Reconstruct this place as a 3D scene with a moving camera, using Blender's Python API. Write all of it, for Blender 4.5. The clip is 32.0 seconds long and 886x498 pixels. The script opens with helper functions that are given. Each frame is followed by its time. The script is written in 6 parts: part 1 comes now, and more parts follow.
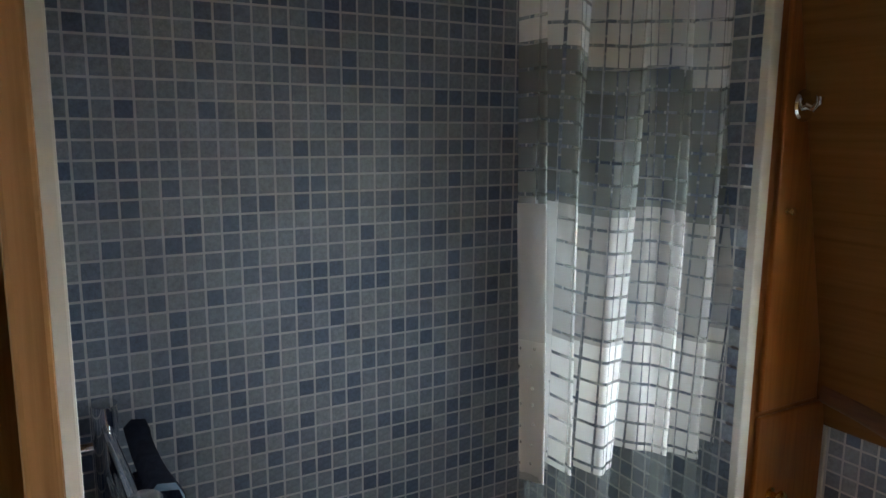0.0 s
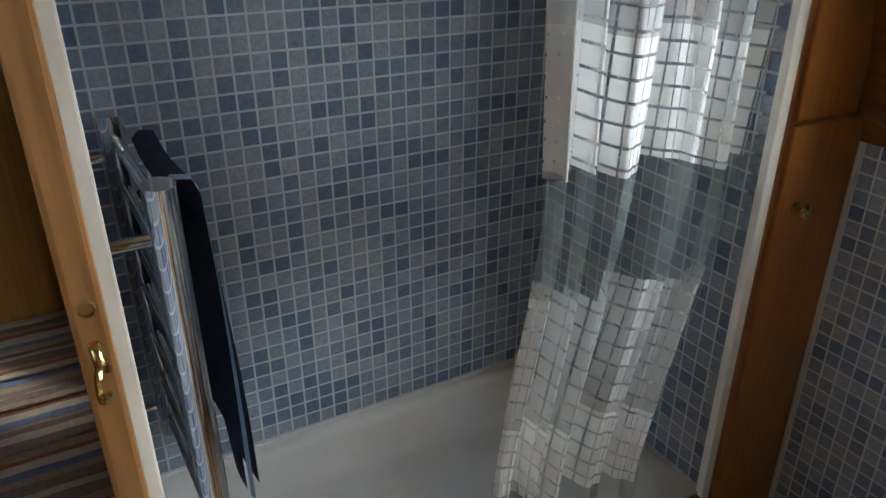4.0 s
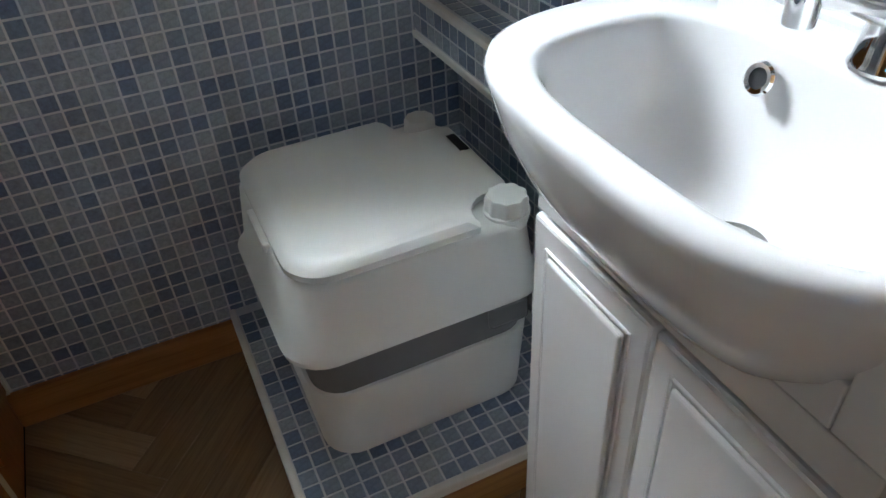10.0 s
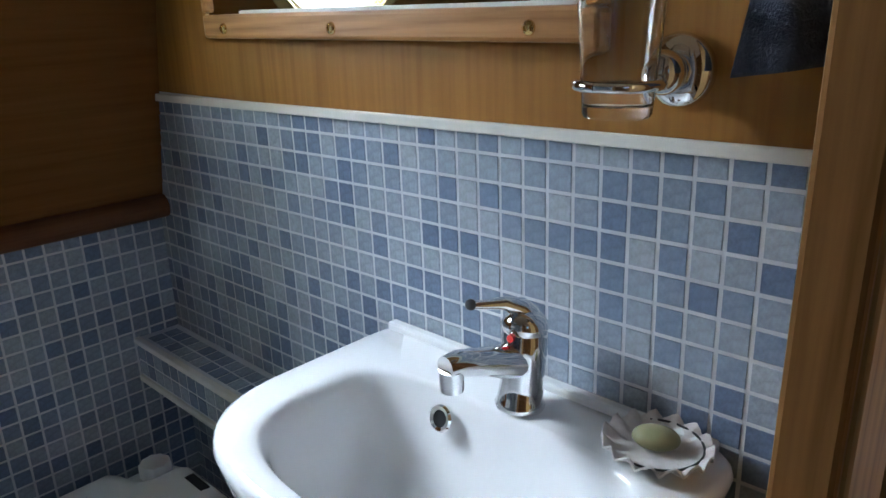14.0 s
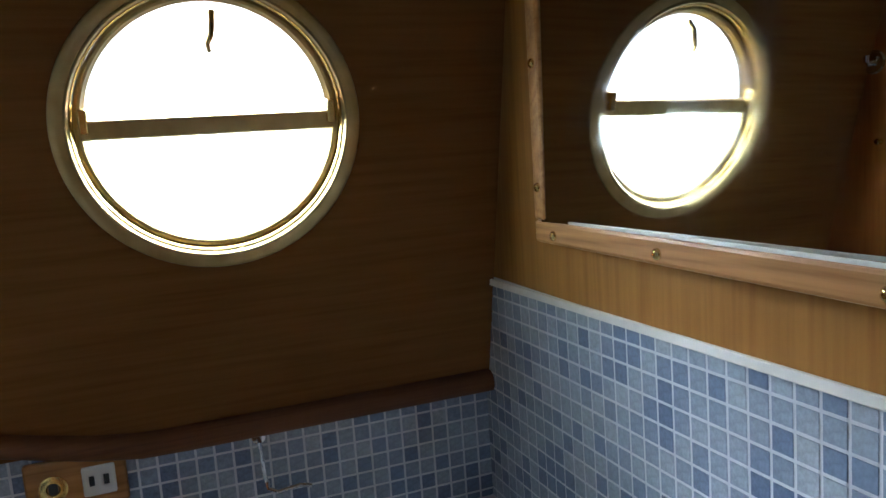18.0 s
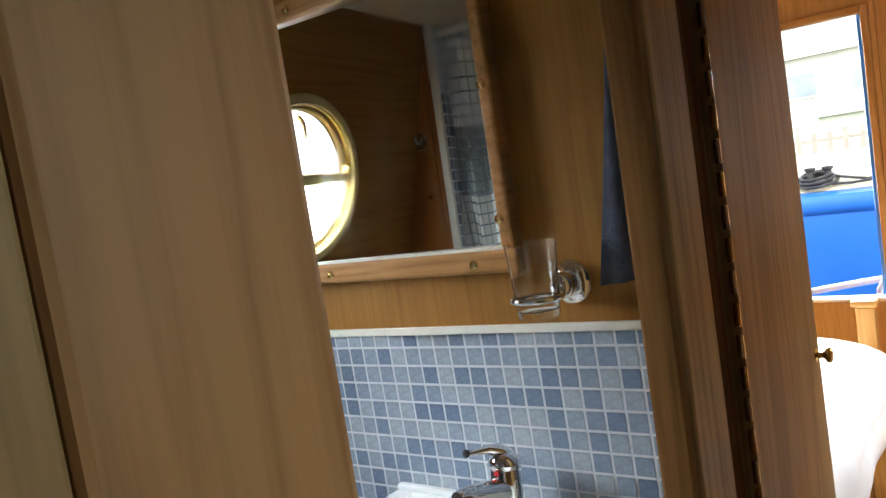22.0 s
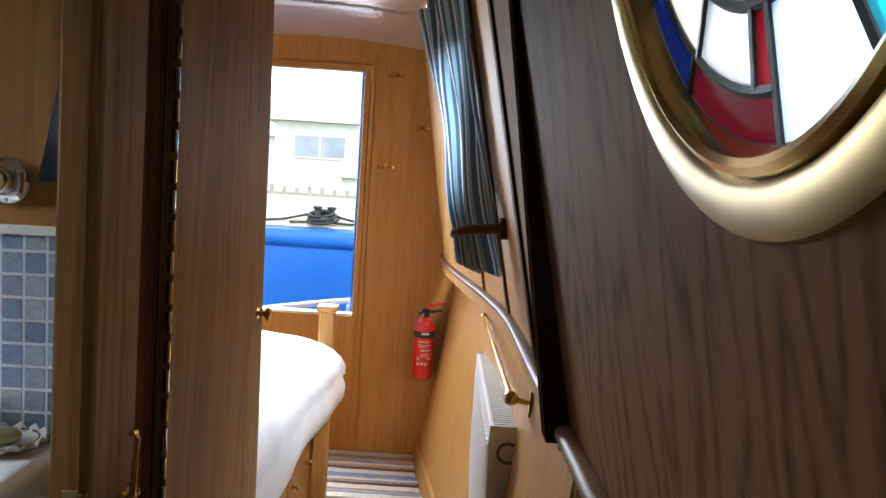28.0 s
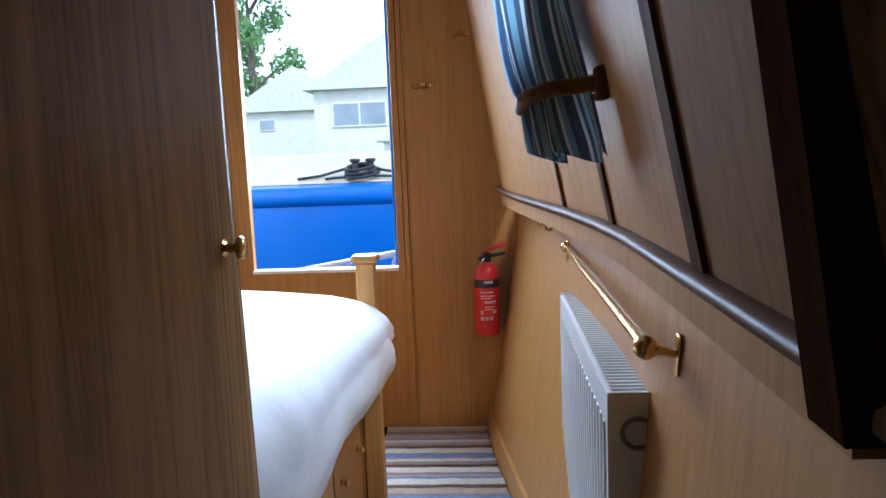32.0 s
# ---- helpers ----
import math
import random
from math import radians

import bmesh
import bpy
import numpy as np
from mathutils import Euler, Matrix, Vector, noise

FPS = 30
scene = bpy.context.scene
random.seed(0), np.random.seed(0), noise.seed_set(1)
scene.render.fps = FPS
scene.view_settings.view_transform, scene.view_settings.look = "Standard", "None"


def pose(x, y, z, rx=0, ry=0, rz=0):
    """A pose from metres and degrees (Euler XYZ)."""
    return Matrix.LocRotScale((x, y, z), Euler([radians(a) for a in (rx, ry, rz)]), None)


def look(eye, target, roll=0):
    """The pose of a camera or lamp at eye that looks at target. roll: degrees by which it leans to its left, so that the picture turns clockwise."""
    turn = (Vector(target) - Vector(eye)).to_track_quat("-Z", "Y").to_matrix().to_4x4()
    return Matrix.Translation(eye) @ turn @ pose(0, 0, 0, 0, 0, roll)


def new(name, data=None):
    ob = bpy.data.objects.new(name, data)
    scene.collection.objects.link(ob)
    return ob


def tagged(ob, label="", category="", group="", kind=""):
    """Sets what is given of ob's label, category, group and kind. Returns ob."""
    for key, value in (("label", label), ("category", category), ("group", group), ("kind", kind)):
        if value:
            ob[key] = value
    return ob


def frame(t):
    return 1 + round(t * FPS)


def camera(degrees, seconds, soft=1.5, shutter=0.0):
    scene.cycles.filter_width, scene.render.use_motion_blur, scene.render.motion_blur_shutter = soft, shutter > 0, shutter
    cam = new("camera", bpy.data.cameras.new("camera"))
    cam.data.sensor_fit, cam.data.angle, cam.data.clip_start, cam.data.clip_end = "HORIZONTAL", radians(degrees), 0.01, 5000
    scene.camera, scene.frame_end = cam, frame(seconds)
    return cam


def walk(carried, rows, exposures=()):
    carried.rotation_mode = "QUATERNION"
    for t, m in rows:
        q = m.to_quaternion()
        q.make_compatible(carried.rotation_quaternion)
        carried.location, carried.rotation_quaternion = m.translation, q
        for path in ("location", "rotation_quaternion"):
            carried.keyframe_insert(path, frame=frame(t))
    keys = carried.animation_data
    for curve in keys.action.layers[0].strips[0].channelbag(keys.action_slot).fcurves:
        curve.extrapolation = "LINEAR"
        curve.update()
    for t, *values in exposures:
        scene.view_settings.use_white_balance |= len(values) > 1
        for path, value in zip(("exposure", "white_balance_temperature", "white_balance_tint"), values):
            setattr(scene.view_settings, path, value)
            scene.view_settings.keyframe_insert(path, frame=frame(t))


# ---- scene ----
cam = camera(62.7, 32.0)
PATH = [
    (0, (0.494, -0.142, 1.522), (-1.219, 0.835, 1.189), 0.4),
    (0.5, (0.49, -0.137, 1.509), (-1.212, 0.824, 1.087), 0.4),
    (1, (0.495, -0.137, 1.49), (-1.196, 0.807, 0.992), 0.4),
    (1.5, (0.496, -0.14, 1.467), (-1.184, 0.792, 0.912), 0.4),
    (2, (0.491, -0.14, 1.445), (-1.175, 0.777, 0.823), 0.5),
    (2.5, (0.489, -0.138, 1.421), (-1.164, 0.76, 0.744), 0.3),
    (3, (0.484, -0.139, 1.398), (-1.151, 0.743, 0.657), 0.2),
    (3.5, (0.477, -0.142, 1.38), (-1.135, 0.727, 0.575), 0.2),
    (5.5, (0.458, -0.134, 1.331), (-0.934, 0.805, 0.244), 2.1),
    (6, (0.459, -0.134, 1.318), (-0.828, 0.884, 0.176), 3.9),
    (6.5, (0.45, -0.138, 1.323), (-0.723, 0.943, 0.116), 5.7),
    (7, (0.403, -0.161, 1.314), (-0.636, 0.986, 0.047), 7.2),
    (7.5, (0.341, -0.136, 1.284), (-0.631, 1.053, 0.003), 4.5),
    (8, (0.313, -0.148, 1.198), (-0.317, 1.283, -0.05), -3.9),
    (8.5, (0.21, -0.07, 1.179), (0.05, 1.413, -0.154), -2.9),
    (9, (0.175, -0.08, 1.196), (0.28, 1.415, -0.128), -4.1),
    (9.5, (0.166, -0.074, 1.174), (0.504, 1.415, -0.118), -4.5),
    (10, (0.13, -0.094, 1.154), (0.748, 1.349, -0.085), -3.6),
    (10.5, (0.104, -0.114, 1.137), (0.983, 1.241, -0.042), -1.2),
    (11, (0.084, -0.125, 1.134), (1.211, 1.093, 0.018), 2.1),
    (11.5, (0.095, -0.137, 1.127), (1.331, 1.031, 0.075), 3.1),
    (12, (0.099, -0.142, 1.139), (1.383, 1.039, 0.16), 2.7),
    (12.5, (0.108, -0.137, 1.179), (1.418, 1.082, 0.285), 1.0),
    (13, (0.116, -0.133, 1.219), (1.458, 1.122, 0.43), -0.5),
    (13.5, (0.12, -0.143, 1.257), (1.483, 1.134, 0.542), -1.4),
    (14, (0.115, -0.164, 1.294), (1.491, 1.144, 0.664), -1.6),
    (14.5, (0.119, -0.159, 1.321), (1.489, 1.196, 0.783), -1.6),
    (15, (0.126, -0.15, 1.351), (1.459, 1.271, 0.896), -1.5),
    (15.5, (0.129, -0.145, 1.377), (1.405, 1.344, 0.984), -1.7),
    (17.5, (0.147, -0.147, 1.408), (0.996, 1.642, 1.133), -3.4),
    (18, (0.157, -0.143, 1.415), (0.858, 1.71, 1.139), -3.9),
    (19, (0.163, -0.179, 1.405), (0.853, 1.688, 1.21), -5.1),
    (19.5, (0.1, -0.202, 1.425), (1.019, 1.562, 1.219), -6.3),
    (20, (0.044, -0.232, 1.427), (1.138, 1.429, 1.22), -7.5),
    (20.5, (-0.023, -0.254, 1.415), (1.216, 1.305, 1.229), -7.9),
    (21, (-0.095, -0.283, 1.403), (1.276, 1.163, 1.234), -8.0),
    (21.5, (-0.155, -0.3, 1.399), (1.343, 1.015, 1.231), -8.3),
    (22, (-0.191, -0.331, 1.4), (1.415, 0.846, 1.222), -8.9),
    (22.5, (-0.247, -0.362, 1.413), (1.467, 0.648, 1.214), -8.5),
    (23, (-0.302, -0.394, 1.414), (1.514, 0.422, 1.224), -8.1),
    (23.5, (-0.342, -0.431, 1.412), (1.534, 0.232, 1.21), -7.6),
    (24, (-0.358, -0.421, 1.39), (1.571, 0.055, 1.153), -6.9),
    (24.5, (-0.356, -0.433, 1.378), (1.591, -0.082, 1.085), -5.3),
    (25, (-0.355, -0.458, 1.36), (1.595, -0.206, 0.992), -3.8),
    (25.5, (-0.361, -0.467, 1.332), (1.574, -0.316, 0.853), -2.1),
    (27.5, (-0.302, -0.46, 1.274), (1.683, -0.436, 1.031), 3.9),
    (28, (-0.244, -0.457, 1.255), (1.751, -0.451, 1.109), 3.7),
    (28.5, (-0.181, -0.45, 1.197), (1.818, -0.443, 1.158), 2.5),
    (29, (-0.113, -0.457, 1.158), (1.883, -0.436, 1.025), 1.2),
    (29.5, (-0.048, -0.441, 1.113), (1.934, -0.436, 0.847), -0.5),
    (30, (0.01, -0.444, 1.093), (1.981, -0.422, 0.754), -1.8),
    (30.5, (0.077, -0.446, 1.106), (2.046, -0.406, 0.762), -1.9),
    (31, (0.155, -0.432, 1.111), (2.129, -0.378, 0.794), -1.9),
    (31.5, (0.225, -0.429, 1.107), (2.203, -0.33, 0.825), -2.2),
    (32, (0.316, -0.433, 1.098), (2.294, -0.282, 0.848), -2.3),
]
EXPOSE = [
    (0, 0.6, 6400, 10), (2, 0.45, 6400, 10), (3.5, 0.6, 6400, 10), (7, 0.95, 6600, 10), (9, 0.8, 7000, 10), (10, 0.9, 6400, 10), (12, 0.6, 5800, 10), (13, 0.5, 5700, 10),
    (14, 0.35, 5900, 10), (15, 0.4, 5800, 10), (18, 0.35, 5800, 10), (20, 0.05, 5700, 10), (21, 0.6, 6300, 10), (22, 0.6, 6500, 10), (24, 0.1, 6700, 10), (25, 0.17, 5900, 10), (28, 0.17, 6000, 10), (30, 0.07, 5700, 10), (32, -0.38, 5000, 10),
]
walk(cam, [(t, look(eye, target, roll)) for t, eye, target, roll in PATH], EXPOSE)

# ---- light ----
world = bpy.data.worlds.new("sky")
scene.world = world
world.use_nodes = True
wn = world.node_tree
sky = wn.nodes.new("ShaderNodeTexSky")
sky.sky_type = "NISHITA"
sky.sun_disc = False
sky.sun_elevation = radians(42)
sky.sun_rotation = radians(239)
sky.air_density = 1.6
sky.dust_density = 1.5
wn.links.new(sky.outputs[0], wn.nodes["Background"].inputs[0])
wn.nodes["Background"].inputs[1].default_value = 0.15
sun = new("sun", bpy.data.lights.new("sun", "SUN"))
sun.data.energy = 3.0
sun.data.angle = radians(12)
sun.data.color = (1.0, 0.96, 0.9)
sun.matrix_world = look((-5, -3, 7), (0, 0, 0))


def window_lamp(name, m, w, h, watts, spread=110):
    """Sky light that enters through an opening."""
    ob = new(name, bpy.data.lights.new(name, "AREA"))
    ob.data.shape, ob.data.size, ob.data.size_y, ob.data.energy = "RECTANGLE", w, h, watts
    ob.data.color = (0.86, 0.94, 1.0)
    ob.data.spread = radians(spread)
    ob.matrix_world = m
    return ob


window_lamp("porthole_daylight", look((0.46, 1.52, 2.0), (0.12, 0.45, 1.12)), 1.7, 0.75, 200, 170)
window_lamp("hatch_daylight", look((3.42, 0.25, 1.4), (2.2, 0.1, 0.5)), 0.6, 1.0, 42)
window_lamp("cabin_window_daylight", look((1.74, -0.76, 1.44), (1.8, 0.5, 0.8)), 0.6, 0.4, 13)
window_lamp("stained_glass_daylight", look((0.02, -0.68, 1.5), (0.0, 0.5, 1.2)), 0.36, 0.36, 0.5)

# ---- materials ----


def mat(name, rough=0.5, metal=0.0):
    m = bpy.data.materials.new(name)
    m.use_nodes = True
    b = m.node_tree.nodes["Principled BSDF"]
    b.inputs["Roughness"].default_value = rough
    b.inputs["Metallic"].default_value = metal
    return m, m.node_tree, b


def node(nt, kind, **inputs):
    n = nt.nodes.new(kind)
    for k, v in inputs.items():
        n.inputs[k.replace("_", " ")].default_value = v
    return n


def ramp(nt, source, *stops):
    r = nt.nodes.new("ShaderNodeValToRGB")
    while len(r.color_ramp.elements) < len(stops):
        r.color_ramp.elements.new(0.5)
    for e, (p, c) in zip(r.color_ramp.elements, stops):
        e.position, e.color = p, (*c, 1)
    nt.links.new(source, r.inputs[0])
    return r


def coords(nt, scale=(1, 1, 1), rot=(0, 0, 0), kind="Object"):
    tc = nt.nodes.new("ShaderNodeTexCoord")
    mp = nt.nodes.new("ShaderNodeMapping")
    mp.inputs["Scale"].default_value = scale
    mp.inputs["Rotation"].default_value = rot
    nt.links.new(tc.outputs[kind], mp.inputs[0])
    return mp.outputs[0]


def bump(nt, b, source, strength=0.1, distance=0.002):
    n = node(nt, "ShaderNodeBump", Strength=strength, Distance=distance)
    nt.links.new(source, n.inputs["Height"])
    nt.links.new(n.outputs[0], b.inputs["Normal"])


def noisy(name, c1, c2, scale=20.0, rough=0.5, metal=0.0, bumps=0.05, dist=0.001, coat=0.0):
    """Plain stuff with a mottled colour and a fine relief."""
    m, nt, b = mat(name, rough, metal)
    co = coords(nt)
    n1 = node(nt, "ShaderNodeTexNoise", Scale=scale, Detail=6.0)
    nt.links.new(co, n1.inputs[0])
    r = ramp(nt, n1.outputs[0], (0.3, c1), (0.7, c2))
    nt.links.new(r.outputs[0], b.inputs["Base Color"])
    n2 = node(nt, "ShaderNodeTexNoise", Scale=scale * 12, Detail=3.0)
    nt.links.new(co, n2.inputs[0])
    bump(nt, b, n2.outputs[0], bumps, dist)
    b.inputs["Coat Weight"].default_value = coat
    return m


def wood(name, dark, light, axis="Z", grain=1.0, rough=0.4, coat=0.15, rings=0.45, shine=0.2):
    """Oak or ash veneer: stretched rings along one axis, pores and satin varnish."""
    m, nt, b = mat(name, rough)
    k = {"X": (0.045, 1, 1), "Y": (1, 0.045, 1), "Z": (1, 1, 0.045)}[axis]
    co = coords(nt, tuple(v * grain for v in k))
    big = node(nt, "ShaderNodeTexNoise", Scale=7.0, Detail=2.0, Distortion=0.35)
    nt.links.new(co, big.inputs[0])
    mul = nt.nodes.new("ShaderNodeMath")
    mul.operation = "MULTIPLY"
    mul.inputs[1].default_value = 24.0
    nt.links.new(big.outputs[0], mul.inputs[0])
    fr = nt.nodes.new("ShaderNodeMath")
    fr.operation = "PINGPONG"
    fr.inputs[1].default_value = 1.0
    nt.links.new(mul.outputs[0], fr.inputs[0])
    fine = node(nt, "ShaderNodeTexNoise", Scale=160.0, Detail=4.0)
    nt.links.new(co, fine.inputs[0])
    mix = nt.nodes.new("ShaderNodeMath")
    mix.operation = "MULTIPLY_ADD"
    mix.inputs[1].default_value = rings
    nt.links.new(fr.outputs[0], mix.inputs[0])
    nt.links.new(fine.outputs[0], mix.inputs[2])
    mid = tuple((a + c) / 2 for a, c in zip(dark, light))
    r = ramp(nt, mix.outputs[0], (0.35, dark), (0.6, mid), (0.95, light))
    nt.links.new(r.outputs[0], b.inputs["Base Color"])
    bump(nt, b, mix.outputs[0], 0.12 * min(1.0, rings / 0.45), 0.001)
    b.inputs["Specular IOR Level"].default_value = shine
    b.inputs["Coat Weight"].default_value = coat * 0.35
    b.inputs["Coat Roughness"].default_value = 0.3
    return m


def tile_mat(name, per_object):
    """Printed mosaic: every piece its own blue or grey, mottled."""
    m, nt, b = mat(name, 0.38)
    if per_object:
        rnd = nt.nodes.new("ShaderNodeObjectInfo").outputs["Random"]
    else:
        rnd = nt.nodes.new("ShaderNodeNewGeometry").outputs["Random Per Island"]
    r = ramp(nt, rnd, (0.0, (0.115, 0.155, 0.24)), (0.2, (0.155, 0.205, 0.295)), (0.35, (0.21, 0.26, 0.34)), (0.6, (0.27, 0.32, 0.39)), (1.0, (0.35, 0.39, 0.44)))
    co = coords(nt)
    n1 = node(nt, "ShaderNodeTexNoise", Scale=130.0, Detail=8.0, Roughness=0.7)
    nt.links.new(co, n1.inputs[0])
    mx = nt.nodes.new("ShaderNodeMix")
    mx.data_type, mx.blend_type = "RGBA", "OVERLAY"
    mx.inputs[0].default_value = 0.75
    nt.links.new(r.outputs[0], mx.inputs[6])
    nt.links.new(n1.outputs[0], mx.inputs[7])
    nt.links.new(mx.outputs[2], b.inputs["Base Color"])
    bump(nt, b, n1.outputs[0], 0.08, 0.0006)
    return m


def glass_mat(name, tint=(1, 1, 1), rough=0.0, clear=0.9, frost=0.0):
    """A thin pane: light goes straight through, with a gloss on it."""
    m, nt, b = mat(name, rough)
    tr = nt.nodes.new("ShaderNodeBsdfTransparent")
    tr.inputs[0].default_value = (*tint, 1)
    b.inputs["Base Color"].default_value = (*tint, 1)
    b.inputs["Roughness"].default_value = rough
    mx = nt.nodes.new("ShaderNodeMixShader")
    mx.inputs[0].default_value = 1 - clear
    last = tr.outputs[0]
    if frost:
        tl = nt.nodes.new("ShaderNodeBsdfTranslucent")
        tl.inputs[0].default_value = (*tint, 1)
        m2 = nt.nodes.new("ShaderNodeMixShader")
        m2.inputs[0].default_value = frost
        nt.links.new(last, m2.inputs[1])
        nt.links.new(tl.outputs[0], m2.inputs[2])
        last = m2.outputs[0]
    nt.links.new(last, mx.inputs[1])
    nt.links.new(b.outputs[0], mx.inputs[2])
    nt.links.new(mx.outputs[0], nt.nodes["Material Output"].inputs[0])
    return m


OAK = wood("oak_veneer", (0.38, 0.182, 0.045), (0.50, 0.268, 0.078), "Z", 0.7, 0.42, 0.12, 0.22)
OAK_X = wood("oak_veneer_along", (0.38, 0.182, 0.045), (0.50, 0.268, 0.078), "X", 0.7, 0.42, 0.12, 0.22)
OAK_Y = wood("oak_veneer_across", (0.38, 0.182, 0.045), (0.50, 0.268, 0.078), "Y", 0.7, 0.42, 0.12, 0.22)
OAK_SATIN = wood("satin_oak_veneer", (0.36, 0.175, 0.048), (0.47, 0.255, 0.082), "Z", 0.7, 0.62, 0.0, 0.22, 0.08)
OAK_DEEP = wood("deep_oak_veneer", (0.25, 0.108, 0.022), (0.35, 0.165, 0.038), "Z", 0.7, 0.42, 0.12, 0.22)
# darker and more matt than OAK, for the side around the porthole
SIDE = wood("dark_cabin_side", (0.15, 0.062, 0.016), (0.21, 0.095, 0.028), "X", 0.7, 0.85, 0.0, 0.2, 0.0)
ASH = wood("ash_post", (0.26, 0.124, 0.041), (0.39, 0.20, 0.073), "Z", 1.6, 0.5, 0.05, 0.6)
DOORWOOD = wood("brown_oak_door", (0.21, 0.118, 0.043), (0.41, 0.252, 0.100), "Z", 1.0, 0.45, 0.0, 0.42, 0.12)
# near-black and without gloss, for the upright beside the hatch
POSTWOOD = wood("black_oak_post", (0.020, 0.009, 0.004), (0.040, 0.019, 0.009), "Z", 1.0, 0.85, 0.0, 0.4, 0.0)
# darker copy of the cabin-side oak: missing window light is put into the colour
SHADED_OAK = wood("dull_shaded_oak", (0.22, 0.115, 0.048), (0.31, 0.172, 0.075), "Z", 0.7, 0.8, 0.0, 0.22, 0.03)
JAMB = wood("red_brown_oak", (0.15, 0.066, 0.019), (0.27, 0.13, 0.042), "Z", 1.0, 0.6, 0.0, 0.4, 0.05)
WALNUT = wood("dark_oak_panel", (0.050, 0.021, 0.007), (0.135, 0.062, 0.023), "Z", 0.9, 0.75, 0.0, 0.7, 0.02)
PINE = wood("pine_trim", (0.28, 0.125, 0.04), (0.44, 0.22, 0.075), "X", 1.2)
PINE_Y = wood("pine_trim_across", (0.28, 0.125, 0.04), (0.44, 0.22, 0.075), "Y", 1.2)
DARKOAK = wood("stained_oak", (0.27, 0.085, 0.017), (0.36, 0.13, 0.03), "Z", 1.0, 0.35, 0.3, 0.25)
REDOAK = wood("red_oak_rail", (0.10, 0.036, 0.014), (0.17, 0.07, 0.028), "X", 1.2, 0.4, 0.15, 0.3)
GROUT = noisy("grout", (0.60, 0.62, 0.64), (0.70, 0.72, 0.74), 30, 0.6)
TILE_O = tile_mat("mosaic_tile", True)
TILE_I = tile_mat("mosaic_tile_field", False)
WHITE_TRIM = noisy("white_plastic_trim", (0.72, 0.70, 0.64), (0.80, 0.78, 0.73), 15, 0.4)
CERAMIC = noisy("white_ceramic", (0.80, 0.81, 0.82), (0.84, 0.85, 0.86), 3, 0.08, 0, 0.0, 0.0005, 0.6)
ACRYLIC = noisy("cream_acrylic", (0.72, 0.70, 0.66), (0.77, 0.75, 0.71), 4, 0.22, 0, 0.01)
PLASTIC = noisy("toilet_plastic", (0.70, 0.71, 0.69), (0.75, 0.76, 0.74), 5, 0.32, 0, 0.03)
PLASTIC_GREY = noisy("grey_plastic", (0.15, 0.16, 0.17), (0.19, 0.20, 0.21), 8, 0.4, 0, 0.05)
LACQUER = noisy("white_lacquer", (0.74, 0.74, 0.74), (0.79, 0.79, 0.79), 4, 0.22, 0, 0.01)
CHROME = noisy("chrome", (0.75, 0.75, 0.76), (0.82, 0.82, 0.83), 6, 0.06, 1.0, 0.0)
DULL_BRASS = noisy("dull_brass", (0.38, 0.27, 0.11), (0.50, 0.37, 0.17), 25, 0.42, 1.0, 0.05)
SATIN_BRASS = noisy("satin_brass", (0.23, 0.150, 0.036), (0.32, 0.215, 0.062), 25, 0.42, 1.0, 0.04)
BRASS = noisy("brass", (0.62, 0.42, 0.13), (0.76, 0.55, 0.22), 25, 0.22, 1.0, 0.03)
# near-black; on the closet sheet it stands in for shade
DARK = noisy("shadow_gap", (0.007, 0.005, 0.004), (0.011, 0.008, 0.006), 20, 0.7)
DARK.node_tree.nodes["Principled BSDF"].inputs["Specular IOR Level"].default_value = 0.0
LINEN = noisy("white_linen", (0.78, 0.78, 0.79), (0.84, 0.84, 0.85), 6, 0.85, 0, 0.1, 0.002)
RADIATOR = noisy("white_radiator", (0.80, 0.84, 0.84), (0.85, 0.88, 0.88), 5, 0.3, 0, 0.02)
CEILING = noisy("pale_ceiling_board", (0.40, 0.28, 0.18), (0.47, 0.34, 0.23), 3, 0.35)
BLUE = noisy("blue_boat_paint", (0.018, 0.13, 0.50), (0.028, 0.16, 0.58), 2, 0.3)
RED = noisy("red_enamel", (0.55, 0.02, 0.02), (0.65, 0.03, 0.03), 8, 0.3)
BLACK = noisy("black_plastic", (0.015, 0.015, 0.017), (0.03, 0.03, 0.033), 12, 0.45)
MIRROR = mat("mirror_silver", 0.015, 1.0)[0]
MIRROR.node_tree.nodes["Principled BSDF"].inputs["Base Color"].default_value = (0.82, 0.84, 0.83, 1)
_n = node(MIRROR.node_tree, "ShaderNodeTexNoise", Scale=5.0, Detail=4.0, Distortion=1.2)
MIRROR.node_tree.links.new(coords(MIRROR.node_tree, (1, 1.6, 0.7)), _n.inputs[0])
_r = ramp(MIRROR.node_tree, _n.outputs[0], (0.45, (0.012, 0.012, 0.012)), (0.75, (0.11, 0.11, 0.11)))
MIRROR.node_tree.links.new(_r.outputs[0], MIRROR.node_tree.nodes["Principled BSDF"].inputs["Roughness"])
GLASS = glass_mat("window_glass", (1, 1, 1), 0.0, 0.94)
FROST = glass_mat("frosted_glass", (0.95, 1, 0.97), 0.4, 0.92, 0.7)

# ---- building blocks ----


def part(name, bm, material, parent=None, label=""):
    me = bpy.data.meshes.new(name)
    bm.normal_update()
    bm.to_mesh(me)
    bm.free()
    for m in material if isinstance(material, (list, tuple)) else [material]:
        me.materials.append(m)
    ob = new(name, me)
    if parent is not None:
        ob.parent = parent
    if label:
        ob["label"] = label
    return ob


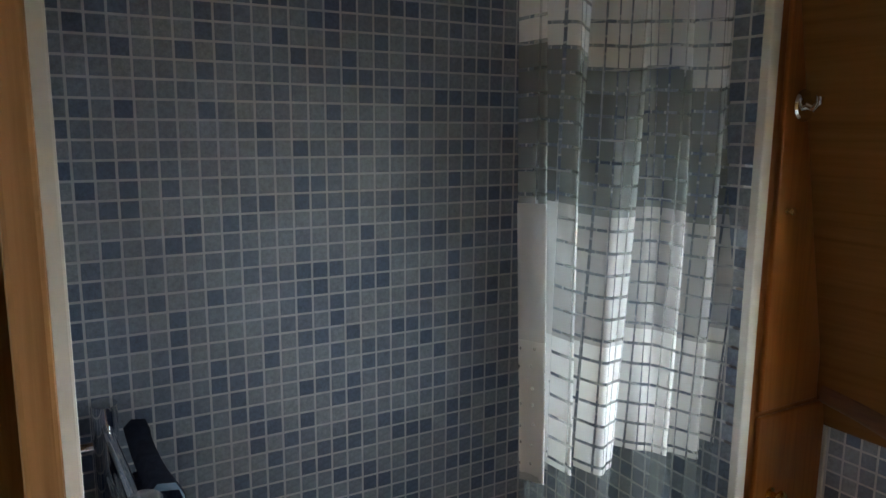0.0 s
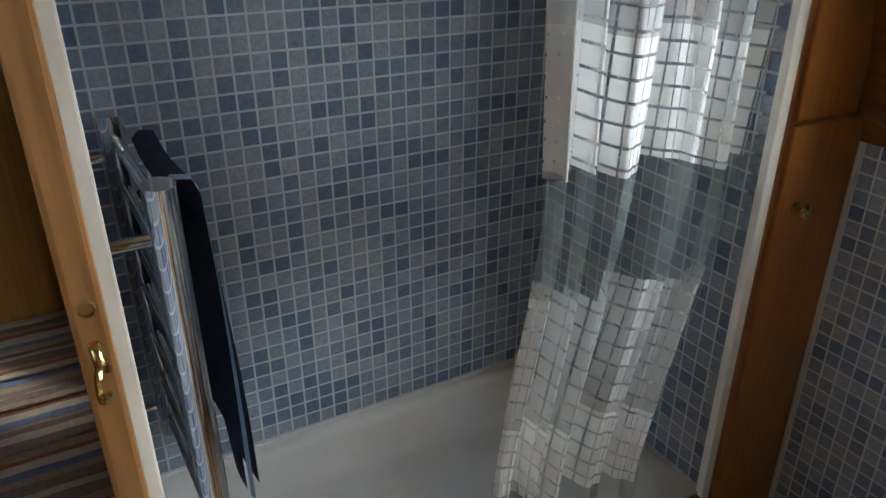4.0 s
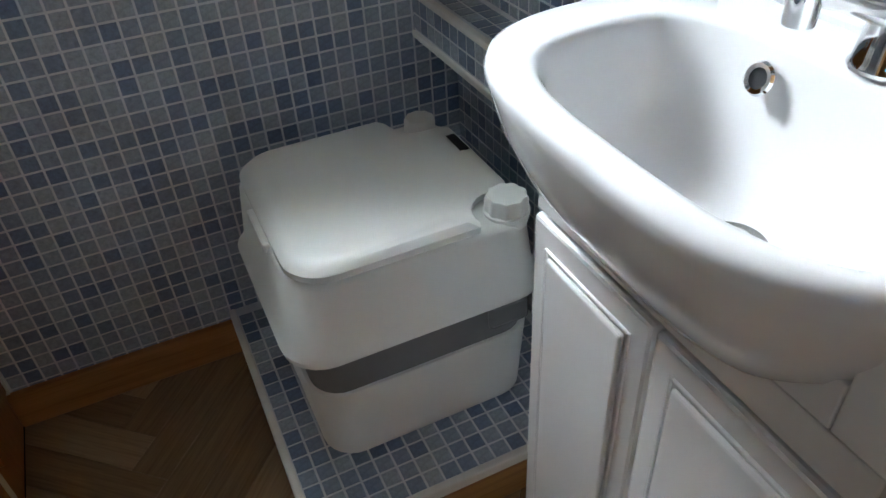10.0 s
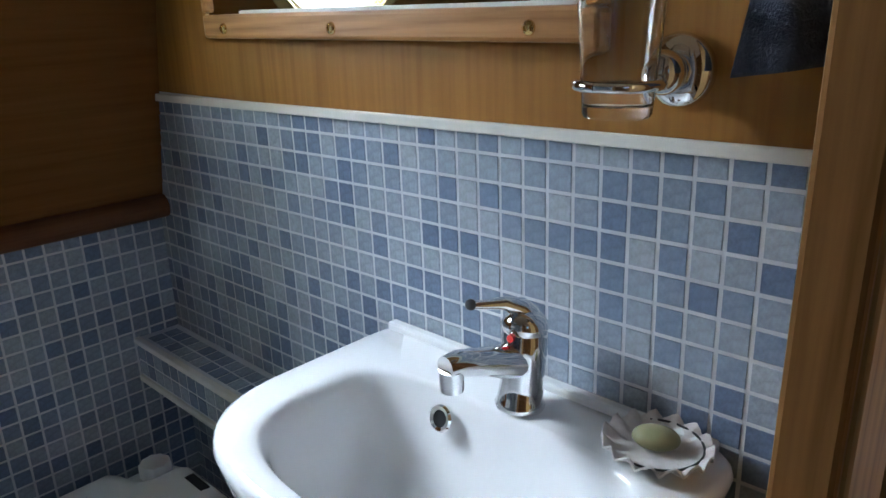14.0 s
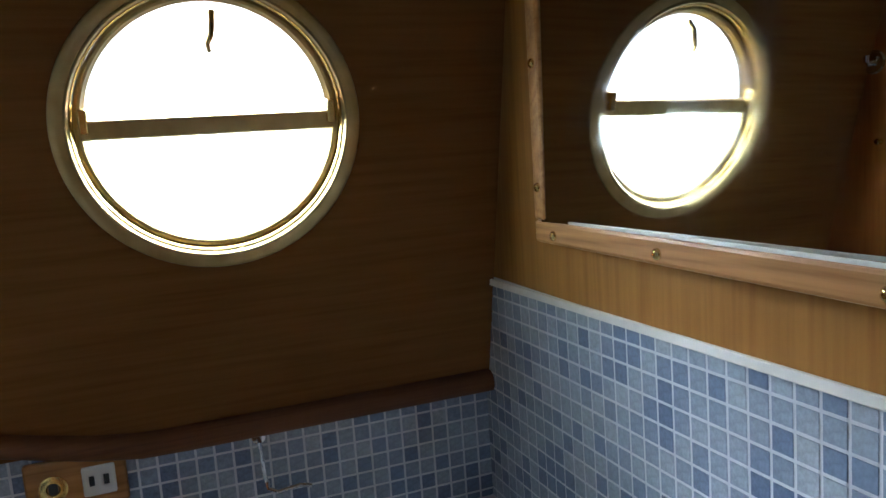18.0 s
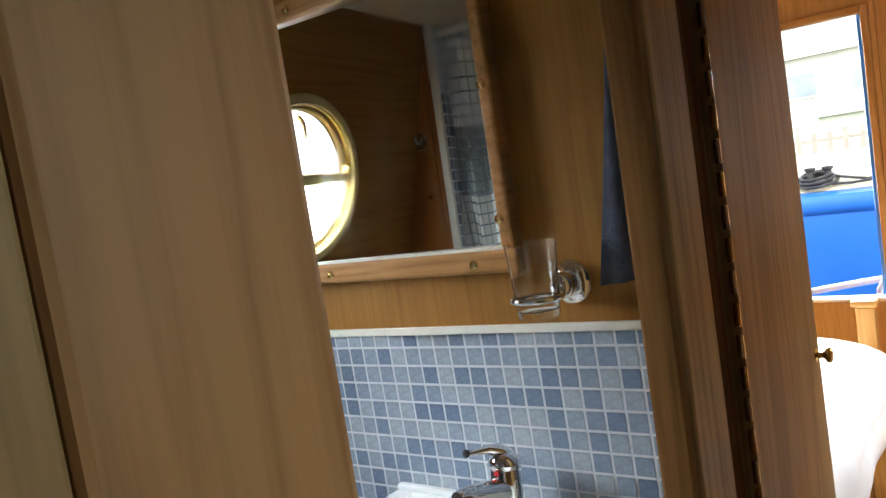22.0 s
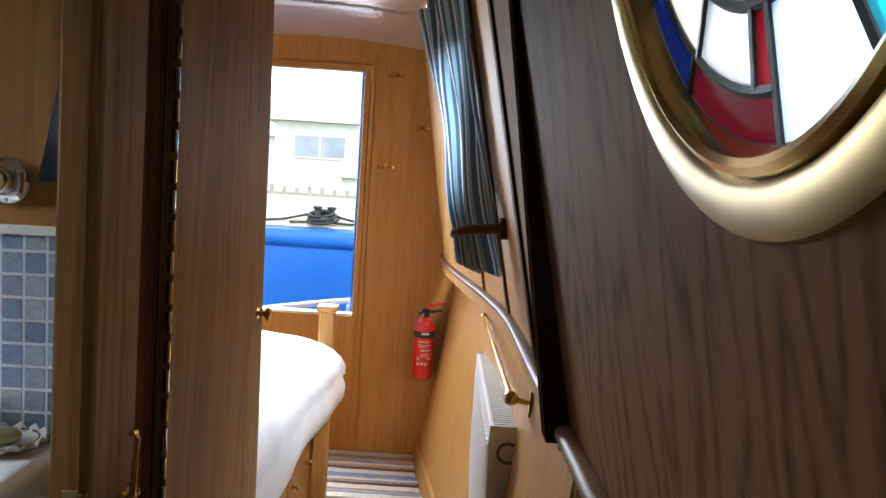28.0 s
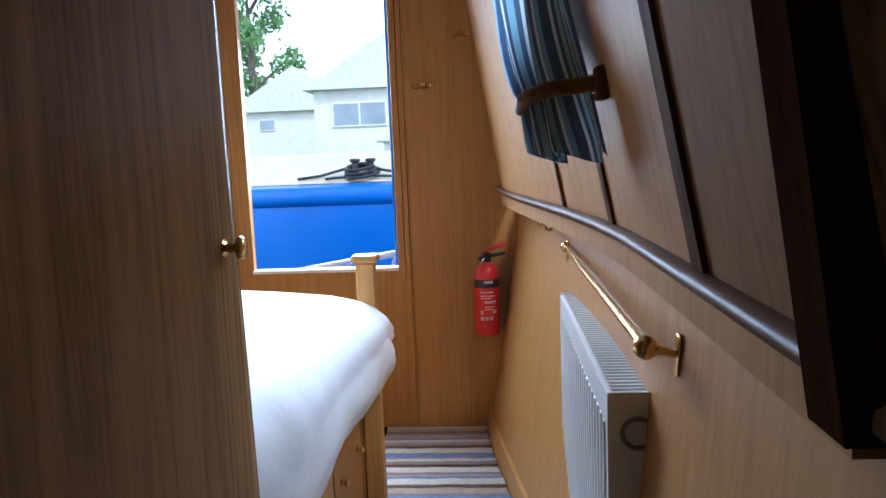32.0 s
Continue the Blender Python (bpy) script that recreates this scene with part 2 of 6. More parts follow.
def thing(name, label, category, at=(0, 0, 0), group="", kind=""):
    ob = new(name)
    ob.location = at
    ob.empty_display_size = 0.05
    return tagged(ob, label, category, group, kind)


def bm_box(x0, x1, y0, y1, z0, z1, bevel=0.0, seg=2, bm=None):
    out = bm or bmesh.new()
    vs = [out.verts.new(p) for p in ((x0, y0, z0), (x1, y0, z0), (x1, y1, z0), (x0, y1, z0), (x0, y0, z1), (x1, y0, z1), (x1, y1, z1), (x0, y1, z1))]
    fs = [out.faces.new([vs[i] for i in q]) for q in ((3, 2, 1, 0), (4, 5, 6, 7), (0, 1, 5, 4), (1, 2, 6, 5), (2, 3, 7, 6), (3, 0, 4, 7))]
    if bevel:
        es = {e for f in fs for e in f.edges}
        bmesh.ops.bevel(out, geom=list(es), offset=bevel, segments=seg, affect="EDGES", profile=0.5)
    return out


def box(name, x0, x1, y0, y1, z0, z1, material, parent=None, label="", bevel=0.003, seg=2):
    return part(name, bm_box(x0, x1, y0, y1, z0, z1, bevel, seg), material, parent, label)


def prism(outline, h0, h1, axis="Z", bevel=0.0, bm=None):
    """An outline of points (u, v) pushed from h0 to h1 along an axis."""
    out = bm or bmesh.new()
    place = {"Z": lambda u, v, h: (u, v, h), "X": lambda u, v, h: (h, u, v), "Y": lambda u, v, h: (u, h, v)}[axis]
    a = [out.verts.new(place(u, v, h0)) for u, v in outline]
    b = [out.verts.new(place(u, v, h1)) for u, v in outline]
    n = len(outline)
    fs = [out.faces.new(a[::-1]), out.faces.new(b)]
    fs += [out.faces.new((a[i], a[(i + 1) % n], b[(i + 1) % n], b[i])) for i in range(n)]
    bmesh.ops.recalc_face_normals(out, faces=fs)
    if bevel:
        es = {e for f in fs[:2] for e in f.edges}
        bmesh.ops.bevel(out, geom=list(es), offset=bevel, segments=2, affect="EDGES", profile=0.5)
    return out


def smooth(ob, angle=40):
    for p in ob.data.polygons:
        p.use_smooth = True
    try:
        ob.data.set_sharp_from_angle(angle=radians(angle))
    except AttributeError:
        pass
    return ob


def lathe(profile, seg=32, m=None, bm=None):
    """Turns a profile of (radius, height) about z."""
    out = bm or bmesh.new()
    rings = []
    for r, h in profile:
        if r < 1e-6:
            rings.append([out.verts.new((0, 0, h))])
        else:
            rings.append([out.verts.new((r * math.cos(2 * math.pi * i / seg), r * math.sin(2 * math.pi * i / seg), h)) for i in range(seg)])
    new_verts = [v for r in rings for v in r]
    for a, b in zip(rings, rings[1:]):
        for i in range(seg):
            j = (i + 1) % seg
            if len(a) == 1 and len(b) == 1:
                continue
            if len(a) == 1:
                out.faces.new((a[0], b[j], b[i]))
            elif len(b) == 1:
                out.faces.new((a[i], a[j], b[0]))
            else:
                out.faces.new((a[i], a[j], b[j], b[i]))
    if m is not None:
        bmesh.ops.transform(out, matrix=m, verts=new_verts)
    return out


def tube(points, radius, seg=10, bm=None):
    """A round rod along a line of points."""
    out = bm or bmesh.new()
    pts = [Vector(p) for p in points]
    rings = []
    up = Vector((0.13, 0.31, 0.94)).normalized()
    for i, p in enumerate(pts):
        d = (pts[min(i + 1, len(pts) - 1)] - pts[max(i - 1, 0)]).normalized()
        s = d.cross(up).normalized()
        u = s.cross(d).normalized()
        r = radius[i] if isinstance(radius, (list, tuple)) else radius
        rings.append([out.verts.new(p + r * (math.cos(2 * math.pi * k / seg) * s + math.sin(2 * math.pi * k / seg) * u)) for k in range(seg)])
    for a, b in zip(rings, rings[1:]):
        for k in range(seg):
            out.faces.new((a[k], a[(k + 1) % seg], b[(k + 1) % seg], b[k]))
    out.faces.new(rings[0][::-1])
    out.faces.new(rings[-1])
    return out


def structure(ob, label, category):
    return tagged(ob, label, category, "", "structure")


# plan, metres: x along the boat, y across it, z up
XW, XE, XT = -0.89, 0.72, -0.29
YN, YS = 1.15, -0.66
Z_RAIL, Z_TILE, Z_CEIL = 0.975, 1.16, 1.95
LEAN = 0.23
X_END, X_BACK = 3.18, -2.2
Y_PW, Y_PE = -0.168, -0.088

# ---- structure ----


def loft(rings, cap0=True, cap1=True, bm=None):
    """Joins rings of points, all of one count, into a skin."""
    out = bm or bmesh.new()
    rows = [[out.verts.new(p) for p in r] for r in rings]
    n = len(rows[0])
    for a, b in zip(rows, rows[1:]):
        for i in range(n):
            out.faces.new((a[i], a[(i + 1) % n], b[(i + 1) % n], b[i]))
    if cap0:
        out.faces.new(rows[0][::-1])
    if cap1:
        out.faces.new(rows[-1])
    bmesh.ops.recalc_face_normals(out, faces=out.faces)
    return out


def smoothstep(a, b, v):
    t = min(1.0, max(0.0, (v - a) / (b - a)))
    return t * t * (3 - 2 * t)


def side_up(x, z):
    """Inner face of the south cabin side above the gunwale; it tapers towards the end bulkhead."""
    return -0.632 + 0.18 * smoothstep(1.3, 3.2, x) + (0.2 - 0.04 * smoothstep(1.3, 3.2, x)) * (z - Z_RAIL)


def side_low(x, z):
    """Inner face of the south hull lining below the gunwale, flaring outward with height."""
    return -0.665 + 0.117 * smoothstep(1.5, 3.5, x) * 1.2 + (0.105 + 0.05 * smoothstep(2.0, 3.2, x)) * (Z_RAIL - z) / Z_RAIL


def sheet(face, xs, zs, thick, bm=None):
    """A curved board over stations xs and heights zs, with its thickness set outward."""
    out = bm or bmesh.new()
    rows = []
    for off in (0, thick):
        rows.append([[out.verts.new((x, face(x, z) + off, z)) for z in zs] for x in xs])
    a, b = rows
    nx, nz = len(xs), len(zs)
    for i in range(nx - 1):
        for j in range(nz - 1):
            out.faces.new((a[i][j], a[i + 1][j], a[i + 1][j + 1], a[i][j + 1]))
            out.faces.new((b[i][j + 1], b[i + 1][j + 1], b[i + 1][j], b[i][j]))
    for i in range(nx - 1):
        out.faces.new((a[i + 1][0], a[i][0], b[i][0], b[i + 1][0]))
        out.faces.new((a[i][-1], a[i + 1][-1], b[i + 1][-1], b[i][-1]))
    for j in range(nz - 1):
        out.faces.new((a[0][j], a[0][j + 1], b[0][j + 1], b[0][j]))
        out.faces.new((a[-1][j + 1], a[-1][j], b[-1][j], b[-1][j + 1]))
    bmesh.ops.recalc_face_normals(out, faces=out.faces)
    return out


def span(a, b, n):
    return [a + (b - a) * i / n for i in range(n + 1)]


def round_hole_wall(face, x0, x1, z0, z1, cx, cz, r, thick, seg=48):
    """A leaning board with a round hole through it."""
    bm = bmesh.new()
    ring, rim = [], []
    for i in range(seg):
        a = 2 * math.pi * i / seg
        c, s = math.cos(a), math.sin(a)
        k = 1 / max(abs(c), abs(s))
        ex = cx + (x1 - cx if c > 0 else cx - x0) * c * k
        ez = cz + (z1 - cz if s > 0 else cz - z0) * s * k
        ring.append((cx + r * c, cz + r * s))
        rim.append((ex, ez))
    lay = []
    for off in (0, thick):
        lay.append(([bm.verts.new((x, face(x, z) + off, z)) for x, z in ring], [bm.verts.new((x, face(x, z) + off, z)) for x, z in rim]))
    for i in range(seg):
        j = (i + 1) % seg
        for o, (ri, ro) in enumerate(lay):
            f = (ri[i], ro[i], ro[j], ri[j])
            bm.faces.new(f if o else f[::-1])
        bm.faces.new((lay[0][0][i], lay[0][0][j], lay[1][0][j], lay[1][0][i]))
        bm.faces.new((lay[0][1][j], lay[0][1][i], lay[1][1][i], lay[1][1][j]))
    bmesh.ops.recalc_face_normals(bm, faces=bm.faces)
    return bm


floor = structure(box("floor", X_BACK - 0.1, X_END + 0.1, YS - 0.1, YN + 0.1, -0.06, -0.006, DARK, None, "", 0), "dark subfloor of the boat cabin", "floor")


def ceiling_mesh():
    bm = bmesh.new()
    n = 24
    lower, upper = [], []
    for i in range(n + 1):
        y = YS - 0.02 + (YN - YS + 0.04) * i / n
        c = (y - 0.25) / 0.95
        z = Z_CEIL - 0.09 * c * c
        lower.append([bm.verts.new((x, y, z)) for x in (X_BACK, X_END)])
        upper.append([bm.verts.new((x, y, z + 0.04)) for x in (X_BACK, X_END)])
    for i in range(n):
        bm.faces.new((lower[i][0], lower[i + 1][0], lower[i + 1][1], lower[i][1]))
        bm.faces.new((upper[i][1], upper[i + 1][1], upper[i + 1][0], upper[i][0]))
    # cross battens over the board joints
    for x in (-0.9, 0.33, 1.55, 2.55):
        for i in range(n):
            y0, y1 = (YS + (YN - YS) * k / n for k in (i, i + 1))
            zz = [Z_CEIL - 0.09 * ((y - 0.25) / 0.95) ** 2 for y in (y0, y1)]
            vs = [bm.verts.new(p) for p in ((x - 0.02, y0, zz[0] - 0.008), (x + 0.02, y0, zz[0] - 0.008), (x + 0.02, y1, zz[1] - 0.008), (x - 0.02, y1, zz[1] - 0.008))]
            up = [bm.verts.new(v.co + Vector((0, 0, 0.012))) for v in vs]
            bm.faces.new(vs[::-1])
            bm.faces.new((vs[0], vs[1], up[1], up[0]))
            bm.faces.new((vs[2], vs[3], up[3], up[2]))
    return bm


ceiling = structure(part("ceiling", ceiling_mesh(), CEILING), "pale varnished cambered ceiling boards with battens", "ceiling")

ZS = span(Z_RAIL - 0.02, Z_CEIL + 0.03, 6)
PORT_N, PORT_S = (0.242, 1.468), (0.030, 1.428)
R_HOLE = 0.1995


def north_face(x, z):
    return YN - 0.02 - LEAN * (z - Z_RAIL)


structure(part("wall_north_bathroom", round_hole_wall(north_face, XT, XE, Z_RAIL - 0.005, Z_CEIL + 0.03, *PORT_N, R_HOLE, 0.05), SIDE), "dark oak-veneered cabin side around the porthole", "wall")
structure(part("wall_north_cabin", sheet(north_face, [XE + 0.04, X_END], ZS, 0.05), OAK), "oak-veneered cabin side beside the bed", "wall")
structure(part("wall_north_aft", sheet(north_face, [X_BACK, XT - 0.0301], ZS, 0.05), OAK), "oak-veneered cabin side behind the shower", "wall")
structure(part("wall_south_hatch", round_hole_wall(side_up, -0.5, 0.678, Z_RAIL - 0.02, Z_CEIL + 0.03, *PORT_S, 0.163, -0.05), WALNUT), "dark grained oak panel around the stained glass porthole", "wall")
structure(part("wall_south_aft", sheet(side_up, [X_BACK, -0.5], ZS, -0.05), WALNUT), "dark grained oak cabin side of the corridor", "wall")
WIN = (1.56, 2.12, 1.16, 1.64)
for nm, xs, zs in (
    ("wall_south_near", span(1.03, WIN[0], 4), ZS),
    ("wall_south_far", span(WIN[1], X_END, 6), ZS),
    ("wall_south_sill", span(WIN[0], WIN[1], 6), span(Z_RAIL - 0.02, WIN[2], 2)),
    ("wall_south_head", span(WIN[0], WIN[1], 6), span(WIN[3], Z_CEIL + 0.03, 3)),
):
    structure(part(nm, sheet(side_up, xs, zs, -0.05), OAK_SATIN), "oak-veneered cabin side leaning inward around the window", "wall")
# same cabin side as above, painted darker where little light reaches
structure(part("wall_south_stained", sheet(side_up, span(0.722, 1.03, 3), ZS, -0.05), SHADED_OAK), "dull oak panel between the side hatch and the cabin side, shade put into its colour", "wall")
structure(part("wall_south_lining", sheet(side_low, span(0.738, X_END, 16), span(-0.01, Z_RAIL - 0.01, 4), -0.04), OAK), "oak hull lining below the gunwale", "wall")
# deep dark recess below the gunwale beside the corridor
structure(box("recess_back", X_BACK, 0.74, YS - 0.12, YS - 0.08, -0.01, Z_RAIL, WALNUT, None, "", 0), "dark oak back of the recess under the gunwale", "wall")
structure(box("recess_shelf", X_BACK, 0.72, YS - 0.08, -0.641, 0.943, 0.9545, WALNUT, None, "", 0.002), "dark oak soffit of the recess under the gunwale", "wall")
structure(part("recess_end", sheet(lambda x, z: side_low(x, z) - 0.004, [0.722, 0.7375], span(-0.01, 0.925, 2), -0.12), OAK), "dark oak end board of the recess", "wall")
structure(part("hatch_post", sheet(lambda x, z: side_up(x, z) + 0.022 + 0.05 * (1.2 - z), [0.678, 0.722], span(0.945, Z_CEIL + 0.02, 4), -0.08), POSTWOOD), "near-black upright beside the side hatch", "trim")


def lining_box(name, x0, x1, y0, y1, z0, z1, material, label, bevel=0.0):
    return structure(box(name, x0, x1, y0, y1, z0, z1, material, None, "", bevel), label, "wall")


wall_n = lining_box("wall_north", XT, XE, YN, YN + 0.05, -0.01, Z_RAIL + 0.03, GROUT, "blue mosaic dado on the cabin side below the porthole")
lining_box("wall_north_hull", XE + 0.04, X_END, YN, YN + 0.05, -0.01, Z_RAIL, OAK, "oak hull lining beside the bed")
lining_box("wall_north_stern", X_BACK, XT - 0.031, YN, YN + 0.05, -0.01, Z_RAIL, OAK, "oak hull lining behind the shower")
wall_e = lining_box("wall_east", XE, XE + 0.04, -0.0305, YN, -0.01, Z_TILE + 0.008, GROUT, "blue mosaic dado on the bulkhead behind the basin")
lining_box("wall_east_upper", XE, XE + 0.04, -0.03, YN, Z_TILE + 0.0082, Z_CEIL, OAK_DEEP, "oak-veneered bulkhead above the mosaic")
wall_w = lining_box("wall_west", XW - 0.04, XW, -0.146, YN, -0.01, Z_CEIL, GROUT, "blue mosaic wall at the back of the shower")
wall_sw = lining_box("wall_shower_south", XW, XT, -0.1455, -0.1275, 0.2, Z_CEIL, GROUT, "blue mosaic side wall of the shower")
wall_sn = lining_box("wall_shower_north", XW, XT - 0.031, 0.905, 0.94, 0.0, Z_CEIL, GROUT, "blue mosaic end wall of the shower")
lining_box("partition_west", X_BACK, -0.1125, -0.157, -0.1465, 0, Z_CEIL, DOORWOOD, "brown oak partition between corridor and shower", 0.002)
lining_box("door_post_west", -0.112, -0.024, -0.160, -0.136, 0, Z_CEIL, ASH, "pale grained ash post of the bathroom doorway", 0.004)
lining_box("door_jamb_east", 0.525, 0.640, Y_PE, -0.049, 0, Z_CEIL, DOORWOOD, "grained oak door jamb of the bathroom", 0.006)
# dark oak here mostly paints the shadow gap between jamb and hinge
lining_box("door_stop_east", 0.640, 0.730, -0.072, -0.031, 0, Z_CEIL, WALNUT, "rebate beside the closet hinge, its shade put into dark oak")
lining_j = lining_box("door_jamb_lining", 0.512, 0.5245, Y_PE + 0.003, -0.048, 0, Z_CEIL, JAMB, "brown oak lining with brass hinges inside the bathroom doorway", 0.004)
# no real board: black sheet painted as the darkness of the closet opening
lining_box("closet_front", 0.730, 1.25, -0.066, -0.031, 0, Z_CEIL, DARK, "near-black sheet standing in for the shade behind the closet door")
lining_box("bulkhead_bedroom", 1.255, 1.285, -0.06, YN, 0, Z_CEIL, OAK, "oak bulkhead at the head of the bed")
lining_box("wall_back", X_BACK - 0.04, X_BACK, YS, YN, 0, Z_CEIL, OAK, "oak bulkhead at the far end of the corridor")
lining_box("shower_boxing", XT - 0.03, XT, 0.925, YN, 0, Z_CEIL, DARKOAK, "dark stained oak pipe boxing beside the shower", 0.001)
Y_D0, Y_D1, Z_D0, Z_D1 = -0.035, 0.56, 0.655, 1.805
for nm, a in (("wall_end_south", (YS, Y_D0, 0, Z_CEIL)), ("wall_end_north", (Y_D1, YN, 0, Z_CEIL)), ("wall_end_below", (Y_D0, Y_D1, 0, Z_D0)), ("wall_end_above", (Y_D0, Y_D1, Z_D1, Z_CEIL))):
    lining_box(nm, X_END, X_END + 0.035, a[0], a[1], a[2], a[3], OAK, "oak-veneered end bulkhead around the open half door")

# trims
def trim(name, x0, x1, y0, y1, z0, z1, material, label, bevel=0.003):
    return structure(box(name, x0, x1, y0, y1, z0, z1, material, None, "", bevel), label, "trim")


trim("shower_trim_north", XT - 0.012, XT + 0.006, 0.898, 0.922, 0.02, Z_CEIL, WHITE_TRIM, "white plastic edge trim of the shower")
trim("shower_trim_south", XT - 0.012, XT + 0.012, -0.138, -0.117, 0.2, Z_CEIL, WHITE_TRIM, "white plastic edge trim of the shower")
tile_edge = trim("tile_trim_east", -0.0035, 0.0035, -0.584, 0.584, -0.0085, 0.0045, WHITE_TRIM, "white plastic trim along the top of the mosaic", 0.002)
tile_edge.matrix_world = pose(XE - 0.0045, 0.564, Z_TILE + 0.0085, math.degrees(math.atan(-0.016)), 0, 0)
trim("tile_trim_corner", XT + 0.001, XT + 0.01, YN - 0.008, YN - 0.001, 0.09, 1.01, WHITE_TRIM, "pale edge trim of the mosaic", 0.001)
def tile_top(x):
    """Top of the mosaic on the cabin side: level towards the bow, rising towards the stern."""
    return 0.934 + 0.085 * smoothstep(0.12, -0.34, x)


def north_rail():
    """Rounded oak rail that follows the top of the mosaic."""
    prof = [(0.0, 0.0), (0.028, 0.001), (0.04, 0.006), (0.045, 0.016), (0.045, 0.026), (0.04, 0.036), (0.03, 0.043), (0.0, 0.046)]
    rows = [[(x, YN - 0.001 - o, tile_top(x) + h) for o, h in prof] for x in span(XT + 0.013, XE - 0.003, 14)]
    return loft(rows)


structure(smooth(part("gunwale_rail_north", north_rail(), REDOAK), 50), "dark oak rail along the gunwale", "trim")
trim("skirting_north", XT + 0.001, 0.17, YN - 0.016, YN - 0.001, 0, 0.09, PINE, "oak skirting board below the mosaic", 0.003)
trim("end_cover_strip", X_END - 0.01, X_END - 0.001, -0.085, -0.065, 0.0, Z_CEIL - 0.05, OAK, "narrow oak cover strip on the end bulkhead", 0.003)
trim("end_frame_side", X_END - 0.012, X_END - 0.001, Y_D0 - 0.028, Y_D0, Z_D0 - 0.03, Z_D1 + 0.03, OAK, "oak frame around the open half door", 0.003)
trim("end_frame_top", X_END - 0.012, X_END - 0.001, Y_D0, Y_D1, Z_D1, Z_D1 + 0.03, OAK_Y, "oak frame around the open half door", 0.003)
trim("end_frame_sill", X_END - 0.02, X_END + 0.04, Y_D0, Y_D1, Z_D0 + 0.001, Z_D0 + 0.016, WHITE_TRIM, "pale worn sill of the open half door", 0.003)
trim("hull_edge_blue", X_END + 0.036, X_END + 0.09, Y_D0 - 0.004, Y_D0 + 0.018, Z_D0 - 0.02, Z_D1 + 0.02, BLUE, "dark blue steel edge of the doorway", 0.003)


def rail_mesh(x0, x1, n, low, drop=0.036, out=0.03, lift=0.004):
    """A moulded gunwale rail with a rounded nose that follows the cabin side."""
    bm = bmesh.new()
    prof = [(0.0, 0.0), (0.0, drop), (-out * 0.55, drop), (-out * 0.9, drop * 0.86), (-out, drop * 0.62), (-out * 0.93, drop * 0.4), (-out * 0.62, drop * 0.25), (-out * 0.55, 0.0)]
    rows = []
    for x in span(x0, x1, n):
        rows.append([bm.verts.new((x, low(x) - o, Z_RAIL - drop + lift + h)) for o, h in prof])
    m = len(prof)
    for a, b in zip(rows, rows[1:]):
        for i in range(m):
            bm.faces.new((a[i], a[(i + 1) % m], b[(i + 1) % m], b[i]))
    bm.faces.new(rows[0])
    bm.faces.new(rows[-1][::-1])
    bmesh.ops.recalc_face_normals(bm, faces=bm.faces)
    return bm


RAILWOOD = wood("worn_rail", (0.10, 0.045, 0.018), (0.19, 0.10, 0.046), "X", 1.0, 0.45, 0.0, 0.3, 0.08)
structure(smooth(part("gunwale_rail_south", rail_mesh(0.7225, X_END, 20, lambda x: max(side_up(x, Z_RAIL), side_low(x, Z_RAIL)) - 0.004, 0.022, 0.026), RAILWOOD), 50), "moulded oak rail along the gunwale", "trim")
structure(part("gunwale_board", sheet(lambda x, z: max(side_up(x, Z_RAIL), side_low(x, Z_RAIL)) + 0.004, span(0.7225, X_END - 0.001, 20), [Z_RAIL - 0.055, Z_RAIL - 0.0182], -0.03), OAK_SATIN), "oak board below the gunwale rail", "trim")
structure(smooth(part("gunwale_rail_corridor", rail_mesh(X_BACK, 0.6715, 4, lambda x: side_up(x, Z_RAIL), 0.026, 0.02, -0.004), RAILWOOD), 50), "worn moulded oak rail below the side hatch", "trim")
for x, w, top in ((1.93, 0.014, WIN[2] - 0.015), (1.52, 0.03, Z_CEIL - 0.02), (1.03, 0.04, Z_CEIL - 0.02)):
    structure(part("cover_strip", sheet(lambda xx, z: side_up(xx, z) + 0.006, [x - w / 2, x + w / 2], span(Z_RAIL, top, 4), -0.012), WALNUT), "dark stained cover strip over a panel joint", "trim")
structure(part("corner_strip", sheet(lambda xx, z: side_up(xx, z) + 0.008, [X_END - 0.022, X_END - 0.006], span(Z_RAIL, Z_CEIL - 0.02, 4), -0.012), OAK), "oak corner moulding at the end bulkhead", "trim")
structure(part("corner_strip_low", sheet(lambda xx, z: side_low(xx, z) + 0.008, [X_END - 0.022, X_END - 0.006], span(0.0, Z_RAIL - 0.05, 4), -0.012), OAK), "oak corner moulding at the end bulkhead", "trim")
structure(part("skirting_south", sheet(lambda xx, z: side_low(xx, z) + 0.014, span(0.745, X_END - 0.01, 14), [0.0, 0.075, 0.085], -0.013), OAK_X), "oak skirting board along the hull lining", "trim")

# ---- mosaic ----
TP = 0.0313


def tile_data(w, h, d=0.0008, c=0.0005):
    vs = [(-w / 2, -h / 2, 0), (w / 2, -h / 2, 0), (w / 2, h / 2, 0), (-w / 2, h / 2, 0), (-w / 2 + c, -h / 2 + c, d), (w / 2 - c, -h / 2 + c, d), (w / 2 - c, h / 2 - c, d), (-w / 2 + c, h / 2 - c, d)]
    return vs, [(4, 5, 6, 7), (0, 1, 5, 4), (1, 2, 6, 5), (2, 3, 7, 6), (3, 0, 4, 7)]


TILE_V, TILE_F = tile_data(TP - 0.0040, TP - 0.0040)
TILE_MESH = bpy.data.meshes.new("tile")
TILE_MESH.from_pydata(TILE_V, [], TILE_F)
TILE_MESH.materials.append(TILE_O)


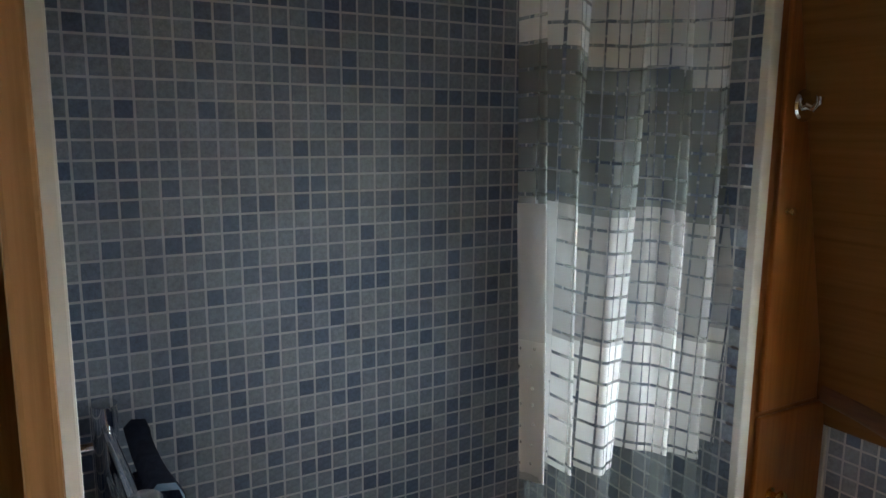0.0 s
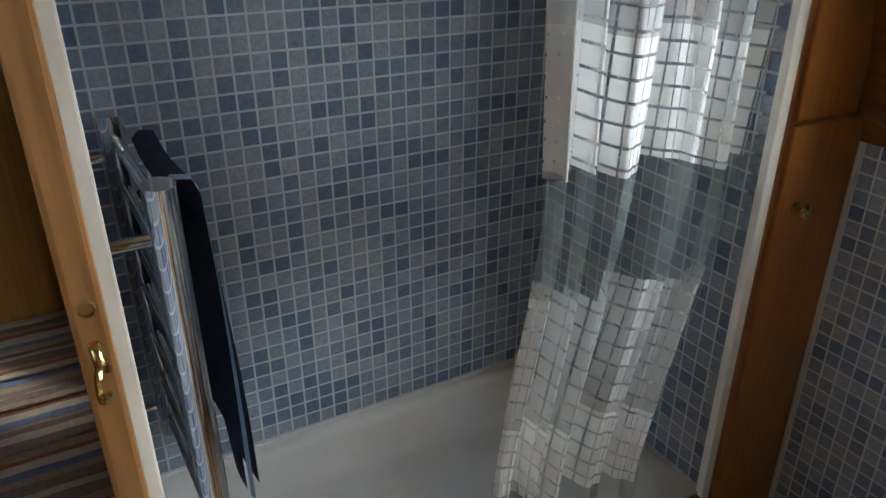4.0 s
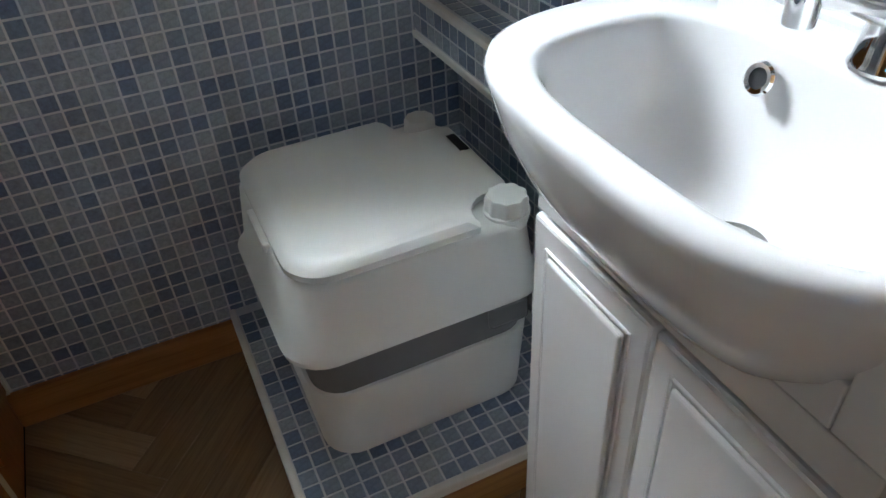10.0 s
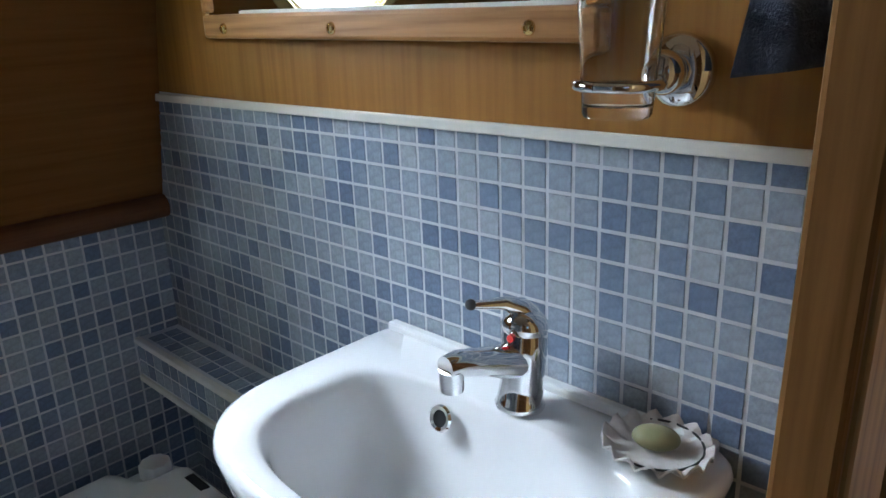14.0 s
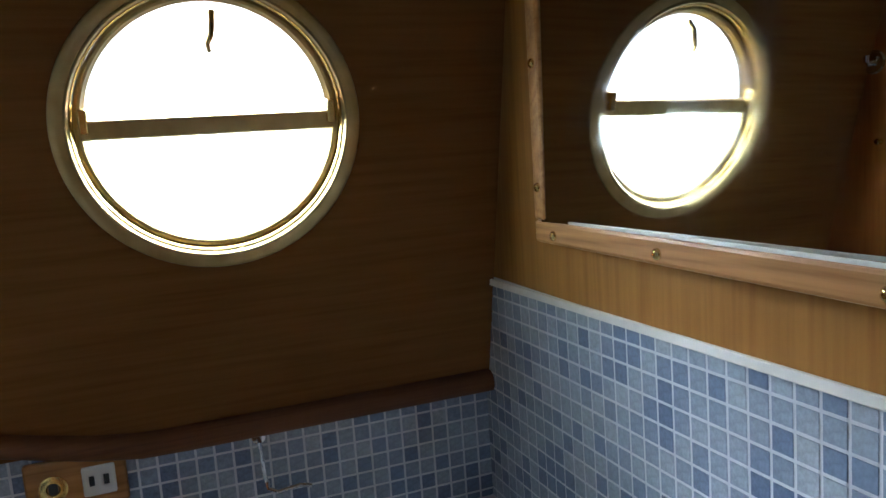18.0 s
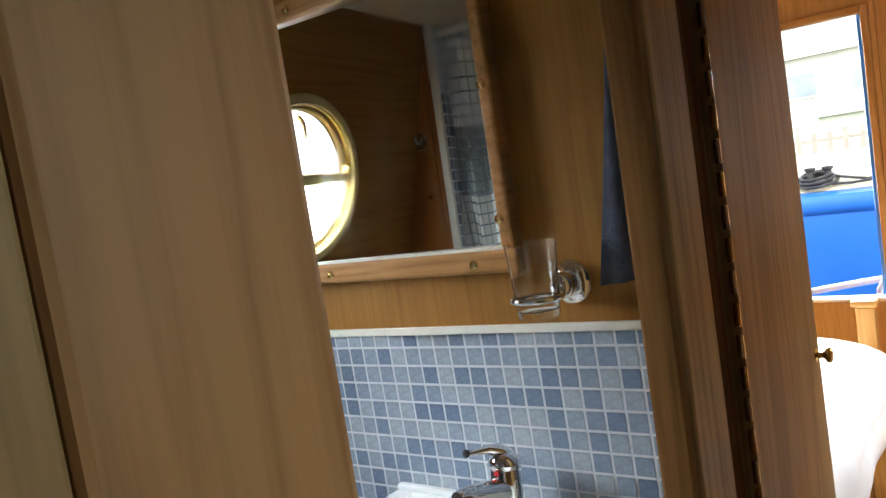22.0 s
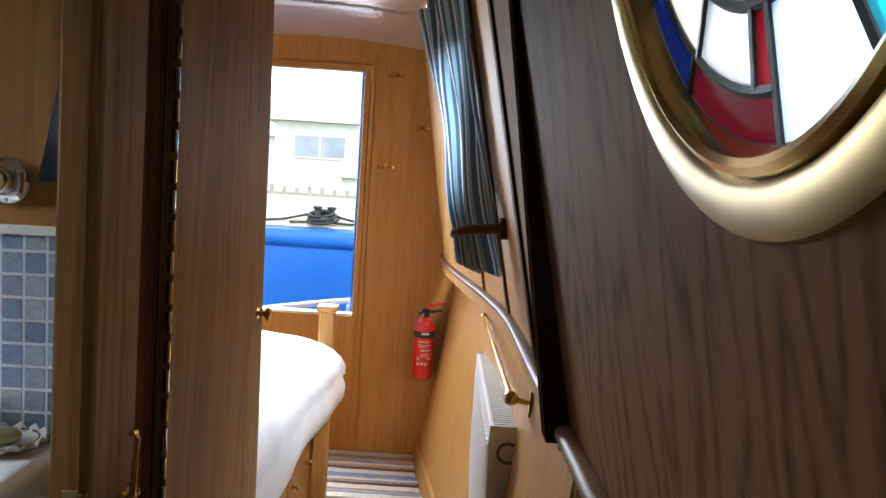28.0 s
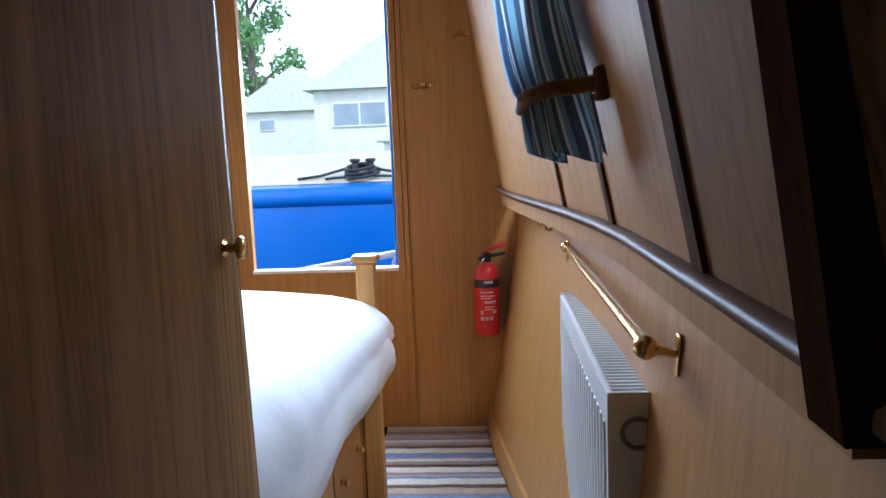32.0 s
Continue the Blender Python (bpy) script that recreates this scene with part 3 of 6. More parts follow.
def mosaic(parent, origin, u, v, nu, nv, near, seed, skip=None, tp=TP):
    """Tiles over a face: near = (u0, u1, v0, v1) in tiles are pieces of their own, the rest is joined."""
    o, u, v = Vector(origin), Vector(u), Vector(v)
    n = u.cross(v)
    rnd = random.Random(seed)
    base = Matrix((u, v, n)).transposed().to_4x4()
    vs, fs = [], []
    made = 0
    for i in range(nu):
        for j in range(nv):
            if skip and skip(i, j):
                continue
            c = o + u * ((i + 0.5) * tp) + v * ((j + 0.5) * tp) + n * 0.0003
            tilt = Euler((rnd.uniform(-0.006, 0.006), rnd.uniform(-0.006, 0.006), rnd.uniform(-0.01, 0.01))).to_matrix().to_4x4()
            m = Matrix.Translation(c) @ base @ tilt @ Matrix.Diagonal((tp / TP, tp / TP, 1, 1))
            if near[0] <= i < near[1] and near[2] <= j < near[3] and made < 300:
                made += 1
                ob = new("tile", TILE_MESH)
                ob.parent = parent
                ob.matrix_local = m
            else:
                k = len(vs)
                vs += [tuple(m @ Vector(p)) for p in TILE_V]
                fs += [tuple(k + q for q in f) for f in TILE_F]
    me = bpy.data.meshes.new("tile_field")
    me.from_pydata(vs, [], fs)
    me.materials.append(TILE_I)
    ob = new("tile_field", me)
    ob.parent = parent
    ob["kind"] = "stuff"
    return ob

# ---- shapes shared by things ----


def rrect(cx, cy, hx, hy, r, z, n=6):
    pts = []
    for k, (sx, sy) in enumerate(((1, 1), (-1, 1), (-1, -1), (1, -1))):
        for i in range(n + 1):
            a = math.pi / 2 * (k + i / n)
            pts.append((cx + sx * (hx - r) + r * math.cos(a), cy + sy * (hy - r) + r * math.sin(a), z))
    return pts


def ball(r, m=None, seg=16, squash=1.0, bm=None):
    prof = [(r * math.cos(a), r * squash * math.sin(a)) for a in (math.pi * (i / 10 - 0.5) for i in range(11))]
    prof[0], prof[-1] = (0, -r * squash), (0, r * squash)
    return lathe(prof, seg, m, bm)


def turned(at, axis):
    """A pose whose z looks along axis, at a place."""
    return Matrix.Translation(at) @ Vector(axis).to_track_quat("Z", "Y").to_matrix().to_4x4()


def screw_cap(name, at, axis, parent, material=BRASS, r=0.0075):
    bm = lathe([(0, 0), (r, 0), (r, 0.0015), (r * 0.75, 0.004), (r * 0.4, 0.0052), (r * 0.35, 0.0035), (0, 0.0035)], 16, turned(at, axis))
    return smooth(part(name, bm, material, parent))


def knob(at, axis, parent, material=BRASS, k=1.0, name="knob"):
    bm = lathe([(0, 0), (0.012 * k, 0), (0.012 * k, 0.002), (0.006 * k, 0.005), (0.0055 * k, 0.014 * k), (0.009 * k, 0.017 * k), (0.014 * k, 0.02 * k), (0.0145 * k, 0.024 * k), (0.011 * k, 0.028 * k), (0, 0.0295 * k)], 20, turned(at, axis))
    return smooth(part(name, bm, material, parent), 50)


def torus(at, axis, r, t, seg=28, tube_seg=8, arc=1.0, bm=None):
    pts = [turned(at, axis) @ Vector((r * math.cos(2 * math.pi * arc * i / seg), r * math.sin(2 * math.pi * arc * i / seg), 0)) for i in range(seg + 1)]
    return tube(pts, t, tube_seg, bm)


# ---- mosaic faces ----
Z_TRAY = 0.235
TPS = 0.0350
mosaic(wall_w, (XW, -0.112, Z_TRAY), (0, 1, 0), (0, 0, 1), 29, 49, (0, 29, 8, 18), 1, None, TPS)
mosaic(wall_sn, (XW, 0.905, Z_TRAY), (1, 0, 0), (0, 0, 1), 17, 49, (5, 17, 0, 25), 2, None, TPS)
mosaic(wall_sw, (XT, -0.1275, Z_TRAY), (-1, 0, 0), (0, 0, 1), 17, 49, (0, 10, 0, 30), 3, None, TPS)
mosaic(wall_n, (XT + 0.012, YN, 0.0), (1, 0, 0), (0, 0, 1), 32, 32, (13, 32, 12, 28), 4, lambda i, j: (j + 1) * TP > tile_top(XT + 0.012 + (i + 0.5) * TP) + 0.03)
mosaic(wall_e, (XE, YN, 1.138 - 36.3 * TP), (0, -0.99987, 0.016), (0, 0.016, 0.99987), 37, 37, (16, 37, 22, 36), 5)

# ---- bathroom floor ----
bath_floor = structure(box("bathroom_floor", XT, XE, -0.12, YN, -0.006, -0.0045, DARK, None, "", 0), "herringbone oak-plank vinyl floor of the bathroom", "floor")
PLANKS = [wood("plank_%s" % nm, d, l, "X", 1.3, 0.42, 0.1, 0.16) for nm, d, l in (("dark", (0.10, 0.058, 0.029), (0.17, 0.105, 0.055)), ("mid", (0.16, 0.098, 0.05), (0.26, 0.165, 0.09)), ("pale", (0.25, 0.16, 0.09), (0.38, 0.26, 0.155)))]
PLANK_W, PLANK_L = 0.08, 0.40


def clip_to_floor(poly):
    """Trims a plank's outline to the room."""
    for axis, limit, sign in ((0, XT + 0.002, 1), (0, XE - 0.002, -1), (1, -0.12, 1), (1, YN - 0.002, -1)):
        out = []
        for k, a in enumerate(poly):
            b = poly[(k + 1) % len(poly)]
            da, db = sign * (a[axis] - limit), sign * (b[axis] - limit)
            if da >= 0:
                out.append(a)
            if (da > 0) != (db > 0) and abs(da - db) > 1e-9:
                w = da / (da - db)
                out.append((a[0] + (b[0] - a[0]) * w, a[1] + (b[1] - a[1]) * w))
        poly = out
        if len(poly) < 3:
            return []
    return poly


rp = random.Random(8)
for a in range(-16, 22):
    for b in range(-3, 4):
        for turn in (0, 90):
            px, py = (a * PLANK_W + PLANK_L / 2, a * PLANK_W + PLANK_W / 2) if turn == 0 else (a * PLANK_W - PLANK_W / 2, a * PLANK_W + PLANK_L / 2)
            q = Matrix.Rotation(radians(48), 4, "Z") @ Vector((px + 2 * PLANK_L * b, py, 0))
            m = pose(q.x - 0.02, q.y + 0.42, -0.0045 + rp.uniform(0, 0.0003), 0, 0, 48 + turn)
            lx, ly = PLANK_L / 2 - 0.0007, PLANK_W / 2 - 0.0007
            poly = clip_to_floor([tuple((m @ Vector((u * lx, v * ly, 0)))[:2]) for u, v in ((-1, -1), (1, -1), (1, 1), (-1, 1))])
            tone = rp.choice(PLANKS)
            if poly:
                inv = m.inverted()
                flat = [inv @ Vector((u, v, m.translation.z)) for u, v in poly]
                ob = part("plank", prism([(p.x, p.y) for p in flat], 0.0, 0.004), tone, bath_floor)
                ob.matrix_local = m

# ---- shower ----
tray = thing("shower_tray", "cream acrylic shower tray with an oak front board", "shower tray", (0, 0, 0))


def tray_mesh():
    x0, x1, y0, y1 = XW + 0.001, XT - 0.006, -0.1255, 0.904
    cx, cy, hx, hy = (x0 + x1) / 2, (y0 + y1) / 2, (x1 - x0) / 2, (y1 - y0) / 2
    rings = [rrect(cx, cy, hx, hy, 0.004, 0.05), rrect(cx, cy, hx, hy, 0.004, Z_TRAY - 0.014), rrect(cx, cy, hx, hy, 0.004, Z_TRAY - 0.01), rrect(cx, cy, hx - 0.02, hy - 0.02, 0.01, Z_TRAY - 0.009)]
    rings += [rrect(cx - 0.004, cy, hx - 0.034, hy - 0.04, 0.06, Z_TRAY - 0.012), rrect(cx - 0.004, cy, hx - 0.042, hy - 0.05, 0.07, Z_TRAY - 0.03), rrect(cx - 0.004, cy, hx - 0.06, hy - 0.075, 0.08, Z_TRAY - 0.1)]
    rings += [rrect(cx - 0.004, cy, hx - 0.08, hy - 0.1, 0.09, Z_TRAY - 0.125), rrect(cx - 0.004, cy, hx - 0.12, hy - 0.14, 0.09, Z_TRAY - 0.13), rrect(cx, cy, 0.04, 0.04, 0.039, Z_TRAY - 0.136)]
    return loft(rings)


smooth(part("basin", tray_mesh(), ACRYLIC, tray), 50)
front = box("front_board", XT - 0.005, XT + 0.008, -0.144, 0.895, 0.0, Z_TRAY - 0.012, PINE_Y, tray, "oak front board with brass screw caps", 0.003)
for y in (0.08, 0.395, 0.86):
    screw_cap("screw", (XT + 0.008, y, 0.17), (1, 0, 0), front, DARK, 0.005)
box("silicone_seal", XW + 0.001, XW + 0.008, -0.1, 0.9, Z_TRAY - 0.011, Z_TRAY - 0.002, WHITE_TRIM, tray, "white sealant bead", 0.002)
sponge_mat = noisy("yellow_sponge", (0.30, 0.20, 0.02), (0.48, 0.34, 0.05), 120, 0.9, 0, 0.8, 0.004)
sponge = tagged(part("sponge", bm_box(-0.055, 0.055, -0.035, 0.035, 0, 0.045, 0.008, 3), sponge_mat), "yellow foam sponge on the shower tray corner", "sponge")
sponge.matrix_world = pose(XW + 0.065, 0.855, Z_TRAY - 0.01, 0, 0, 12)


def curtain_mat(name, white, clear, grid=0.0, rough=0.12, dots=False, base=(0.95, 0.96, 0.95), shine=0.7):
    """Clear vinyl: part lets light through, part scatters it; squares are printed where grid is set."""
    m, nt, b = mat(name, rough)
    b.inputs["Base Color"].default_value = (*base, 1)
    b.inputs["Specular IOR Level"].default_value = shine
    tr = nt.nodes.new("ShaderNodeBsdfTransparent")
    tr.inputs[0].default_value = (0.90, 0.93, 0.93, 1)
    tl = nt.nodes.new("ShaderNodeBsdfTranslucent")
    tl.inputs[0].default_value = (0.85, 0.88, 0.87, 1)
    body = nt.nodes.new("ShaderNodeMixShader")
    body.inputs[0].default_value = 0.12
    nt.links.new(b.outputs[0], body.inputs[1])
    nt.links.new(tl.outputs[0], body.inputs[2])
    mx = nt.nodes.new("ShaderNodeMixShader")
    mx.inputs[0].default_value = white
    nt.links.new(tr.outputs[0], mx.inputs[1])
    nt.links.new(body.outputs[0], mx.inputs[2])
    if grid:
        uv = nt.nodes.new("ShaderNodeUVMap")
        br = node(nt, "ShaderNodeTexBrick", Scale=1.0)
        br.offset = 0.0
        br.inputs["Brick Width"].default_value = grid
        br.inputs["Row Height"].default_value = grid
        br.inputs["Mortar Size"].default_value = 0.0024
        br.inputs["Mortar Smooth"].default_value = 0.0
        nt.links.new(uv.outputs[0], br.inputs["Vector"])
        fac = br.outputs["Fac"]
        if dots:
            vo = node(nt, "ShaderNodeTexVoronoi", Scale=1 / grid, Randomness=0.25)
            vo.voronoi_dimensions = "2D"
            nt.links.new(uv.outputs[0], vo.inputs["Vector"])
            lt = nt.nodes.new("ShaderNodeMath")
            lt.operation = "LESS_THAN"
            lt.inputs[1].default_value = 0.09
            nt.links.new(vo.outputs["Distance"], lt.inputs[0])
            fac = lt.outputs[0]
        mr = nt.nodes.new("ShaderNodeMapRange")
        mr.inputs["To Min"].default_value = white
        mr.inputs["To Max"].default_value = clear
        nt.links.new(fac, mr.inputs["Value"])
        nt.links.new(mr.outputs[0], mx.inputs[0])
    nt.links.new(mx.outputs[0], nt.nodes["Material Output"].inputs[0])
    return m


DIM = (0.50, 0.55, 0.53)
VINYL = curtain_mat("clear_vinyl", 0.46, 0.14, 0.034, 0.05, False, DIM, 1.0)
VINYL_CLEAR = curtain_mat("plain_clear_vinyl", 0.20, 0.20, 0.0, 0.06, False, DIM, 1.0)
VINYL_VEIL = curtain_mat("plain_frosted_vinyl", 0.8, 0.8, 0.0, 0.2)
VINYL_FROST = curtain_mat("frosted_vinyl", 0.60, 0.20, 0.034, 0.2)
VINYL_PRINT = curtain_mat("white_square_print", 1.0, 0.15, 0.034)
VINYL_DOTS = curtain_mat("white_dotted_print", 1.0, 0.2, 0.03, 0.12, True)
VINYL_SOFT = curtain_mat("soft_square_print", 0.8, 0.15, 0.034)
curtain = thing("shower_curtain", "clear vinyl shower curtain with white printed squares, drawn open", "shower curtain")
ARC = 1.5


def fold(s, z):
    """Place across and depth of the gathered curtain at a share s of its width."""
    spread = 1.0 - 0.12 * smoothstep(1.0, 0.3, z)
    y = 0.395 + 0.065 * smoothstep(0.4, 1.0, z) + (0.435 + 0.03 * smoothstep(0.9, 1.6, z)) * s * spread + 0.012 * math.sin(9 * s + 2.2 * z)
    w = 2 * math.pi * (5.3 * s + 0.25 * math.sin(5 * s))
    d = 0.034 * math.sin(w) * (0.75 + 0.25 * math.sin(2.7 * s + 1.0)) + 0.009 * math.sin(2.3 * w + 3 * z)
    return y, XT - 0.052 + d - 0.012 * smoothstep(0.8, 0.3, z)


def curtain_zone(name, z0, z1, material, label, s0=0.0, s1=1.0):
    bm = bmesh.new()
    uv = bm.loops.layers.uv.new("UVMap")
    nu, nv = 150, max(2, int((z1 - z0) / 0.05))
    rows = []
    for j in range(nv + 1):
        z = z0 + (z1 - z0) * j / nv
        row = []
        for i in range(nu + 1):
            s = s0 + (s1 - s0) * i / nu
            y, x = fold(s, z)
            sag = -(0.05 + 0.04 * smoothstep(0.9, 0.5, z)) * s * smoothstep(1.86, 1.7, z) + 0.01 * math.sin(14 * s)
            row.append((bm.verts.new((x, y, z + sag)), s * ARC, z))
        rows.append(row)
    for a, b in zip(rows, rows[1:]):
        for i in range(nu):
            q = (a[i], a[i + 1], b[i + 1], b[i])
            f = bm.faces.new([v for v, *_ in q])
            f.smooth = True
            for loop, (_, p, h) in zip(f.loops, q):
                loop[uv].uv = (p, h)
    return part(name, bm, material, curtain, label)


for nm, z0, z1, m, lb in (
    ("printed_band", 1.635, 1.86, VINYL_SOFT, "pale square print at the top"),
    ("clear_band", 1.415, 1.635, VINYL, "clear vinyl"),
    ("frosted_band", 1.215, 1.415, VINYL_FROST, "frosted vinyl"),
    ("printed_band", 1.008, 1.215, VINYL_PRINT, "bright white square print"),
    ("clear_band", 0.80, 1.008, VINYL_CLEAR, "clear grey vinyl"),
    ("frosted_band", 0.555, 0.80, VINYL_FROST, "frosted vinyl"),
    ("printed_band", 0.385, 0.555, VINYL_PRINT, "white square print"),
    ("clear_band", 0.235, 0.385, VINYL_CLEAR, "clear vinyl hem"),
):
    if m is VINYL_PRINT and z0 > 1.0:
        curtain_zone(nm, z0 - 0.012, z1, VINYL_DOTS, "white panel printed with small dots", 0.0, 0.16)
        curtain_zone(nm, z0, z1, m, lb, 0.16, 1.0)
    elif m is VINYL_FROST and z0 > 1.0:
        curtain_zone(nm, z0, z1, VINYL_VEIL, "plain frosted vinyl", 0.0, 0.16)
        curtain_zone(nm, z0, z1, m, lb, 0.16, 1.0)
    else:
        curtain_zone(nm, z0, z1, m, lb)
rod = tagged(smooth(part("curtain_rod", tube([(XT - 0.05, -0.126, 1.885), (XT - 0.05, 0.906, 1.885)], 0.011, 14), WHITE_TRIM)), "white shower curtain rod across the shower front", "curtain rod")
for i in range(9):
    s = i / 8
    smooth(part("ring", torus((XT - 0.05, fold(s, 1.86)[0], 1.875), (0, 1, 0.2), 0.02, 0.002, 16, 6), WHITE_TRIM, curtain))

# towel radiator in the shower
NAVY = noisy("navy_towel", (0.012, 0.018, 0.045), (0.03, 0.04, 0.085), 60, 0.95, 0, 0.9, 0.006)
SKY = noisy("pale_blue_hem", (0.30, 0.45, 0.62), (0.45, 0.60, 0.74), 80, 0.9, 0, 0.6, 0.004)
warmer = thing("towel_radiator", "chrome ladder towel radiator on the shower wall", "towel radiator")
for x, yo in ((-0.84, -0.058), (-0.455, -0.042)):
    rings = [[(x + 0.029 * math.cos(2 * math.pi * k / 20), yo + 0.022 * math.sin(2 * math.pi * k / 20), z) for k in range(20)] for z in (0.385, 0.39, 1.036, 1.043)]
    smooth(part("upright", loft(rings), CHROME, warmer, "oval chrome upright"), 60)
    for z in (0.45, 0.97):
        smooth(part("bracket", tube([(x, yo, z), (x, -0.126, z)], 0.009, 10), CHROME, warmer))
for z in (0.43, 0.53, 0.63, 0.73, 0.83, 0.92, 1.005):
    smooth(part("crossbar", tube([(-0.835, -0.058, z), (-0.45, -0.042, z)], 0.009, 10), CHROME, warmer))
smooth(part("valve", lathe([(0, 0), (0.014, 0), (0.014, 0.03), (0.018, 0.034), (0.018, 0.06), (0.012, 0.066), (0, 0.066)], 18, pose(-0.455, -0.042, 0.32)), CHROME, warmer, "chrome valve"))
smooth(part("valve_cap", lathe([(0.0, 0), (0.013, 0), (0.015, 0.012), (0.012, 0.026), (0, 0.028)], 20, pose(-0.437, -0.028, 0.34)), WHITE_TRIM, warmer, "cream valve cap"))


def draped(name, x0, x1, z_hi, z_lo, y_out, material, parent, label="", seed=0, thick=0.007):
    """A towel folded over a bar and hanging on both sides."""
    bm = bmesh.new()
    nu, nv = 14, 22
    rows = []
    for i in range(nu + 1):
        x = x0 + (x1 - x0) * i / nu
        row = []
        for j in range(nv + 1):
            t = j / nv
            if t < 0.12:
                a = math.pi * t / 0.12
                y, z = y_out * math.cos(math.pi - a) * 0.6, z_hi + 0.015 * math.sin(a)
            else:
                z = z_hi - (z_hi - z_lo) * (t - 0.12) / 0.88
                y = y_out * (0.6 + 0.5 * (t - 0.12)) + 0.008 * math.sin(18 * x + 5 * z + seed)
            row.append(bm.verts.new((x + 0.01 * math.sin(7 * z + seed), -0.012 + y, z + 0.012 * math.sin(11 * x + seed))))
        rows.append(row)
    for a, b in zip(rows, rows[1:]):
        for j in range(nv):
            bm.faces.new((a[j], a[j + 1], b[j + 1], b[j]))
    bmesh.ops.solidify(bm, geom=bm.faces[:], thickness=thick)
    return smooth(part(name, bm, material, parent, label), 60)


towel = thing("bath_towel", "navy bath towel with a pale blue hem, over the towel radiator", "towel")
draped("cloth", -0.81, -0.515, 1.012, 0.45, 0.035, NAVY, towel, "navy terry cloth", 0)
draped("cloth", -0.77, -0.55, 0.93, 0.41, 0.055, NAVY, towel, "navy terry cloth", 2.0)
draped("hem", -0.513, -0.488, 1.012, 0.43, 0.036, SKY, towel, "pale blue hem", 0.5)

# boxing beside the shower
boxing = thing("pipe_cupboard", "stained oak cupboard doors of the pipe boxing", "cupboard")
low = box("lower_door", XT + 0.001, XT + 0.011, 0.94, 1.132, 0.11, 1.020, DARKOAK, boxing, "", 0.003)
knob((XT + 0.011, 0.986, 0.868), (1, 0, 0), low)
up = box("upper_door", XT + 0.001, XT + 0.011, 0.94, 1.10, 1.030, 1.80, DARKOAK, boxing, "", 0.003)
knob((XT + 0.011, 0.966, 1.385), (1, 0, 0), up, BRASS, 0.5)
hook = thing("robe_hook", "round chrome robe hook on the oak boxing", "hook")
smooth(part("rose", lathe([(0, 0), (0.026, 0), (0.027, 0.003), (0.024, 0.007), (0.01, 0.009), (0, 0.009)], 28, turned((XT + 0.011, 0.985, 1.56), (1, 0, 0))), CHROME, hook))
smooth(part("arm", tube([(XT + 0.018, 0.985, 1.56), (XT + 0.03, 0.985, 1.555), (XT + 0.038, 0.985, 1.563), (XT + 0.04, 0.985, 1.574)], [0.007, 0.006, 0.006, 0.007], 12), CHROME, hook))

# shaver socket
sock = thing("shaver_socket", "oak-plated shaver socket with a brass keyhole on the mosaic", "socket")
SY = YN - 0.003
sock.location = (-0.035, 0, 0)
box("plate", -0.066, 0.085, SY - 0.015, SY, 0.868, 0.957, PINE, sock, "", 0.004)
smooth(part("escutcheon", lathe([(0.009, 0.0), (0.022, 0), (0.022, 0.003), (0.018, 0.005), (0.011, 0.005), (0.009, 0.002)], 24, turned((-0.025, SY - 0.0145, 0.912), (0, -1, 0))), BRASS, sock, "brass ring"))
box("keyhole", -0.032, -0.018, SY - 0.0175, SY - 0.0152, 0.900, 0.924, BLACK, sock, "black opening", 0.002)
box("socket_face", 0.018, 0.068, SY - 0.0185, SY - 0.0152, 0.888, 0.938, WHITE_TRIM, sock, "cream socket face", 0.003)
box("socket_slot", 0.028, 0.036, SY - 0.0195, SY - 0.0186, 0.905, 0.922, BLACK, sock, "black slot", 0.0003)
box("socket_slot", 0.050, 0.058, SY - 0.0195, SY - 0.0186, 0.905, 0.922, BLACK, sock, "black slot", 0.0003)

# toilet roll hook under the rail
roll = thing("roll_holder", "chrome wire toilet roll holder below the rail", "roll holder")
smooth(part("wall_plate", lathe([(0, 0), (0.012, 0), (0.012, 0.003), (0, 0.005)], 18, turned((0.268, YN - 0.003, 0.925), (0, -1, 0))), CHROME, roll))
smooth(part("wire", tube([(0.268, YN - 0.006, 0.925), (0.268, YN - 0.018, 0.92), (0.270, YN - 0.02, 0.86), (0.275, YN - 0.025, 0.835), (0.29, YN - 0.03, 0.828), (0.33, YN - 0.03, 0.832), (0.35, YN - 0.03, 0.826)], 0.004, 8), CHROME, roll))

# ---- toilet ----
plat = thing("toilet_platform", "low mosaic-topped platform with white edging under the toilet", "platform")
PX, PY, PZ = 0.157, 0.547, 0.112
box("body", PX + 0.006, XE - 0.001, PY + 0.006, YN - 0.001, 0, PZ - 0.003, PINE, plat, "oak-faced base", 0.002)
ptop = box("tile_bed", PX + 0.012, XE - 0.001, PY + 0.012, YN - 0.001, PZ - 0.003, PZ - 0.0005, GROUT, plat, "grout bed", 0)
box("edging", PX, PX + 0.014, PY, YN - 0.001, PZ - 0.02, PZ + 0.003, WHITE_TRIM, plat, "white plastic edging", 0.003)
box("edging", PX + 0.014, XE - 0.001, PY, PY + 0.014, PZ - 0.02, PZ + 0.003, WHITE_TRIM, plat, "white plastic edging", 0.003)
mosaic(ptop, (PX + 0.014, PY + 0.014, PZ - 0.0005), (1, 0, 0), (0, 1, 0), 17, 18, (0, 17, 0, 17), 6)

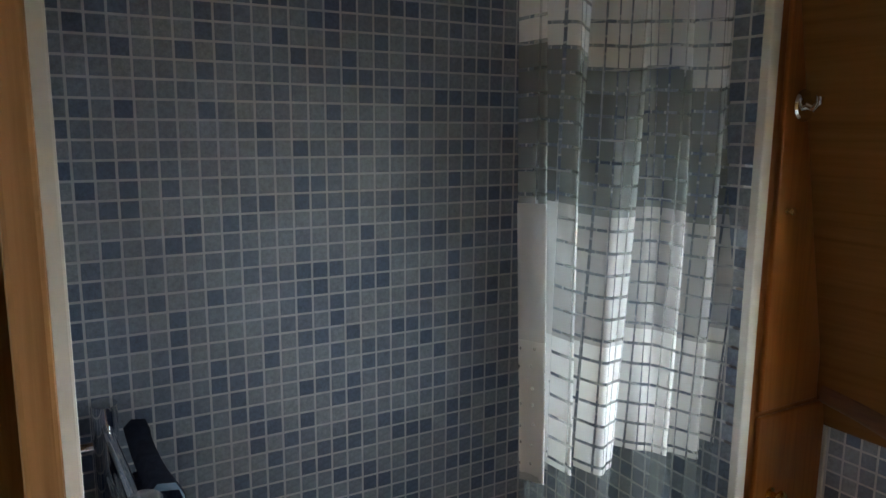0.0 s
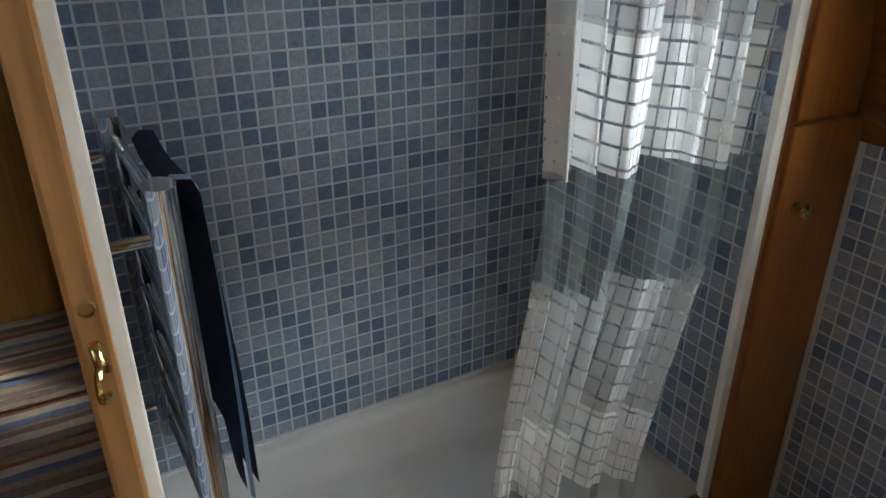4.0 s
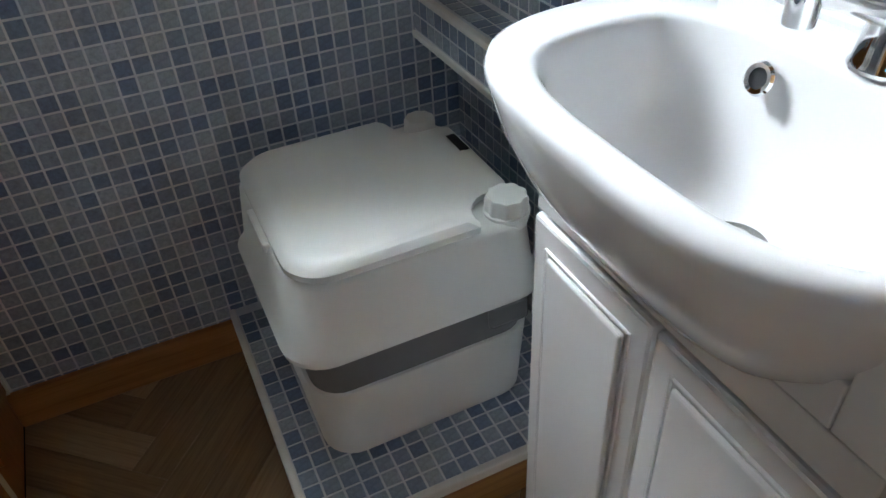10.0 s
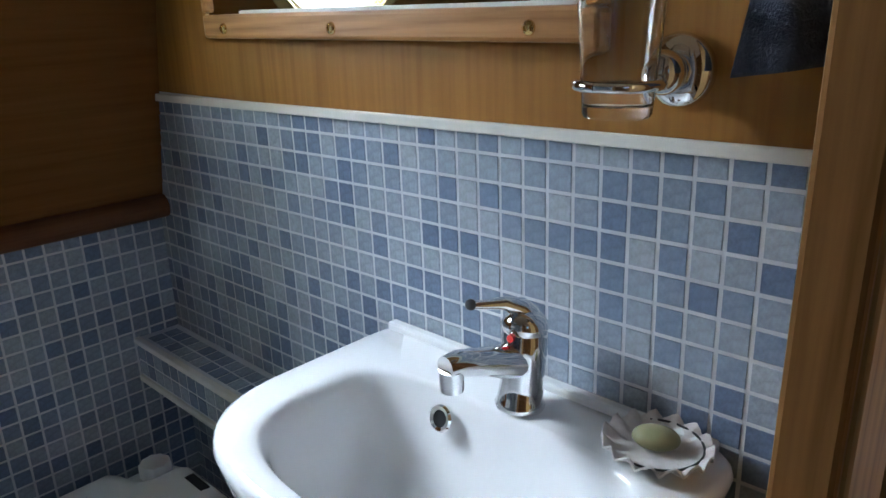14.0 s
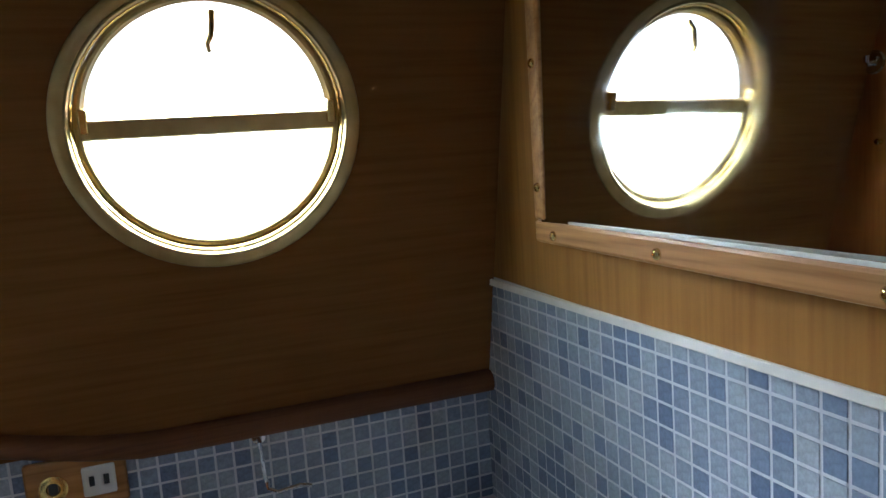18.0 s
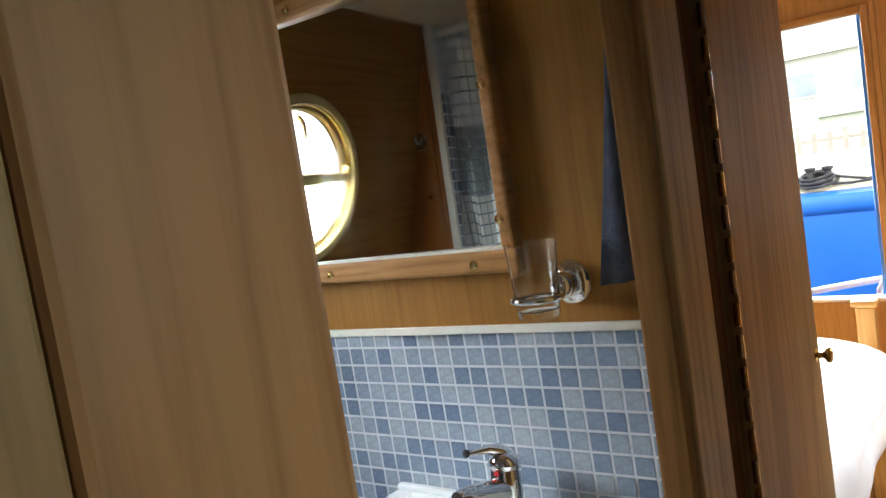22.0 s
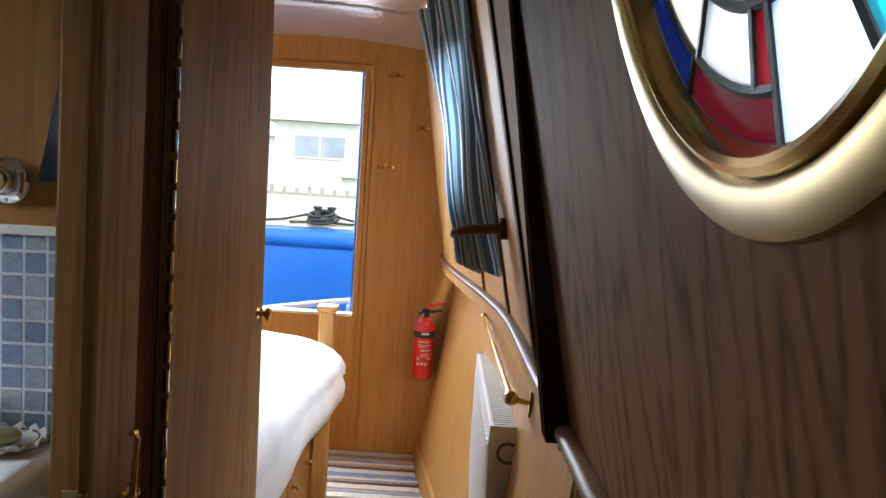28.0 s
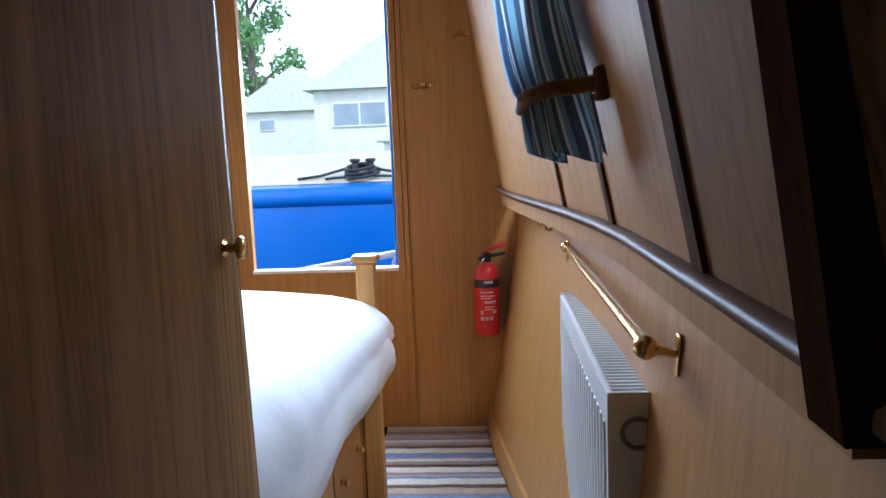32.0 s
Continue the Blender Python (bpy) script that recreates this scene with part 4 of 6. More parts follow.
ledge = thing("pipe_ledge", "mosaic-covered pipe boxing with white edging along the bulkhead", "pipe boxing")
lb_ = box("body", 0.632, XE - 0.001, 0.50, YN - 0.001, 0.622, 0.706, GROUT, ledge, "", 0.001)
mosaic(lb_, (0.632, YN - 0.003, 0.632), (0, -1, 0), (0, 0, 1), 20, 2, (0, 20, 0, 2), 7)
mosaic(lb_, (0.645, 0.505, 0.7062), (1, 0, 0), (0, 1, 0), 2, 20, (0, 2, 0, 20), 9)
box("edging", 0.626, 0.640, 0.50, YN - 0.001, 0.697, 0.709, WHITE_TRIM, ledge, "white plastic edging", 0.003)
box("edging", 0.626, 0.640, 0.50, YN - 0.001, 0.617, 0.63, WHITE_TRIM, ledge, "white plastic edging", 0.003)

toilet = thing("portable_toilet", "white portable camping toilet with a grey band, lid closed", "toilet", (0, 0, 0))
TX, TY = 0.432, 0.862
toilet.matrix_world = Matrix.Translation((TX + 0.14, TY + 0.14, PZ)) @ Matrix.Diagonal((1.06, 1.06, 1.015, 1)) @ Matrix.Translation((-TX - 0.14, -TY - 0.14, -PZ))
smooth(part("waste_tank", loft([rrect(TX, TY, 0.165, 0.160, 0.05, PZ + 0.003), rrect(TX, TY, 0.178, 0.174, 0.055, PZ + 0.012), rrect(TX, TY, 0.186, 0.18, 0.055, PZ + 0.158), rrect(TX, TY, 0.184, 0.178, 0.055, PZ + 0.164)]), PLASTIC, toilet), 45)
smooth(part("grey_band", loft([rrect(TX, TY, 0.178, 0.172, 0.05, PZ + 0.164), rrect(TX, TY, 0.178, 0.172, 0.05, PZ + 0.243)]), PLASTIC_GREY, toilet, "dark grey band"), 45)
smooth(part("upper_tank", loft([rrect(TX, TY, 0.184, 0.178, 0.055, PZ + 0.243), rrect(TX, TY, 0.208, 0.192, 0.065, PZ + 0.247), rrect(TX, TY, 0.210, 0.193, 0.065, PZ + 0.258), rrect(TX, TY, 0.196, 0.185, 0.06, PZ + 0.275), rrect(TX, TY, 0.184, 0.176, 0.055, PZ + 0.375), rrect(TX, TY, 0.176, 0.168, 0.05, PZ + 0.383)]), PLASTIC, toilet), 45)


def lid_outline(z, g=0.0):
    """The lid from above, with a bay cut out round each filler cap."""
    pts = []
    x0, x1, y0, y1 = TX - 0.18 + g, TX + 0.175 - g, TY - 0.175 + g, TY + 0.175 - g
    for cx, cy, a0 in ((x0 + 0.06, y1 - 0.06, 90), (x0 + 0.06, y0 + 0.06, 180)):
        for i in range(9):
            a = radians(a0 + 90 * i / 8)
            pts.append((cx + 0.06 * math.cos(a), cy + 0.06 * math.sin(a), z))
    bay = 0.05 + g
    pts += [(x1 - 0.085 - g, y0, z), (x1 - 0.08 - g, y0 + 0.012, z)]
    for i in range(8):
        a = radians(180 - 90 * i / 7)
        pts.append((x1 - 0.035 + bay * math.cos(a) * 0.95, y0 + 0.022 + bay * math.sin(a), z))
    pts += [(x1 - 0.01, y0 + 0.075 + g, z), (x1, y0 + 0.085 + g, z), (x1, y1 - 0.08, z), (x1 - 0.012, y1 - 0.07, z)]
    for i in range(6):
        a = radians(270 - 90 * i / 5)
        pts.append((x1 - 0.045 + 0.04 * math.cos(a), y1 - 0.03 + 0.04 * math.sin(a), z))
    pts += [(x1 - 0.09, y1 - 0.012, z), (x1 - 0.1, y1, z)]
    return pts


lid = smooth(part("lid", loft([lid_outline(PZ + 0.384, 0.004), lid_outline(PZ + 0.388), lid_outline(PZ + 0.398), lid_outline(PZ + 0.408, 0.008), lid_outline(PZ + 0.412, 0.022)]), PLASTIC, toilet), 35)
box("latch", TX - 0.19, TX - 0.176, TY - 0.05, TY + 0.05, PZ + 0.368, PZ + 0.386, PLASTIC, toilet, "", 0.004)
for cx, cy, r in ((TX + 0.15, TY - 0.14, 0.034), (TX + 0.135, TY + 0.135, 0.028)):
    bm = bmesh.new()
    ringz = []
    for z, k in ((0.365, 0.9), (0.385, 1.02), (0.388, 1.02), (0.389, 0.92), (0.41, 0.9), (0.414, 0.82)):
        ringz.append([(cx + r * k * (1 + (0.05 * math.cos(9 * 2 * math.pi * i / 54) if z > 0.3885 else 0)) * math.cos(2 * math.pi * i / 54), cy + r * k * (1 + (0.05 * math.cos(9 * 2 * math.pi * i / 54) if z > 0.3885 else 0)) * math.sin(2 * math.pi * i / 54), PZ + z) for i in range(54)])
    smooth(part("filler_cap", loft(ringz), PLASTIC, toilet, "ribbed white filler cap"), 45)
badge = box("badge", -0.008, 0.008, -0.027, 0.027, 0, 0.002, BLACK, toilet, "small black badge", 0.0005)
badge.matrix_local = pose(TX + 0.155, TY + 0.03, PZ + 0.4105, 0, 0, 0)
box("level_window", TX + 0.10, TX + 0.17, TY - 0.179, TY - 0.168, PZ + 0.185, PZ + 0.235, PLASTIC_GREY, toilet, "grey catch in the band", 0.008)

# ---- washbasin ----
BX, BY, BZ = 0.56, 0.270, 0.894
NB = 72


def outline(k, af, ab, b, nf, nb_, cx, cy, z):
    t = 2 * math.pi * k / NB
    c, s = math.cos(t), math.sin(t)
    n, a = (nb_, ab) if c > 0 else (nf, af)
    return (cx + math.copysign(a * abs(c) ** (2 / n), c), cy + math.copysign(b * abs(s) ** (2 / n), s), z)


def ring_outer(g, z, fx=0.0):
    return [outline(k, 0.176 - g + fx, 0.157 - (g if g > 0.02 else 0) * 0.3, 0.239 - g, 3.0, 14, BX, BY, z) for k in range(NB)]


def ring_bowl(k1, z, dx=0.0):
    return [outline(k, 0.130 * k1, 0.086 * k1, 0.186 * k1, 3.2 - 1.1 * (1 - k1), 3.6 - 1.5 * (1 - k1), BX - 0.014 + dx, BY - 0.018, z) for k in range(NB)]


basin = thing("washbasin", "white ceramic washbasin with a curved front, set on a vanity unit", "basin")
rings = [ring_outer(0.085, BZ - 0.165, 0.01), ring_outer(0.06, BZ - 0.145), ring_outer(0.03, BZ - 0.10), ring_outer(0.012, BZ - 0.06), ring_outer(0.003, BZ - 0.025), ring_outer(0.0, BZ - 0.012), ring_outer(0.003, BZ - 0.004), ring_outer(0.01, BZ)]
rings += [ring_bowl(1.08, BZ), ring_bowl(1.03, BZ - 0.001), ring_bowl(1.0, BZ - 0.006), ring_bowl(0.97, BZ - 0.02), ring_bowl(0.92, BZ - 0.06), ring_bowl(0.84, BZ - 0.095), ring_bowl(0.7, BZ - 0.12), ring_bowl(0.5, BZ - 0.132), ring_bowl(0.2, BZ - 0.137), ring_bowl(0.12, BZ - 0.14)]
smooth(part("bowl", loft(rings), CERAMIC, basin), 60)
box("back_lip", 0.700, 0.7165, BY - 0.215, BY + 0.228, BZ - 0.004, BZ + 0.010, CERAMIC, basin, "", 0.004)
smooth(part("overflow", lathe([(0.009, 0.0), (0.0145, 0.0), (0.0155, 0.002), (0.0135, 0.005), (0.0095, 0.004), (0.009, 0.001)], 26, turned((0.620, 0.325, BZ - 0.030), (-1, 0, 0.35))), CHROME, basin, "chrome overflow ring"))
smooth(part("overflow_hole", lathe([(0, 0.0015), (0.0098, 0.0015)], 20, turned((0.620, 0.325, BZ - 0.030), (-1, 0, 0.35))), BLACK, basin, "dark overflow hole"))
smooth(part("waste_ring", lathe([(0.012, 0.001), (0.02, 0.001), (0.031, 0.003), (0.033, 0.0), (0.033, -0.004)], 30, pose(BX - 0.014, BY - 0.018, BZ - 0.136)), CHROME, basin, "chrome waste"))
smooth(part("plug", lathe([(0, 0.012), (0.006, 0.012), (0.016, 0.008), (0.018, 0.004), (0.018, 0.0)], 24, pose(BX - 0.014, BY - 0.018, BZ - 0.135)), CHROME, basin, "chrome plug"))

tap = thing("mixer_tap", "chrome single-lever mixer tap on the basin", "tap")
BASE = Vector((0.657, 0.246, BZ))
smooth(part("body", lathe([(0, 0), (0.026, 0), (0.027, 0.004), (0.0245, 0.008), (0.0225, 0.03), (0.0235, 0.055), (0.0245, 0.075), (0.022, 0.09), (0, 0.091)], 32, Matrix.Translation(BASE) @ Euler((0, radians(6), 0)).to_matrix().to_4x4()), CHROME, tap), 60)
spine = [BASE + Vector(p) for p in ((0.004, 0, 0.052), (-0.025, 0.004, 0.060), (-0.055, 0.008, 0.070), (-0.082, 0.012, 0.077), (-0.098, 0.014, 0.078))]
smooth(part("spout", tube(spine, [0.021, 0.0175, 0.0145, 0.0135, 0.0115], 20), CHROME, tap), 60)
smooth(part("aerator", lathe([(0, 0), (0.0115, 0), (0.012, 0.004), (0.0125, 0.022), (0, 0.022)], 22, Matrix.Translation(BASE + Vector((-0.090, 0.013, 0.052)))), CHROME, tap, "chrome aerator"))
smooth(part("cap", ball(0.0245, Matrix.Translation(BASE + Vector((0.008, 0, 0.09))) @ Euler((0, radians(10), 0)).to_matrix().to_4x4(), 24, 0.75), CHROME, tap))
lever = [BASE + Vector(p) for p in ((0.014, 0, 0.098), (0.004, 0.004, 0.110), (-0.012, 0.012, 0.117), (-0.030, 0.020, 0.119), (-0.044, 0.025, 0.122))]
smooth(part("lever", tube(lever, [0.014, 0.0105, 0.007, 0.005, 0.0045], 14), CHROME, tap), 60)
smooth(part("lever_tip", ball(0.0058, Matrix.Translation(BASE + Vector((-0.046, 0.026, 0.1225))), 12), BLACK, tap, "dark lever tip"))
smooth(part("hot_mark", lathe([(0, 0.001), (0.004, 0.001), (0.004, 0)], 14, turned(BASE + Vector((-0.0165, 0.0, 0.083)), (-1, 0, 0.1))), RED, tap, "red and blue mark"))

dish = thing("soap_dish", "ruffled white lace soap mat with a green soap", "soap dish")
LACE = noisy("lace", (0.62, 0.58, 0.56), (0.74, 0.70, 0.68), 90, 0.85, 0, 0.7, 0.003)
SOAP = noisy("olive_soap", (0.20, 0.19, 0.09), (0.30, 0.28, 0.15), 20, 0.45, 0, 0.1)
bm = bmesh.new()
rr = []
for r, z, amp in ((0.004, 0.002, 0), (0.028, 0.002, 0), (0.036, 0.004, 0.0015), (0.044, 0.009, 0.003), (0.049, 0.012, 0.0045)):
    rr.append([(r * 1.0 * math.cos(2 * math.pi * i / 90), r * 1.05 * math.sin(2 * math.pi * i / 90), z + amp * math.sin(15 * 2 * math.pi * i / 90) + 0.3 * amp * math.sin(29 * 2 * math.pi * i / 90)) for i in range(90)])
loft(rr, True, False, bm)
bmesh.ops.solidify(bm, geom=bm.faces[:], thickness=0.002)
lace = smooth(part("lace_mat", bm, LACE, dish), 60)
lace.matrix_local = pose(0.668, 0.096, BZ + 0.002)
ribbon = smooth(part("ribbon", torus((0.668, 0.096, BZ + 0.0125), (0, 0, 1), 0.042, 0.0012, 36, 6, 0.6), BLACK, dish, "thin dark ribbon"))
soap = smooth(part("soap", ball(0.0195, pose(0.672, 0.099, BZ + 0.0155, 0, 0, 20) @ Matrix.Diagonal((0.85, 1.15, 1, 1)), 24, 0.55), SOAP, dish, "olive green soap"))

vanity = thing("vanity_unit", "white two-door vanity unit with moulded doors below the basin", "vanity unit")
CX0, CX1, CY0, CY1, CZ1 = 0.456, 0.7165, 0.030, 0.425, BZ - 0.172
box("carcass", CX0 + 0.019, CX1, CY0, CY1, 0.0, CZ1, LACQUER, vanity, "", 0.002)
box("side_panel", CX0 + 0.019, CX1, CY0, CY0 + 0.016, CZ1 + 0.0005, BZ - 0.05, LACQUER, vanity, "", 0.002)
box("fascia", CX0 + 0.004, CX0 + 0.0175, CY0, CY1, CZ1 + 0.0005, BZ - 0.131, LACQUER, vanity, "", 0.002)
box("fascia", CX0 + 0.004, CX0 + 0.0185, CY0, CY0 + 0.042, BZ - 0.1305, BZ - 0.05, LACQUER, vanity, "", 0.002)
box("fascia", CX0 + 0.004, CX0 + 0.018, CY0 + 0.0425, CY0 + 0.12, BZ - 0.1305, BZ - 0.088, LACQUER, vanity, "", 0.002)
smooth(part("top_collar", loft([ring_outer(0.1, CZ1), ring_outer(0.088, BZ - 0.166)]), LACQUER, vanity), 40)
for a, b in ((CY0 + 0.001, 0.2295), (0.2325, CY1 - 0.001)):
    d = box("door", CX0, CX0 + 0.018, a, b, 0.06, CZ1 - 0.004, LACQUER, vanity, "", 0.005)
    bm = bmesh.new()
    e0, e1, g0, g1 = a + 0.032, b - 0.032, 0.095, CZ1 - 0.04
    bm_box(CX0 - 0.006, CX0 + 0.001, e0, e1, g0, g1, 0.0045, 3, bm)
    part("raised_panel", bm, LACQUER, d)
    for q in ((e0 - 0.007, e0 - 0.003, g0 - 0.007, g1 + 0.007), (e1 + 0.003, e1 + 0.007, g0 - 0.007, g1 + 0.007)):
        box("moulding", CX0 - 0.003, CX0 + 0.001, q[0], q[1], q[2], q[3], LACQUER, d, "", 0.0015)
    for q in ((e0 - 0.003, e1 + 0.003, g0 - 0.007, g0 - 0.003), (e0 - 0.003, e1 + 0.003, g1 + 0.003, g1 + 0.007)):
        box("moulding", CX0 - 0.003, CX0 + 0.001, q[0], q[1], q[2], q[3], LACQUER, d, "", 0.0015)
    yk = b - 0.016 if a < 0.2 else a + 0.016
    smooth(part("door_handle", tube([(CX0, yk, 0.36), (CX0 - 0.02, yk, 0.365), (CX0 - 0.022, yk, 0.40), (CX0 - 0.02, yk, 0.435), (CX0, yk, 0.44)], 0.004, 10), CHROME, d, "chrome handle"))

# ---- bulkhead above the basin ----
mirror = thing("mirror", "wall mirror in an oak frame with brass screw caps", "mirror")
MX = XE - 0.001
MY0, MY1, MZ0, MZ1 = 0.192, 0.858, 1.260, 1.738
glass = box("pane", -0.002, 0.002, -0.313, 0.313, -0.219, 0.219, MIRROR, mirror, "mirror glass", 0)
glass.matrix_local = Matrix.Translation((MX - 0.0125, (MY0 + MY1) / 2, (MZ0 + MZ1) / 2)) @ Euler((0, 0.0116, 0.032)).to_matrix().to_4x4()
fw = 0.034
box("frame_rail", MX - 0.0285, MX, MY0, MY1, MZ0, MZ0 + fw, PINE_Y, mirror, "", 0.005)
box("frame_rail", MX - 0.0285, MX, MY0, MY1, MZ1 - fw, MZ1, PINE_Y, mirror, "", 0.005)
box("frame_stile", MX - 0.0285, MX, MY0, MY0 + 0.022, MZ0 + fw + 0.0005, MZ1 - fw - 0.0005, PINE, mirror, "", 0.005)
box("frame_stile", MX - 0.0285, MX, MY1 - fw, MY1, MZ0 + fw + 0.0005, MZ1 - fw - 0.0005, PINE, mirror, "", 0.005)
box("sealant", MX - 0.0245, MX - 0.0205, MY0 + 0.023, MY1 - fw, MZ0 + fw - 0.002, MZ0 + fw + 0.004, WHITE_TRIM, mirror, "white sealant bead", 0.001)
for y, z in ((0.80, MZ0 + 0.014), (0.558, MZ0 + 0.014), (0.264, MZ0 + 0.014), (0.209, 1.338), (0.842, 1.345), (0.842, 1.53), (0.206, 1.527), (0.558, MZ1 - 0.016)):
    screw_cap("screw_cap", (MX - 0.0285, y, z), (-1, 0, 0), mirror)

cup = thing("tumbler_holder", "chrome tumbler holder on the oak bulkhead", "tumbler holder")
CC = Vector((0.640, 0.138, 1.207))
smooth(part("rose", lathe([(0, 0), (0.031, 0), (0.032, 0.004), (0.029, 0.011), (0.014, 0.016), (0, 0.016)], 30, turned((XE - 0.001, 0.123, 1.238), (-1, 0, 0))), CHROME, cup), 50)
smooth(part("arm", ball(0.019, turned((XE - 0.028, 0.126, 1.238), (-1, 0, 0)), 22, 0.9), CHROME, cup))
smooth(part("ring", torus(CC + Vector((0, 0, 0.026)), (0, 0, 1), 0.0335, 0.0045, 40, 10), CHROME, cup), 60)
CUPGLASS = mat("drinking_glass", 0.01)[0]
_b = CUPGLASS.node_tree.nodes["Principled BSDF"]
_b.inputs["Base Color"].default_value = (1, 1, 1, 1)
_b.inputs["Transmission Weight"].default_value = 1.0
_b.inputs["IOR"].default_value = 1.38
tumbler = smooth(part("tumbler", lathe([(0, 0), (0.026, 0), (0.028, 0.003), (0.0345, 0.098), (0.0338, 0.0985), (0.0328, 0.098), (0.0268, 0.012), (0.022, 0.010), (0, 0.010)], 40, Matrix.Translation(CC)), CUPGLASS), 50)
tagged(tumbler, "clear drinking glass standing in the chrome holder", "glass")

cloth = thing("hand_towel", "very dark blue hand towel hanging on a hook beside the doorway", "towel")
BLUECLOTH = noisy("slate_blue_cloth", (0.030, 0.036, 0.060), (0.055, 0.065, 0.10), 40, 0.95, 0, 0.8, 0.005)
bm = bmesh.new()
rr = []
for j in range(15):
    t = j / 14
    z = 1.545 - 0.300 * t
    w = 0.014 + 0.034 * t ** 1.2
    d = 0.012 + 0.016 * t
    rr.append([(XE - 0.006 - d + d * (1 + 0.25 * math.sin(5 * 2 * math.pi * i / 30 + 3 * t)) * math.sin(2 * math.pi * i / 30), 0.012 + 0.006 * t + w * math.cos(2 * math.pi * i / 30), z - 0.008 * t * math.cos(2 * math.pi * i / 30)) for i in range(30)])
loft(rr, True, True, bm)
smooth(part("cloth", bm, BLUECLOTH, cloth), 70)
smooth(part("hanging_hook", tube([(XE - 0.002, 0.012, 1.565), (XE - 0.02, 0.012, 1.56), (XE - 0.028, 0.012, 1.545), (XE - 0.018, 0.012, 1.535)], 0.004, 8), BRASS, cloth, "brass hook"))


# ---- portholes ----
def porthole(name, cx, cz, face, lean, side, label):
    """Brass ring in a leaning side; local z points into the cabin."""
    th = thing(name, label, "porthole", (0, 0, 0), "", "structure")
    y = face(cx, cz)
    inward = Vector((0, -side, 0))
    slope = lean if side < 0 else -lean
    up_ = Vector((0, slope, 1)).normalized()
    n = Vector((1, 0, 0)).cross(up_) if side > 0 else up_.cross(Vector((1, 0, 0)))
    n = n if n.dot(inward) > 0 else -n
    xa = up_.cross(n)
    m = Matrix((xa, up_, n)).transposed().to_4x4()
    return th, Matrix.Translation((cx, y, cz)) @ m


port, PM = porthole("window_porthole", PORT_N[0], PORT_N[1], north_face, LEAN, 1, "round brass porthole with an opening upper pane")
smooth(part("ring", lathe([(0.198, -0.05), (0.198, 0.002), (0.2005, 0.0065), (0.2025, 0.006), (0.2045, 0.0035), (0.212, 0.004), (0.2195, 0.004), (0.2235, 0.002), (0.2245, 0.0), (0.2, 0.0), (0.2, -0.05)], 80, PM), DULL_BRASS, port, "flat dull brass ring"), 35)
smooth(part("lip", lathe([(0.1935, -0.03), (0.1978, -0.03), (0.1978, -0.004), (0.1965, -0.001), (0.1945, -0.003), (0.1935, -0.008)], 80, PM), BRASS, port, "bright brass lip"), 35)
smooth(part("inner_rim", lathe([(0.1795, -0.036), (0.1933, -0.036), (0.1933, -0.018), (0.189, -0.016), (0.1845, -0.017), (0.1825, -0.022), (0.1795, -0.026)], 80, PM), DULL_BRASS, port, "recessed brass glazing rim"), 35)
bar = part("bar", bm_box(-0.186, 0.186, -0.013, 0.017, -0.030, -0.008, 0.004, 2), DULL_BRASS, port, "dull brass crossbar")
bar.matrix_local = PM


def half_disc(r, y0, y1, z, seg=40):
    """The part of a round pane between two heights."""
    bm = bmesh.new()
    pts = []
    for i in range(seg * 2):
        a = 2 * math.pi * i / (seg * 2)
        x, y = r * math.cos(a), r * math.sin(a)
        pts.append((x, min(max(y, y0), y1)))
    clean = []
    for p in pts:
        if not clean or (abs(p[0] - clean[-1][0]) + abs(p[1] - clean[-1][1])) > 1e-4:
            clean.append(p)
    return prism(clean, z, z + 0.004, "Z", 0, bm)


for nm, y0, y1, m in (("upper_pane", 0.014, 0.2, GLASS), ("lower_pane", -0.2, -0.010, FROST)):
    g = part(nm, half_disc(0.183, y0, y1, -0.026), m, port, "clear glass" if y0 > 0 else "frosted glass")
    g.matrix_local = PM
    g.visible_shadow = False
hg = part("handle", tube([(0.01, 0.165, -0.012), (0.008, 0.150, 0.004), (0.006, 0.135, 0.006), (0.0, 0.122, 0.004), (0.002, 0.110, 0.004)], [0.006, 0.005, 0.0045, 0.004, 0.003], 10), BRASS, port, "bent brass catch")
hg.matrix_local = PM
for sx in (-1, 1):
    st = part("stay", bm_box(sx * 0.178 - 0.006, sx * 0.178 + 0.006, 0.0, 0.035, -0.014, 0.006, 0.002, 2), BRASS, port, "small brass stay")
    st.matrix_local = PM

sport, SM = porthole("window_stained_glass", PORT_S[0], PORT_S[1], side_up, 0.2, -1, "round brass porthole with leaded stained glass")
SM = SM @ Matrix.Scale(0.865, 4)
smooth(part("ring", lathe([(0.1875, -0.05), (0.1875, 0.0), (0.190, 0.003), (0.194, 0.0045), (0.202, 0.005), (0.210, 0.0045), (0.2145, 0.003), (0.2165, 0.0), (0.1885, 0.0), (0.1885, -0.05)], 72, SM), SATIN_BRASS, sport, "broad satin brass ring"), 35)
smooth(part("inner_rim", lathe([(0.174, -0.040), (0.1873, -0.040), (0.1873, 0.0), (0.186, 0.004), (0.182, 0.0055), (0.178, 0.003), (0.1755, -0.003), (0.174, -0.010)], 72, SM), BRASS, sport, "inner brass rim"), 35)
LEADMAT = noisy("lead_came", (0.03, 0.03, 0.035), (0.06, 0.06, 0.065), 40, 0.5, 0.6, 0.1)
